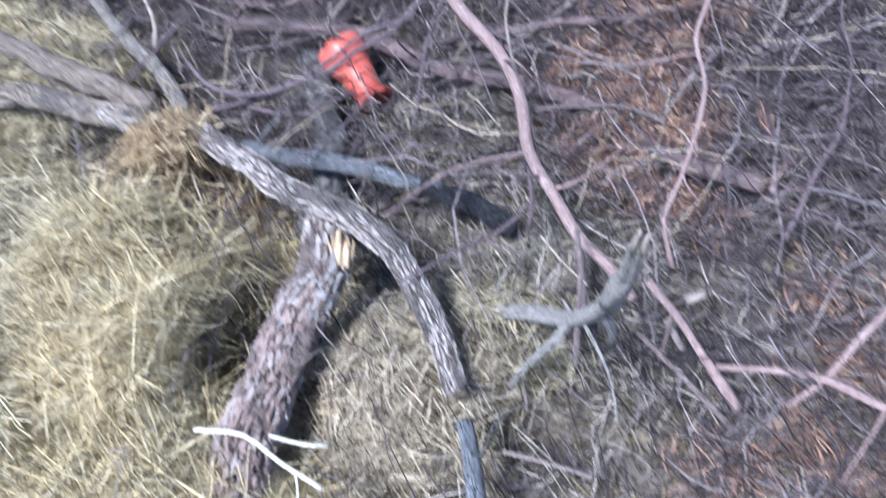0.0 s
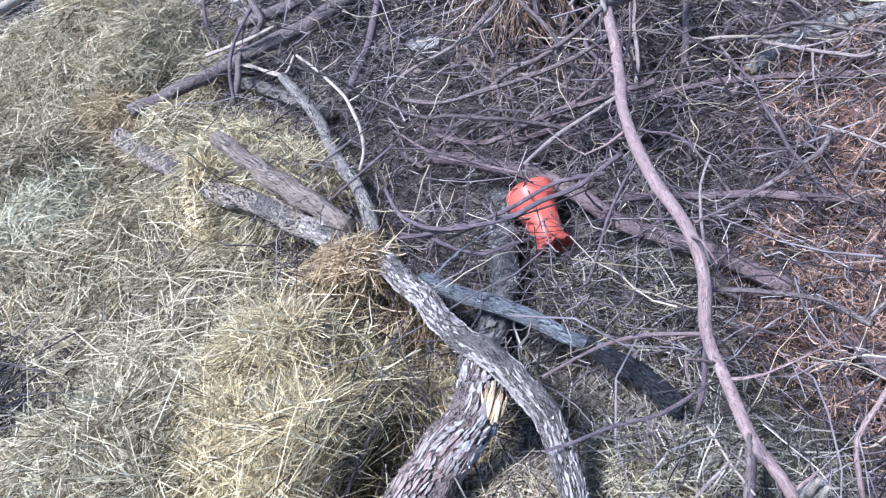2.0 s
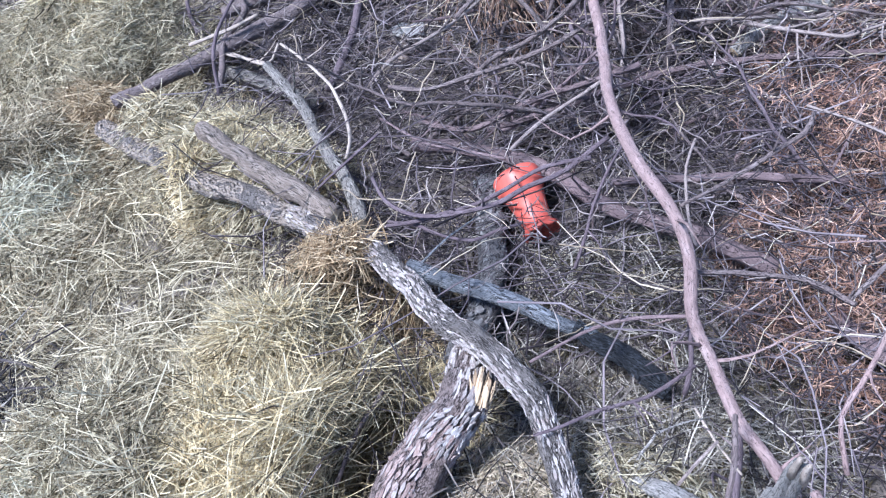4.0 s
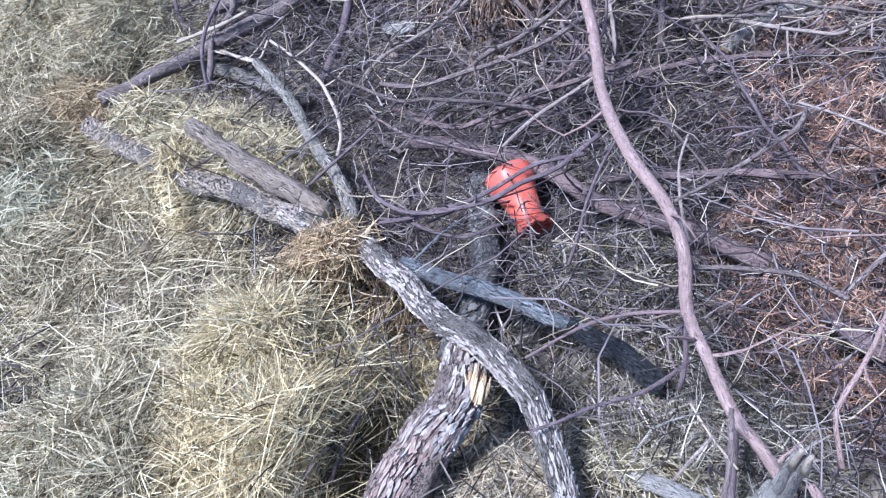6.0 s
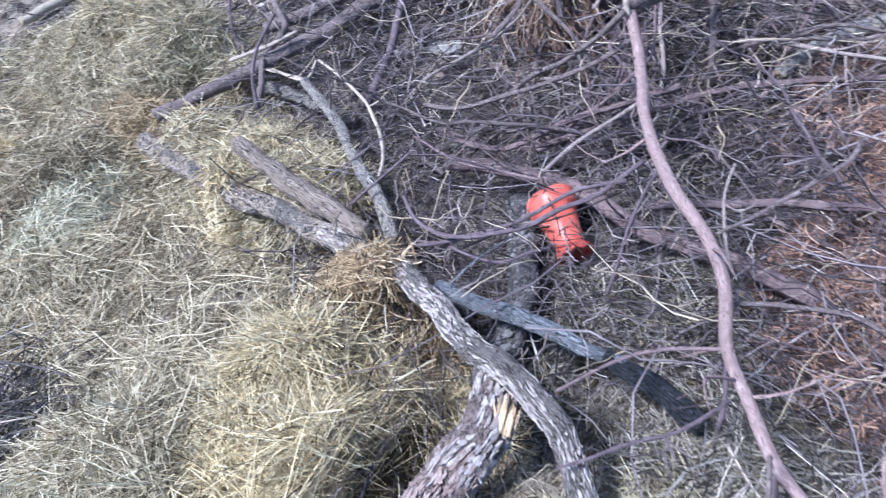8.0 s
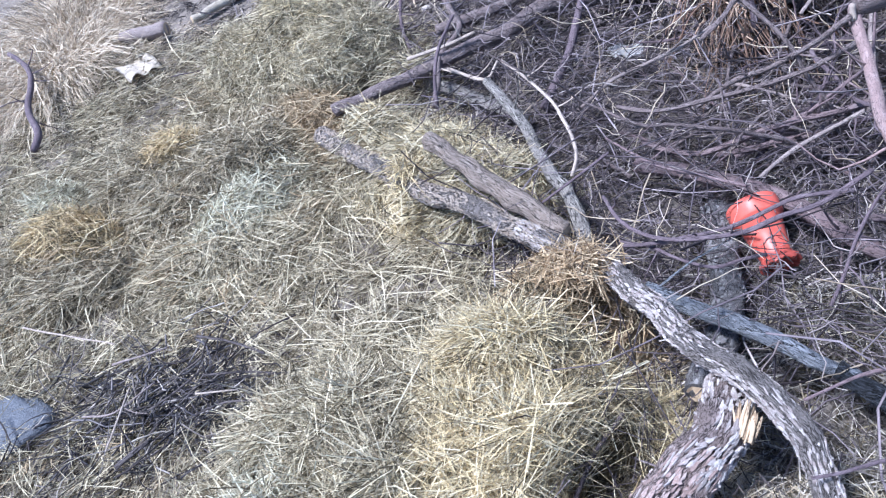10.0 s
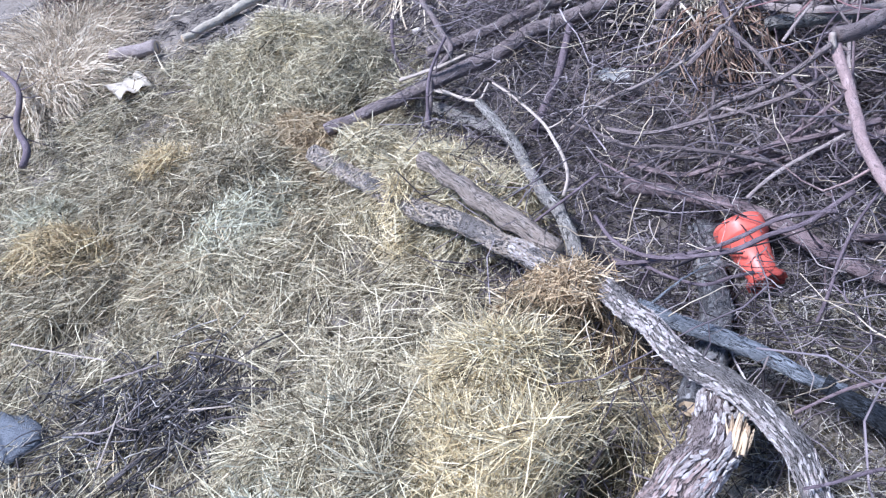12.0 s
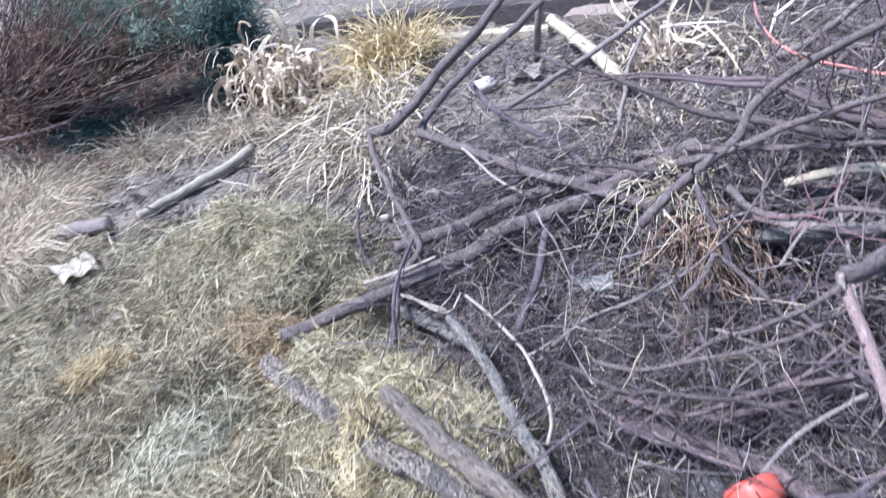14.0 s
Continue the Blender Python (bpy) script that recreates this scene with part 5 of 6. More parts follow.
limb("prong", [(0.231, 0.567, 0.340), (0.246, 0.552, 0.300), (0.261, 0.558, 0.220)], 0.0100, 0.0060, PALE_WOOD, "splintered side root", parent=last)
limb("prong", [(0.196, 0.606, 0.260), (0.172, 0.590, 0.220), (0.120, 0.595, 0.140), (0.078, 0.585, 0.080)], 0.0120, 0.0060, PALE_WOOD, "splintered side root", parent=last)
limb("stick", [(0.422, 0.625, 0.200), (0.437, 0.627, 0.205), (0.455, 0.632, 0.200)], 0.0094, 0.0079, TWIG_PALE, "short pale wood chip in dry needles")
limb("stick", [(0.373, 0.596, 0.200), (0.379, 0.564, 0.190), (0.386, 0.541, 0.180)], 0.0072, 0.0061, TWIG_GREY, "short grey stub with a pale broken end")
limb("stick", [(0.150, 0.697, 0.170), (0.185, 0.725, 0.200), (0.224, 0.756, 0.220)], 0.0033, 0.0027, TWIG_GREY, "tan dry stalk leaning over matted grass")
limb("stick", [(0.198, 0.833, 0.200), (0.225, 0.771, 0.190), (0.260, 0.711, 0.180)], 0.0028, 0.0022, TWIG_PALE, "thin bleached straw across matted grass")
limb("stick", [(0.182, 0.526, 0.240), (0.205, 0.601, 0.270), (0.232, 0.678, 0.290), (0.247, 0.756, 0.310)], 0.0054, 0.0047, BARK_MAUVE, "thin grey-mauve upright stem below the arching branch")
limb("stick", [(0.064, 1.875, 0.510), (0.064, 1.879, 0.530), (0.064, 1.882, 0.550)], 0.0098, 0.0071, TWIG_PALE, "pale broken stub on the arching branch")
limb("stick", [(-1.724, 1.116, 0.098), (-1.601, 1.096, 0.108), (-1.464, 1.077, 0.088)], 0.0048, 0.0035, TIMBER, "dark broken stick on the twig heap")
limb("stick", [(-1.616, 0.977, 0.098), (-1.485, 0.991, 0.108), (-1.390, 1.010, 0.088)], 0.0040, 0.0029, TIMBER, "dark broken stick on the twig heap")
limb("stick", [(-1.978, 0.997, 0.088), (-1.883, 1.027, 0.098), (-1.817, 1.077, 0.088)], 0.0043, 0.0032, TWIG_GREY, "grey broken stick on the twig heap")
limb("stick", [(-1.748, 0.686, 0.066), (-1.709, 0.734, 0.076), (-1.690, 0.779, 0.066)], 0.0074, 0.0056, TIMBER, "short dark branch piece beside twig heap")
limb("stick", [(-1.795, 0.716, 0.086), (-1.803, 0.810, 0.107), (-1.859, 0.923, 0.087)], 0.0032, 0.0025, TWIG_PALE, "pale split stick on the twig heap")
limb("stick", [(-1.597, 0.908, 0.107), (-1.537, 0.918, 0.107), (-1.480, 0.939, 0.097)], 0.0029, 0.0024, TWIG_PALE, "pale split stick on the twig heap")
limb("stick", [(-1.733, 0.841, 0.097), (-1.657, 0.906, 0.117), (-1.622, 1.020, 0.098)], 0.0039, 0.0030, TIMBER, "dark broken stick on the twig heap")
limb("stick", [(-1.595, 0.841, 0.087), (-1.493, 0.896, 0.097), (-1.384, 0.920, 0.087)], 0.0033, 0.0028, TIMBER, "dark broken stick on the twig heap")
limb("stick", [(-1.963, 0.817, 0.077), (-1.837, 0.832, 0.097), (-1.772, 0.942, 0.097)], 0.0035, 0.0025, TWIG_GREY, "grey broken stick on the twig heap")
limb("stick", [(-2.431, 1.099, 0.118), (-2.187, 1.073, 0.118), (-2.000, 1.060, 0.108)], 0.0033, 0.0022, TWIG_PALE, "thin pale straw over hay")
limb("stick", [(-0.124, 2.320, 0.440), (0.002, 2.271, 0.480), (0.082, 2.216, 0.500), (0.151, 2.115, 0.500), (0.240, 2.071, 0.500)], 0.0026, 0.0016, RED_SHOOT, "reddish young shoot across the brush pile")
limb("stick", [(0.074, 2.224, 0.480), (0.103, 2.257, 0.520), (0.156, 2.308, 0.560), (0.177, 2.320, 0.600)], 0.0026, 0.0016, RED_SHOOT, "reddish young shoot rising from the brush")
limb("stick", [(0.012, 2.223, 0.440), (0.073, 2.260, 0.500), (0.061, 2.276, 0.540), (0.044, 2.316, 0.600)], 0.0026, 0.0016, RED_SHOOT, "thin reddish shoot in the brush")
limb("stick", [(-0.259, 2.460, 0.420), (-0.307, 2.526, 0.450), (-0.358, 2.537, 0.470), (-0.428, 2.615, 0.500)], 0.0026, 0.0016, RED_SHOOT, "thin reddish shoot in the brush")


# ---- orange plant pot ----
def plant_pot(base, mouth, scale=1.0):
    """A tapered plastic pot on its side: slotted foot ring, straight flaring wall, collar at the mouth."""
    a, b = Vector(base), Vector(mouth)
    h = (b - a).length
    n = 48
    prof = [(0.0, 0.007), (0.036, 0.007), (0.043, 0.006), (0.046, 0.003), (0.049, 0.0), (0.053, 0.0), (0.0555, 0.004), (0.0545, 0.015), (0.0485, 0.021), (0.0435, 0.027), (0.0425, 0.034), (0.049, 0.088), (0.061, 0.148), (0.068, 0.152), (0.0705, 0.157), (0.0715, 0.19), (0.071, 0.204), (0.0685, 0.207), (0.066, 0.204), (0.062, 0.16), (0.0, 0.155)]
    k = h / 0.207
    bm = bmesh.new()
    rings = []
    for r, z in prof:
        ring = []
        for i in range(n):
            t = 2 * math.pi * i / n
            q = 1.0 + (0.014 * math.cos(8 * t) if z < 0.02 else 0.0) + 0.012 * math.cos(2 * t + 1.0)
            dent = 1 - 0.04 * math.exp(-((t - 4.2) / 0.35) ** 2) if 0.08 < z < 0.1 else 1.0
            ring.append(bm.verts.new((r * scale * q * dent * math.cos(t), r * scale * q * dent * math.sin(t), z * k + (0.004 * math.cos(8 * t) if z < 0.008 else 0))))
        rings.append(ring)
    for p, q in zip(rings, rings[1:]):
        for i in range(n):
            bm.faces.new((p[i], p[(i + 1) % n], q[(i + 1) % n], q[i]))
    bmesh.ops.remove_doubles(bm, verts=bm.verts, dist=0.0003)
    bmesh.ops.recalc_face_normals(bm, faces=bm.faces)
    for f in bm.faces:
        f.smooth = True
    me = bpy.data.meshes.new("plant_pot")
    bm.to_mesh(me)
    bm.free()
    me.materials.append(POT)
    ob = tagged(new("plant_pot", me), "orange-red plastic plant pot lying on its side in brush", "plant pot")
    ob.matrix_world = Matrix.Translation(a) @ (b - a).to_track_quat("Z", "Y").to_matrix().to_4x4()
    # solid beads in a dark colour give the shade inside the slots
    for i in range(8):
        t = 2 * math.pi * (i + 0.5) / 8
        bm = bmesh.new()
        bmesh.ops.create_uvsphere(bm, u_segments=10, v_segments=6, radius=1.0)
        bmesh.ops.scale(bm, verts=bm.verts, vec=(0.0035, 0.0065, 0.0035))
        bmesh.ops.rotate(bm, verts=bm.verts, matrix=Matrix.Rotation(t, 3, "Z"))
        bmesh.ops.translate(bm, verts=bm.verts, vec=(0.051 * scale * math.cos(t), 0.051 * scale * math.sin(t), 0.0))
        part("rim_slot", bm, POT_DARK, ob, "dark slot in the foot ring")


plant_pot((-0.098, 1.448, 0.078), (-0.168, 1.610, 0.145), 0.94)


# ---- torn end of the thick log ----
def broken_end(parent_name, start, way, n):
    """Torn pale wood: splinters of many lengths standing off the end in a ragged row."""
    log = [o for o in scene.objects if o.get("label", "").startswith(parent_name)][0]
    start, way = np.array(start) - np.array(log.location), unit(np.array(way))
    across = unit(np.cross(way, np.array([0, 0, 1.0])))
    r = np.random.default_rng(77)
    for k in range(n):
        u = -1 + 2 * k / (n - 1)
        p0 = start + across * u * 0.019 + np.array([0, 0, 0.006 * (1 - u * u)]) + r.normal(size=3) * 0.0025
        d = unit(way + across * u * 0.12 + r.normal(size=3) * 0.1)
        ln = r.uniform(0.012, 0.042) * (1.15 - 0.5 * abs(u))
        w = r.uniform(0.0022, 0.0055)
        path = np.array([p0 - d * 0.035, p0 - d * 0.01, p0 + d * ln * 0.4, p0 + d * ln * 0.8 + r.normal(size=3) * 0.001, p0 + d * ln])
        thing("splinter", tube_mesh("splinter", path, np.array([w * 0.8, w, w * 0.9, w * 0.55, 0.0005]), 5, WOOD_TORN if k % 3 else WOOD_CUT, 0.5, k * 3.1), (0, 0, 0), log, "pale torn wood splinter")


broken_end("thick scaly", (-0.199, 0.846, 0.266), (0.012, 0.045, 0.024), 17)


# ---- loose brushwood: bare branched shoots ----
def kinked(r, start, way, ln, step, bend):
    """A twig that turns a little at every bud and sharply now and then."""
    pts, d = [start], unit(way)
    for k in range(max(2, int(ln / step))):
        d = unit(d + r.normal(size=3) * np.array([bend, bend, bend * 0.6]) * (2.6 if r.uniform() < 0.16 else 1.0))
        pts.append(pts[-1] + d * step * r.uniform(0.7, 1.3))
    return np.array(pts)


def brush_shoot(seed, ln, stout=1.0):
    """A dead branch: knotted main stem, side twigs from its buds, fine twigs on those."""
    r = np.random.default_rng(seed)
    knots = kinked(r, np.zeros(3), np.array([1.0, 0, 0.03]), ln, 0.055 * stout**0.5, 0.17 if stout < 1.5 else 0.10)
    path = smooth_path(knots, 0.02)
    s = np.linspace(0, 1, len(path))
    rad = stout * ((0.0030 + 0.0036 * ln) * (1 - s) + 0.0013) * (1 + 0.22 * np.abs(np.sin(s * len(knots) * np.pi)) ** 8)
    mat_here = (TWIG_DARK, BARK_MAUVE, TWIG_RED, TWIG_GREY, BARK_MAUVE)[seed % 5]
    ob = thing("brush_branch", tube_mesh("brush_branch", path, rad, 6, mat_here, 0.1, seed), (0, 0, 0), None, "bare dark twiggy branch lying in the brush pile", "branch", "brushwood branches")
    for k in range(1, len(knots) - 1):
        if r.uniform() < 0.2:
            continue
        i = min(len(path) - 2, int(k / (len(knots) - 1) * len(path)))
        t = unit(path[i + 1] - path[i - 1])
        sd = r.normal(size=3) * np.array([1, 1, 0.6])
        sd = unit(sd - t * (sd @ t)) * 0.9 + t * r.uniform(0.3, 1.1)
        sl = r.uniform(0.05, 0.30) * (1.1 - 0.8 * s[i]) * stout**0.5
        q = kinked(r, path[i], sd, sl, 0.035, 0.24)
        qp = smooth_path(q, 0.018)
        r0 = min(rad[i] * 0.65, 0.0042)
        vs, ts, us = [], [], []
        runs = [(qp, np.linspace(r0, 0.0010, len(qp)))]
        for w in range(int(sl * 22)):
            a = int(r.integers(1, len(qp) - 1))
            fp = smooth_path(kinked(r, qp[a], unit(qp[a] - qp[a - 1]) + r.normal(size=3) * 0.8, r.uniform(0.02, 0.09), 0.02, 0.25), 0.02)
            runs.append((fp, np.linspace(max(0.0009, r0 * 0.45), 0.0006, len(fp))))
        at = 0
        for p, w in runs:
            v, f, uv, cap = tube(p, w, 4, 0, k, True)
            vs.append(v)
            ts.append(np.vstack([f[:, [0, 1, 2]], f[:, [0, 2, 3]], cap]) + at)
            us.append(uv)
            at += len(v)
        thing("side_twig", mesh_from("side_twig", np.vstack(vs), np.vstack(ts), mat_here, np.vstack(us)), (0, 0, 0), ob)
    return ob


brush_rng = np.random.default_rng(5)
PROTOS = [brush_shoot(11 + k, 0.36 + 0.09 * k) for k in range(10)]
STOUT = [brush_shoot(31 + k, 1.1 + 0.22 * k, 2.1) for k in range(5)]


def lay(ob, x, y, yaw, h0, tilt, roll, fresh=True):
    z = float(ground_z(x, y)) + h0
    m = Matrix.Translation((x, y, z)) @ Matrix.Rotation(yaw, 4, "Z") @ Matrix.Rotation(-tilt, 4, "Y") @ Matrix.Rotation(roll, 4, "X")
    if fresh:
        return copy_thing(ob, m)
    ob.matrix_world = m


for k in range(470):
    x = brush_rng.uniform(-0.9, 1.15)
    y = brush_rng.uniform(0.75, 3.1) if k < 350 else brush_rng.uniform(1.9, 3.7)
    yaw = brush_rng.uniform(0, 6.28)
    ex, ey = x + 0.9 * math.cos(yaw), y + 0.9 * math.sin(yaw)
    if ex < float(edge_x(ey)) + 0.1 or (min(y, ey) < 1.15 and min(x, ex) < 0.45):
        continue
    if min(math.hypot(x + (ex - x) * s + 0.1, y + (ey - y) * s - 1.42) for s in (0, 0.2, 0.4, 0.6, 0.8, 1.0)) < 0.3:
        continue
    if (min(x, ex) < -0.35 and max(y, ey) > 3.05) or x < float(edge_x(y)) + 0.25 or (x < 0.55 and y < 1.1) or (abs(x + 0.1) < 0.28 and 1.25 < y < 1.75 and brush_rng.uniform() < 0.75):
        continue
    lay(PROTOS[int(brush_rng.integers(0, len(PROTOS)))], x, y, yaw, brush_rng.uniform(0.01, 0.14), brush_rng.normal() * 0.12, brush_rng.uniform(0, 6.28))
for k in range(54):
    x, y, yaw = brush_rng.uniform(-0.5, 1.7), brush_rng.uniform(2.6, 4.2), brush_rng.normal() * 0.5 + (0.3 if k % 2 else 3.3)
    ex, ey = x + 1.3 * math.cos(yaw), y + 1.3 * math.sin(yaw)
    if ex < -0.9 or (ex < -0.2 and ey > 3.2) or (x < -0.2 and y > 3.2):
        continue
    lay(STOUT[k % 5], x, y, yaw, brush_rng.uniform(0.02, 0.16), brush_rng.uniform(0.0, 0.16), brush_rng.uniform(0, 6.28))
for k, ob in enumerate(STOUT):
    lay(ob, 0.4 + 0.25 * k, 2.7 + 0.3 * k, 2.6 + 0.4 * k, 0.1, 0.05, k, False)
for k, ob in enumerate(PROTOS):
    lay(ob, 0.3 + 0.12 * k, 1.5 + 0.17 * k, 0.8 * k, 0.06, 0.03, 0.4 * k, False)


# ---- rusty needle sprays ----
def needle_spray(x, y, r, h, count, label="rust-brown curled dry conifer needles in the brush"):
    base = float(ground_z(x, y))
    st = 26
    stems = rng.normal(size=(st, 3)) * np.array([r * 0.55, r * 0.55, h * 0.3]) + np.array([0, 0, h * 0.55])
    way = unit(rng.normal(size=(st, 3)) * np.array([1, 1, 0.7]))
    pick = rng.integers(0, st, count)
    u = rng.uniform(-0.5, 0.5, count)
    c = stems[pick] + way[pick] * (u * r * 0.9)[:, None] + rng.normal(size=(count, 3)) * 0.008
    count = len(pick)
    d = way[pick] * 0.7 + rng.normal(size=(count, 3)) * 0.75
    c[:, 2] = np.maximum(c[:, 2], 0.0)
    v, q = blades(c, d, rng.uniform(0.02, 0.075, count), 0.0021 * rng.uniform(0.5, 1.4, count), rng.normal(size=count) * 0.5, 5, 0.6)
    ob = thing("needle_spray", mesh_from("needle_spray", v, q, RUST), (x, y, base), None, label, "dry needles", "rusty needle sprays", "stuff")
    v, q = rods(stems, way, r * 0.9, 0.0018, rng.normal(size=st) * 0.1, 4, 0.03)
    thing("stem_tangle", mesh_from("stem_tangle", v, q, TWIG_RED), (0, 0, 0), ob, kind="stuff")


for x, y, r, h, n in [(0.78, 2.1, 0.12, 0.18, 600), (0.58, 1.94, 0.1, 0.15, 420), (0.76, 1.6, 0.12, 0.21, 600), (0.6, 1.66, 0.11, 0.21, 500), (0.72, 1.62, 0.14, 0.22, 800), (0.73, 1.49, 0.13, 0.2, 700), (0.65, 1.53, 0.11, 0.18, 500), (0.57, 1.5, 0.09, 0.15, 400), (0.47, 1.33, 0.13, 0.17, 700), (0.57, 1.31, 0.13, 0.15, 700), (0.65, 1.32, 0.11, 0.15, 500), (0.4, 1.31, 0.09, 0.14, 400), (0.36, 1.15, 0.07, 0.12, 110), (0.46, 1.15, 0.11, 0.15, 380), (0.56, 1.2, 0.12, 0.14, 600), (0.62, 1.09, 0.1, 0.15, 450), (0.47, 1.04, 0.06, 0.12, 150), (0.38, 1.07, 0.05, 0.11, 90), (0.56, 0.92, 0.09, 0.11, 350), (0.49, 0.95, 0.04, 0.09, 120), (0.6, 1.98, 0.07, 0.18, 200), (0.77, 1.88, 0.09, 0.21, 350), (0.75, 0.64, 0.09, 0.1, 260), (0.74, 0.49, 0.09, 0.1, 300), (0.52, 0.38, 0.09, 0.1, 200), (0.42, 0.34, 0.09, 0.1, 160), (0.61, 0.3, 0.09, 0.1, 220)]:
    needle_spray(x, y, r, h, int(n * 0.85))


# ---- tufts of standing dry grass, roots and strap leaves ----
def tuft(name, x, y, r, h, count, material, label, category, lean=(0, 0), width=0.004, spread=0.5, segs=5, droop=0.25, up=0.02, wild=0.05):
    base = float(ground_z(x, y))
    a, q = rng.uniform(0, 2 * np.pi, count), np.sqrt(rng.uniform(0, 1, count))
    px, py = r * q * np.cos(a), r * q * np.sin(a)
    ln = h * rng.uniform(0.5, 1.2, count)
    d = unit(np.stack([np.cos(a) * spread * q + lean[0] + rng.normal(size=count) * 0.18, np.sin(a) * spread * q + lean[1] + rng.normal(size=count) * 0.18, np.full(count, 1.0)], 1))
    root = np.stack([px, py, ground_z(px + x, py + y) - base + up * rng.uniform(0, 1, count)], 1)
    s = np.linspace(0, 1, segs + 1)
    out = unit(np.stack([d[:, 0], d[:, 1], np.zeros(count)], 1) + rng.normal(size=(count, 3)) * 0.2)
    dr = droop * rng.uniform(0.3, 1.8, count)
    p = root[:, None] + d[:, None] * (ln[:, None] * s)[..., None] + (out - np.array([0, 0, 1.1]))[:, None] * (ln[:, None] * dr[:, None] * s**2.2)[..., None]
    p = p + np.cumsum(rng.normal(size=p.shape) * ln[:, None, None] * wild, axis=1)
    p[..., 2] = np.maximum(p[..., 2], ground_z(p[..., 0] + x, p[..., 1] + y) - base + 0.004 + 0.02 * rng.uniform(size=p.shape[:2]))
    w = unit(np.cross(d, rng.normal(size=(count, 3))))
    o = w[:, None] * (0.5 * width * rng.uniform(0.6, 1.4, count)[:, None] * np.interp(s, [0, 0.4, 1], [0.8, 1, 0.25]))[..., None]
    v = np.stack([p - o, p + o], 2).reshape(-1, 3)
    k = 2 * (segs + 1)
    f = np.array([(2 * i, 2 * i + 1, 2 * i + 3, 2 * i + 2) for i in range(segs)])
    me = mesh_from(name, v, (np.arange(count)[:, None, None] * k + f).reshape(-1, 4), material)
    return thing(name, me, (x, y, base), None, label, category, "", "stuff")


for x, y, r, h, n in [(-3.85, 3.2, 0.42, 0.24, 2600), (-3.6, 2.75, 0.32, 0.22, 2300), (-4.2, 3.6, 0.4, 0.16, 900)]:
    tuft("grass_tuft", x, y, r, h, n, STRAW_PALE, "pale dry grass tuft standing on bare ground", "dry grass", (0.35, -0.5), 0.005, 1.2, 6, 0.6)
for x, y in [(-3.05, 3.95), (-2.75, 4.0), (-3.4, 3.9)]:
    tuft("grass_tuft", x, y, 0.12, 0.24, 260, STRAW_PALE, "small drooping dry grass tuft near the evergreen shrub", "dry grass", (0, -0.1), 0.006, 0.9, 6, 0.6)
tuft("straw_tuft", -1.98, 4.95, 0.19, 0.36, 600, STRAW_GOLD, "golden tuft of cut straw stubble", "straw", (0, -0.25), 0.010, 0.9, 6, 0.45, 0.1, 0.09)
for k in range(6):
    tuft("straw_spill", -2.05 + 0.07 * k + rng.normal() * 0.06, 4.75 - 0.26 * k, 0.18, 0.32, 110, STRAW_GOLD if k < 2 else STRAW_PALE, "pale straw spilling down the soil slope", "straw", (-0.3, -0.8), 0.009, 1.2, 6, 0.8, 0.08, 0.12)
tuft("straw_tuft", 0.12, 4.1, 0.16, 0.36, 90, STRAW_PALE, "pale dry grass tuft beside timber", "dry grass", (0, -0.3), 0.014, 1.3, 6, 0.7, 0.02, 0.1)
tuft("straw_tuft", -0.30, 4.25, 0.14, 0.42, 100, STRAP, "tan dead stalk clump against timber", "dead plant", (0, -0.3), 0.016, 0.8, 6, 0.6, 0.02, 0.1)
tuft("straw_tuft", -0.35, 3.35, 0.2, 0.3, 140, STRAW_PALE, "pale dry stalks in the brush", "dry grass", (0, -0.4), 0.008, 1.0, 6, 0.6)
tuft("straw_tuft", 0.45, 3.6, 0.2, 0.25, 120, STRAW_PALE, "pale dry stalks in the brush", "dry grass", (0, -0.4), 0.008, 1.0, 6, 0.6)


def strap_clump(x, y, r, count, length, width):
    """Dead strap leaves that rise, arch over and curl."""
    base = float(ground_z(x, y))
    segs = 14
    az, el = rng.uniform(0, 2 * np.pi, count), rng.uniform(-0.2, 1.5, count)
    curl = rng.uniform(2.0, 9.0, count) * rng.choice([1, 1, 1, -1], count) / segs
    ln = rng.uniform(*length, count) / segs
    p = np.zeros((count, segs + 1, 3))
    p[:, 0] = np.stack([rng.normal(size=count) * r, rng.normal(size=count) * r, rng.uniform(0.05, 0.3, count)], 1)
    for i in range(segs):
        d = np.stack([np.cos(az) * np.cos(el), np.sin(az) * np.cos(el), np.sin(el)], 1)
        p[:, i + 1] = p[:, i] + d * ln[:, None]
        el = el - curl
        az = az + rng.normal(size=count) * 0.42
    p[..., 2] = np.maximum(p[..., 2], ground_z(p[..., 0] + x, p[..., 1] + y) - base + 0.006 + 0.05 * rng.uniform(size=(count, 1)))
    side = np.stack([-np.sin(az), np.cos(az), rng.normal(size=count) * 0.4], 1)
    w = 0.5 * width * rng.uniform(0.5, 1.4, count)[:, None] * np.interp(np.linspace(0, 1, segs + 1), [0, 0.3, 1], [0.8, 1, 0.3])
    o = unit(side)[:, None] * w[..., None]
    v = np.stack([p - o, p + o], 2).reshape(-1, 3)
    f = np.array([(2 * i, 2 * i + 1, 2 * i + 3, 2 * i + 2) for i in range(segs)])
    me = mesh_from("strap_leaf_clump", v, (np.arange(count)[:, None, None] * 2 * (segs + 1) + f).reshape(-1, 4), STRAP)
    thing("strap_leaf_clump", me, (x, y, base), None, "clump of pale curled dead strap leaves", "dead plant", "", "stuff")


strap_clump(-2.66, 4.5, 0.12, 230, (0.3, 0.62), 0.030)
strap_clump(-2.5, 4.28, 0.12, 60, (0.25, 0.5), 0.024)


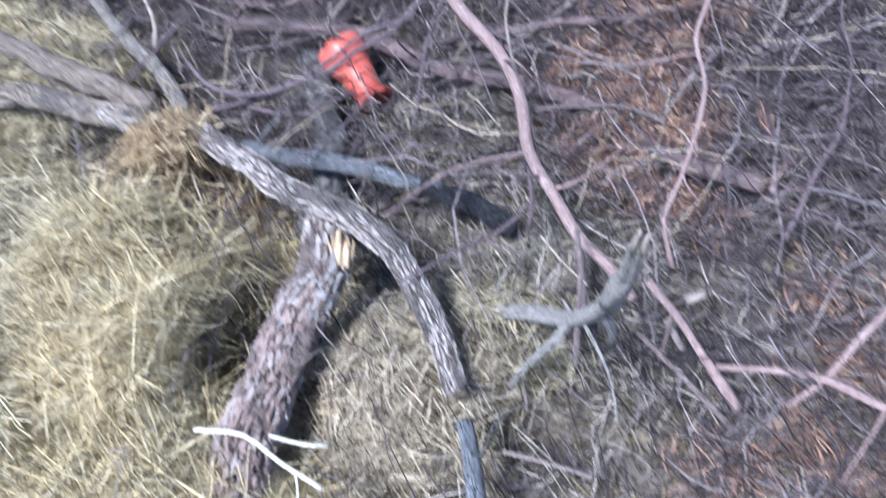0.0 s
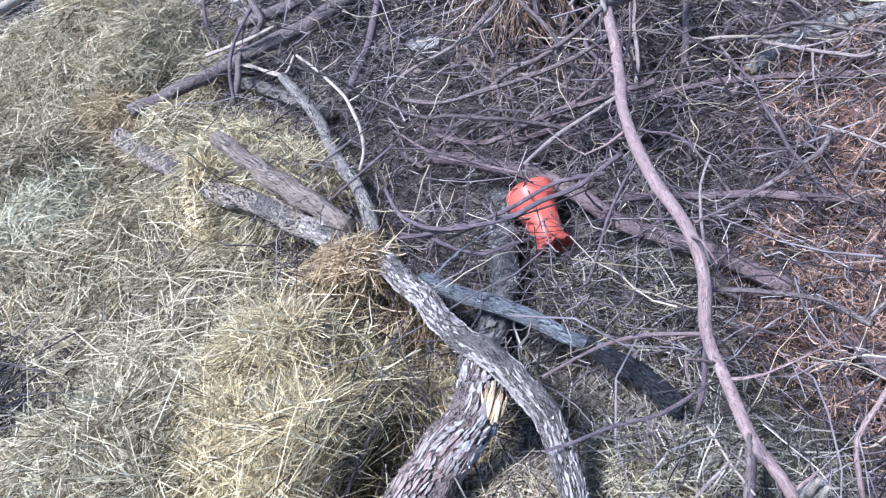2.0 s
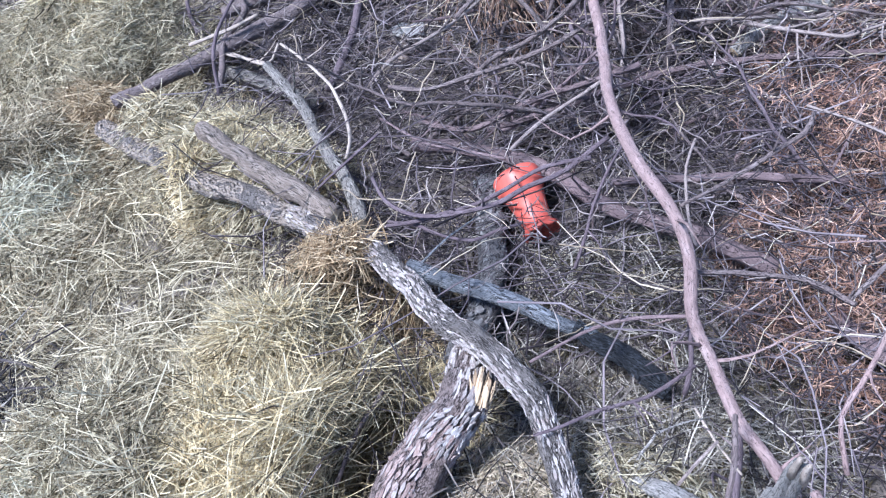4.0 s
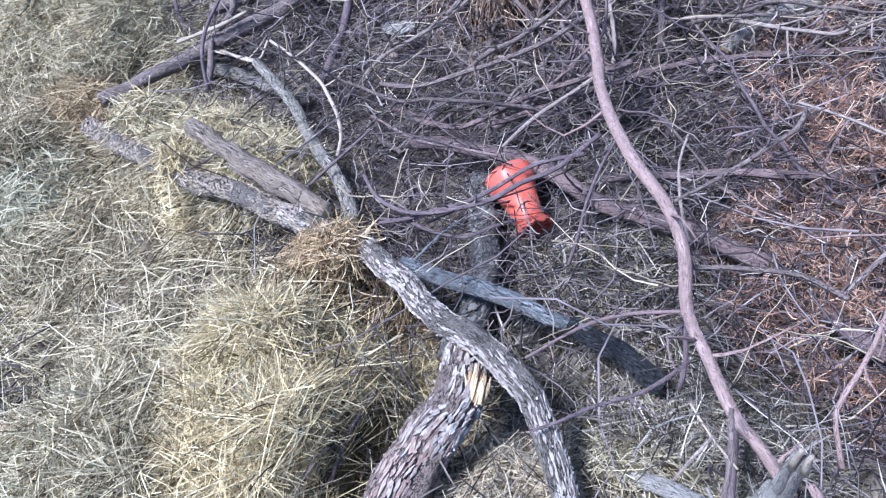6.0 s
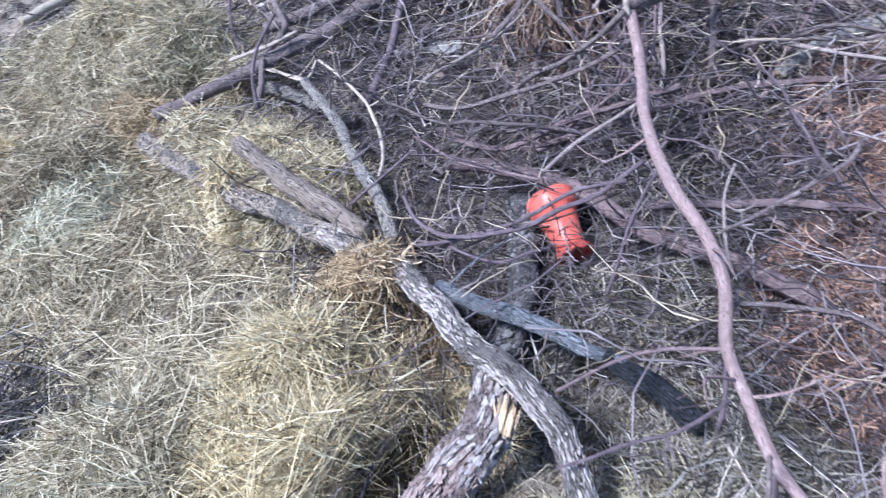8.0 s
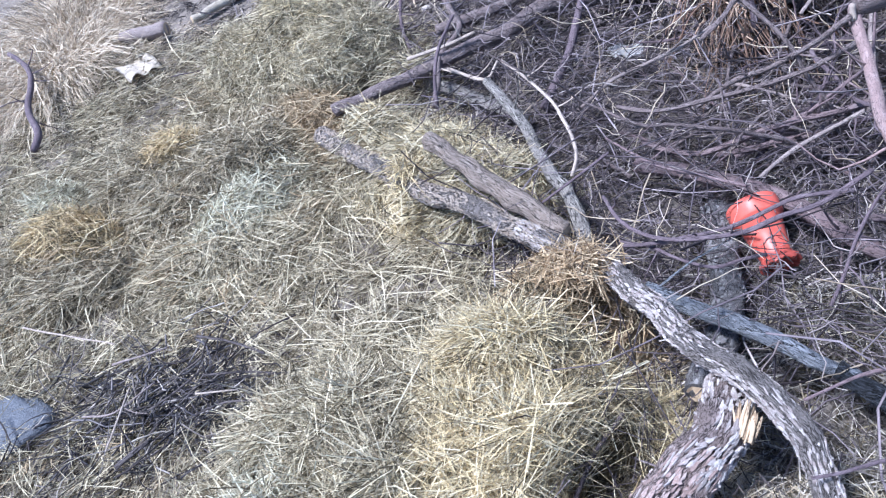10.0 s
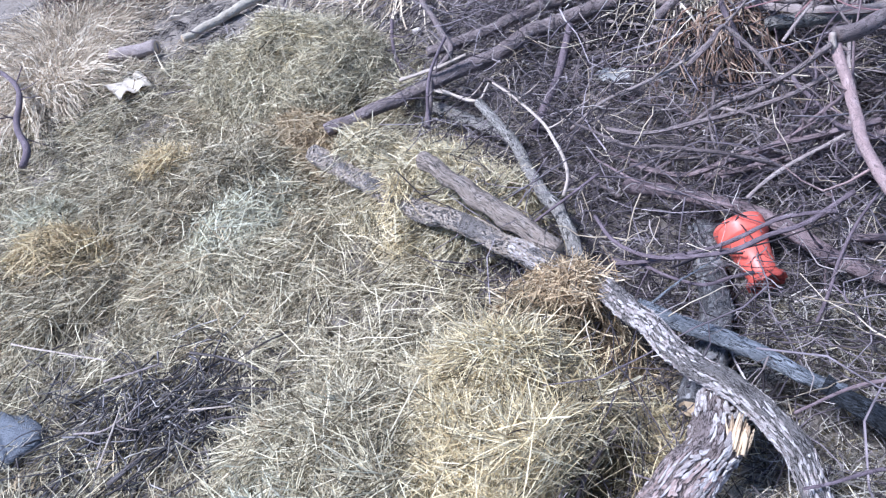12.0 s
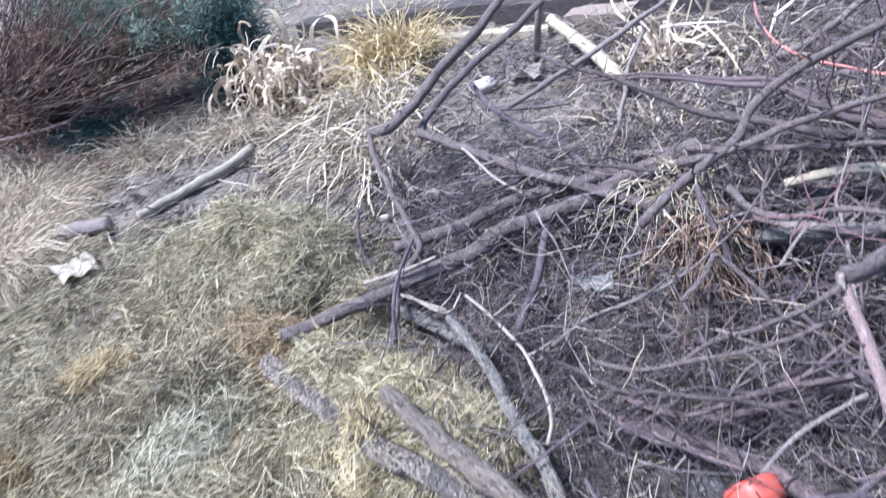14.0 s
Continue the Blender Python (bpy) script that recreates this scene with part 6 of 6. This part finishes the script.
def root_clump(x, y, z, n, drop, spread, toward, material=ROOTS, label="uprooted clump of dry brown and pale roots"):
    base = float(ground_z(x, y))
    s = np.linspace(0, 1, 9)
    c = rng.normal(size=(n, 3)) * np.array([0.06, 0.05, 0.03]) + np.array([0, 0, z - base])
    out = unit(rng.normal(size=(n, 3)) * np.array([spread, spread, 0.2]) + np.array([toward[0], toward[1], 0.15]))
    ln = rng.uniform(0.15, 1.0, n) ** 0.7 * drop
    p = c[:, None] + out[:, None] * (ln[:, None] * s * 0.75)[..., None]
    p[..., 2] -= ln[:, None] * (s**1.8) * rng.uniform(0.4, 1.0, n)[:, None]
    p = p + np.cumsum(rng.normal(size=p.shape) * 0.014, axis=1)
    p[..., 2] = np.maximum(p[..., 2], ground_z(p[..., 0] + x, p[..., 1] + y) - base + 0.005)
    r = 0.0033 * rng.uniform(0.35, 1.6, n)[:, None] * np.interp(s, [0, 1], [1, 0.35])
    a, b = np.array([1.0, 0, 0]), np.array([0, 0.8, 0.6])
    ring = [p + (a * math.cos(t) + b * math.sin(t)) * r[..., None] for t in (0, 2.094, 4.189)]
    v = np.stack(ring, 2).reshape(-1, 3)
    q = np.array([(3 * i + j, 3 * i + (j + 1) % 3, 3 * i + 3 + (j + 1) % 3, 3 * i + 3 + j) for i in range(8) for j in range(3)])
    me = mesh_from("root_clump", v, (np.arange(n)[:, None, None] * 27 + q).reshape(-1, 4), material)
    thing("root_clump", me, (x, y, base), None, label, "roots", "", "stuff")


root_clump(-0.20, 2.45, 0.36, 120, 0.5, 0.45, (0.2, -0.8))
root_clump(-0.28, 2.60, 0.44, 110, 0.42, 0.8, (-0.05, -0.5), STRAW_PALE, "bleached dry stalks tangled over the roots")


# ---- evergreen shrub with a dead brown underside ----
def shrub():
    n = 520
    root = np.array([-5.25, 4.6, 0.40])
    crown = bpy.data.objects.new("juniper_shrub", None)
    scene.collection.objects.link(crown)
    crown.location = tuple(root)
    tagged(crown, "blue-green juniper shrub with dead brown lower twigs", "shrub")
    for k in range(7):
        d = np.array([1.0, -0.35 + 0.14 * k, 0.12 + 0.1 * k])
        pts = [np.zeros(3), d * 0.5 + rng.normal(size=3) * 0.05, d * 1.0 + rng.normal(size=3) * 0.1, d * 1.45 + np.array([0, 0, 0.1])]
        path = smooth_path(pts, 0.06)
        thing("stem", tube_mesh("stem", path, np.linspace(0.028, 0.006, len(path)), 8, TWIG_RED, 0.1, k), (0, 0, 0), crown)
    s = np.linspace(0, 1, 9)
    az, el = rng.uniform(-0.75, 0.95, n), rng.uniform(-0.05, 0.85, n)
    d = np.stack([np.cos(az) * np.cos(el), np.sin(az) * np.cos(el), np.sin(el)], 1)
    ln = rng.uniform(1.0, 2.1, n) * np.interp(az, [-0.75, -0.1, 0.4, 0.95], [1.0, 1.3, 1.2, 0.85])
    st = rng.uniform(0, 0.35, n)[:, None, None] * d[:, None]
    p = st + d[:, None] * (ln[:, None] * s)[..., None] + np.cumsum(rng.normal(size=(n, 9, 3)) * 0.042, axis=1)
    p[..., 2] += 0.12 * (s**2) - 0.05
    p[..., 2] = np.maximum(p[..., 2], -0.04)
    r = 0.0055 * rng.uniform(0.4, 1.5, n)[:, None] * np.interp(s, [0, 1], [1, 0.35])
    a, b = np.array([0.2, 1.0, 0]), np.array([0, 0, 1.0])
    ring = [p + (a * math.cos(t) + b * math.sin(t)) * r[..., None] for t in (0, 2.094, 4.189)]
    q = np.array([(3 * i + j, 3 * i + (j + 1) % 3, 3 * i + 3 + (j + 1) % 3, 3 * i + 3 + j) for i in range(8) for j in range(3)])
    thing("dead_twig_mass", mesh_from("dead_twig_mass", np.stack(ring, 2).reshape(-1, 3), (np.arange(n)[:, None, None] * 27 + q).reshape(-1, 4), DEAD_TWIG), (0, 0, 0), crown, "dense brown dead twigs", kind="stuff")

    def foliage(name, centers, per, size, material, label):
        m = len(centers)
        c = np.repeat(centers, per, 0)
        o = rng.normal(size=(m * per, 3)) * size
        v, f = blades(c + o, o + rng.normal(size=(m * per, 3)) * size * 0.6 + np.array([0, 0, 0.02]), rng.uniform(0.02, 0.055, m * per), 0.006 * rng.uniform(0.6, 1.4, m * per), rng.normal(size=m * per) * 0.2, 2, 0.5)
        thing(name, mesh_from(name, v, f, material), (0, 0, 0), crown, label, kind="stuff")

    k = 175
    w = rng.uniform(0, 1, k)
    green = np.stack([1.05 + 1.1 * w, 0.25 + 0.1 * w + rng.normal(size=k) * 0.2, 0.74 - 0.34 * w**1.5], 1) + rng.normal(size=(k, 3)) * np.array([0.13, 0.1, 0.07])
    foliage("green_foliage", green, 150, 0.055, JUNIPER, "feathery blue-green scale foliage")
    e = p[rng.integers(0, n, 190), rng.integers(6, 9, 190)]
    w = rng.uniform(0, 1, 120)
    low = np.stack([0.7 + 1.35 * w, 0.1 + 0.12 * w, 0.50 - 0.26 * w**1.4], 1) + rng.normal(size=(120, 3)) * np.array([0.12, 0.12, 0.07])
    foliage("dead_foliage", np.vstack([e, low]), 55, 0.05, DEAD_LEAF, "brown dead foliage")


shrub()


def low_evergreen(x, y, r, h, n, label):
    base = float(ground_z(x, y))
    c = rng.normal(size=(n, 3)) * np.array([r * 0.5, r * 0.5, h * 0.3]) + np.array([0, 0, h * 0.5])
    c[:, 2] = np.maximum(c[:, 2], 0.0)
    v, f = blades(c, rng.normal(size=(n, 3)) + np.array([0, 0, 0.4]), rng.uniform(0.03, 0.07, n), 0.006, rng.normal(size=n) * 0.2, 2, 0.4)
    thing("evergreen_shrub", mesh_from("evergreen_shrub", v, f, JUNIPER_DARK), (x, y, base), None, label, "shrub", "", "stuff")


# dark-toned clump that fills in the shade behind the green foliage
low_evergreen(-3.02, 4.72, 0.24, 0.62, 12000, "low dark teal evergreen shoots beside the juniper")
low_evergreen(-3.9, 4.2, 0.3, 0.16, 1500, "low grey-green creeping shoots under dead twigs")


# ---- timbers, stones and litter ----
def timber(x0, y0, x1, y1, w, h, lift, label, material=TIMBER, name="timber_beam"):
    z0, z1 = float(ground_z(x0, y0)), float(ground_z(x1, y1))
    a, b = Vector((x0, y0, z0 + h / 2 + lift)), Vector((x1, y1, z1 + h / 2 + lift))
    ln = (b - a).length
    bm = bmesh.new()
    n = 24
    rows = []
    for i in range(n + 1):
        s = i / n - 0.5
        ring = []
        for k, (u, v) in enumerate([(-0.5, -0.42), (-0.42, -0.5), (0.42, -0.5), (0.5, -0.42), (0.5, 0.42), (0.42, 0.5), (-0.42, 0.5), (-0.5, 0.42)]):
            j = 1 + 0.05 * noise.noise(Vector((s * 6, k * 1.7, x0)))
            ring.append(bm.verts.new((s * ln, u * w * j, v * h * j)))
        rows.append(ring)
    for p, q in zip(rows, rows[1:]):
        for k in range(8):
            bm.faces.new((p[k], p[(k + 1) % 8], q[(k + 1) % 8], q[k]))
    bm.faces.new(rows[0])
    bm.faces.new(rows[-1][::-1])
    lay_uv = bm.loops.layers.uv.new("UVMap")
    for f in bm.faces:
        for l in f.loops:
            l[lay_uv].uv = (l.vert.co.y + l.vert.co.z, l.vert.co.x)
    me = bpy.data.meshes.new(name)
    bm.to_mesh(me)
    bm.free()
    me.materials.append(material)
    ob = tagged(new(name, me), label, "timber")
    d = (b - a).normalized()
    yv = Vector((0, 0, 1)).cross(d).normalized()
    ob.matrix_world = Matrix((d, yv, d.cross(yv))).transposed().to_4x4()
    ob.matrix_world.translation = (a + b) / 2


timber(-3.15, 6.1, -1.25, 5.6, 0.2, 0.16, -0.02, "dark weathered timber beam lying on the ground")
timber(-1.35, 5.5, 1.9, 4.55, 0.2, 0.18, -0.02, "dark weathered timber beam edging the plot")
timber(-1.2, 5.75, 2.2, 4.8, 0.2, 0.2, 0.1, "second dark beam stacked behind the first")
timber(-1.95, 5.25, -0.95, 5.05, 0.10, 0.07, 0.0, "pale split rail beside the beam", WOOD_PEELED)


def stone(x, y, size, material, label, lift=0.0, name="stone", category="stone", rough=0.35, z=None):
    bm = bmesh.new()
    bmesh.ops.create_icosphere(bm, subdivisions=3, radius=0.5)
    sd = Vector((x * 3, y * 5, size[0] * 40))
    for v in bm.verts:
        k = 1 + rough * (noise.noise(v.co * 2.2 + sd) + 0.5 * noise.noise(v.co * 5 + sd))
        v.co = Vector((v.co.x * size[0], v.co.y * size[1], v.co.z * size[2])) * k
    for f in bm.faces:
        f.smooth = True
    me = bpy.data.meshes.new(name)
    bm.to_mesh(me)
    bm.free()
    me.materials.append(material)
    ob = tagged(new(name, me), label, category)
    ob.location = (x, y, (float(ground_z(x, y)) + size[2] * 0.3 + lift) if z is None else z)
    ob.rotation_euler = (0, 0, x * 7)


stone(0.195, 1.80, (0.055, 0.04, 0.04), STONE, "small pale stone lying in brush", 0.0)
stone(-1.45, 2.86, (0.045, 0.04, 0.04), STONE, "small pale rounded stone on soil")
stone(-0.62, 2.35, (0.15, 0.11, 0.045), STONE_PINK, "flat brownish stone in the brush", rough=0.6)
stone(-0.64, 3.68, (0.2, 0.14, 0.14), STONE_PINK, "pinkish rock on bare soil")
stone(-2.28, 0.80, (0.30, 0.19, 0.07), STONE_GREY, "blue-grey stone beside the twig heap")
stone(-1.25, 4.2, (0.16, 0.12, 0.1), STONE, "pale stone on bare soil")
stone(-0.3, 3.5, (0.16, 0.1, 0.06), STONE, "pale flat stone under twigs")


def block(x, y, sx, sy, sz, rot, label):
    bm = bmesh.new()
    bmesh.ops.create_cube(bm, size=1.0)
    bmesh.ops.subdivide_edges(bm, edges=bm.edges[:], cuts=5, use_grid_fill=True)
    bmesh.ops.scale(bm, verts=bm.verts, vec=(sx, sy, sz))
    for v in bm.verts:
        v.co += Vector((1, 1, 1)) * 0.008 * noise.noise(v.co * 9)
    me = bpy.data.meshes.new("stone_block")
    bm.to_mesh(me)
    bm.free()
    me.materials.append(STONE_PINK)
    ob = tagged(new("stone_block", me), label, "stone")
    ob.location = (x, y, float(ground_z(x, y)) + sz / 2 - 0.01)
    ob.rotation_euler = (0, 0, radians(rot))


block(-0.62, 5.0, 0.42, 0.2, 0.13, -16, "grey flat stone block against the beam")


def crumpled(x, y, sx, sy, h, label, material, z=None, name="litter_sheet", rot=0.0):
    """A creased scrap of film or paper, with thickness."""
    n = 15
    bm = bmesh.new()
    sd = Vector((x * 11, y * 7, 0))
    g = [[None] * n for _ in range(n)]
    for i in range(n):
        for j in range(n):
            u, v = i / (n - 1) - 0.5, j / (n - 1) - 0.5
            k = 1 + 0.3 * noise.noise(Vector((math.cos(math.atan2(v, u)) * 1.2, math.sin(math.atan2(v, u)) * 1.2, x)))
            q = Vector((u * 9, v * 9, 0)) + sd
            zz = h * (0.5 + abs(noise.noise(q * 0.22)) * 1.6 + 0.2 * noise.noise(q * 0.5))
            g[i][j] = bm.verts.new((u * sx * k, v * sy * k, zz))
    for i in range(n - 1):
        for j in range(n - 1):
            bm.faces.new((g[i][j], g[i + 1][j], g[i + 1][j + 1], g[i][j + 1]))
    bmesh.ops.solidify(bm, geom=bm.faces[:], thickness=0.0015)
    for f in bm.faces:
        f.smooth = True
    me = bpy.data.meshes.new(name)
    bm.to_mesh(me)
    bm.free()
    me.materials.append(material)
    ob = tagged(new(name, me), label, "litter")
    ob.location = (x, y, float(ground_z(x, y)) if z is None else z)
    ob.rotation_euler = (0, 0, radians(rot))


crumpled(-2.97, 2.68, 0.29, 0.17, 0.05, "crumpled white plastic scrap on dry grass", LITTER_WHITE, rot=-35)
crumpled(-0.550, 2.329, 0.12, 0.08, 0.03, "torn whitish film scrap caught in twigs", FOIL, 0.225)
crumpled(-2.26, 3.43, 0.09, 0.06, 0.03, "small white paper scrap on soil", LITTER_WHITE)
crumpled(-0.93, 2.62, 0.07, 0.07, 0.02, "small round white plastic tag in twigs", LITTER_WHITE, 0.28)
crumpled(-1.02, 4.25, 0.2, 0.14, 0.05, "torn whitish sheet scrap on bare soil", STONE)


def cord(pts):
    path = smooth_path(pts, 0.04)
    thing("cord", tube_mesh("cord", path, np.full(len(path), 0.0055), 7, CORD, 0.05, 1.0), (0, 0, 0), None, "faded red-orange cord lying over the brush", "cord")


cord([(0.167, 4.249, 0.520), (0.151, 3.922, 0.520), (0.190, 3.653, 0.500), (0.265, 3.437, 0.500), (0.347, 3.252, 0.520), (0.437, 3.043, 0.550), (0.535, 2.960, 0.550)])

# ---- matted grass under the brush edge, its dark colour standing for shaded gaps ----
scatter_hay(9000, -0.36, 0.62, 0.15, 1.35, lambda x, y: x > -0.36, HAY_SHADE, "dark old grass matted on the soil under the brush edge", (0.05, 0.15), 0.0032, 0.02, "grass_litter", 0.2)

# ---- short crooked twig ends over the brush ----
twig_litter(3600, -0.95, 1.3, 1.25, 3.3, lambda x, y: x > edge_x(y) + 0.15, TWIGS_LIGHT, "short crooked weathered twig ends tangled in the brush", (0.04, 0.17), (0.001, 0.0026), 0.24, 0.6, kink=0.16)
twig_litter(1500, -1.6, 1.5, 3.0, 4.6, lambda x, y: rng.uniform(size=len(x)) < open_soil(x, y), TWIGS_LIGHT, "crooked weathered twigs on the far brush", (0.06, 0.24), (0.0016, 0.0036), 0.22, 0.6, kink=0.14)


# ---- straw caught on the crooked log ----
def straw_wad(x, y, z, spread, count):
    r = np.random.default_rng(12)
    c = r.normal(size=(count, 3)) * np.array(spread) * 0.5
    c[:, 2] += 0.012 - 2.2 * (c[:, 0] ** 2 + c[:, 1] ** 2)
    lead = r.integers(0, count, count // 16)[r.integers(0, count // 16, count)]
    d = unit(r.normal(size=(count, 3)) * np.array([1.0, 1.0, 0.45]))
    d = np.where((r.uniform(size=count) < 0.6)[:, None], d[lead] + r.normal(size=(count, 3)) * 0.25, d)
    v, q = blades(c, d, r.uniform(0.03, 0.11, count), 0.0026 * r.uniform(0.5, 1.5, count), np.abs(r.normal(size=count)) * 0.2, 4, 0.4)
    thing("straw_wad", mesh_from("straw_wad", v, q, STRAW_RUSTY), (x, y, z), None, "golden-brown straw wad caught on the crooked log", "straw", "", "stuff")


straw_wad(-0.562, 1.243, 0.283, (0.072, 0.058, 0.03), 750)
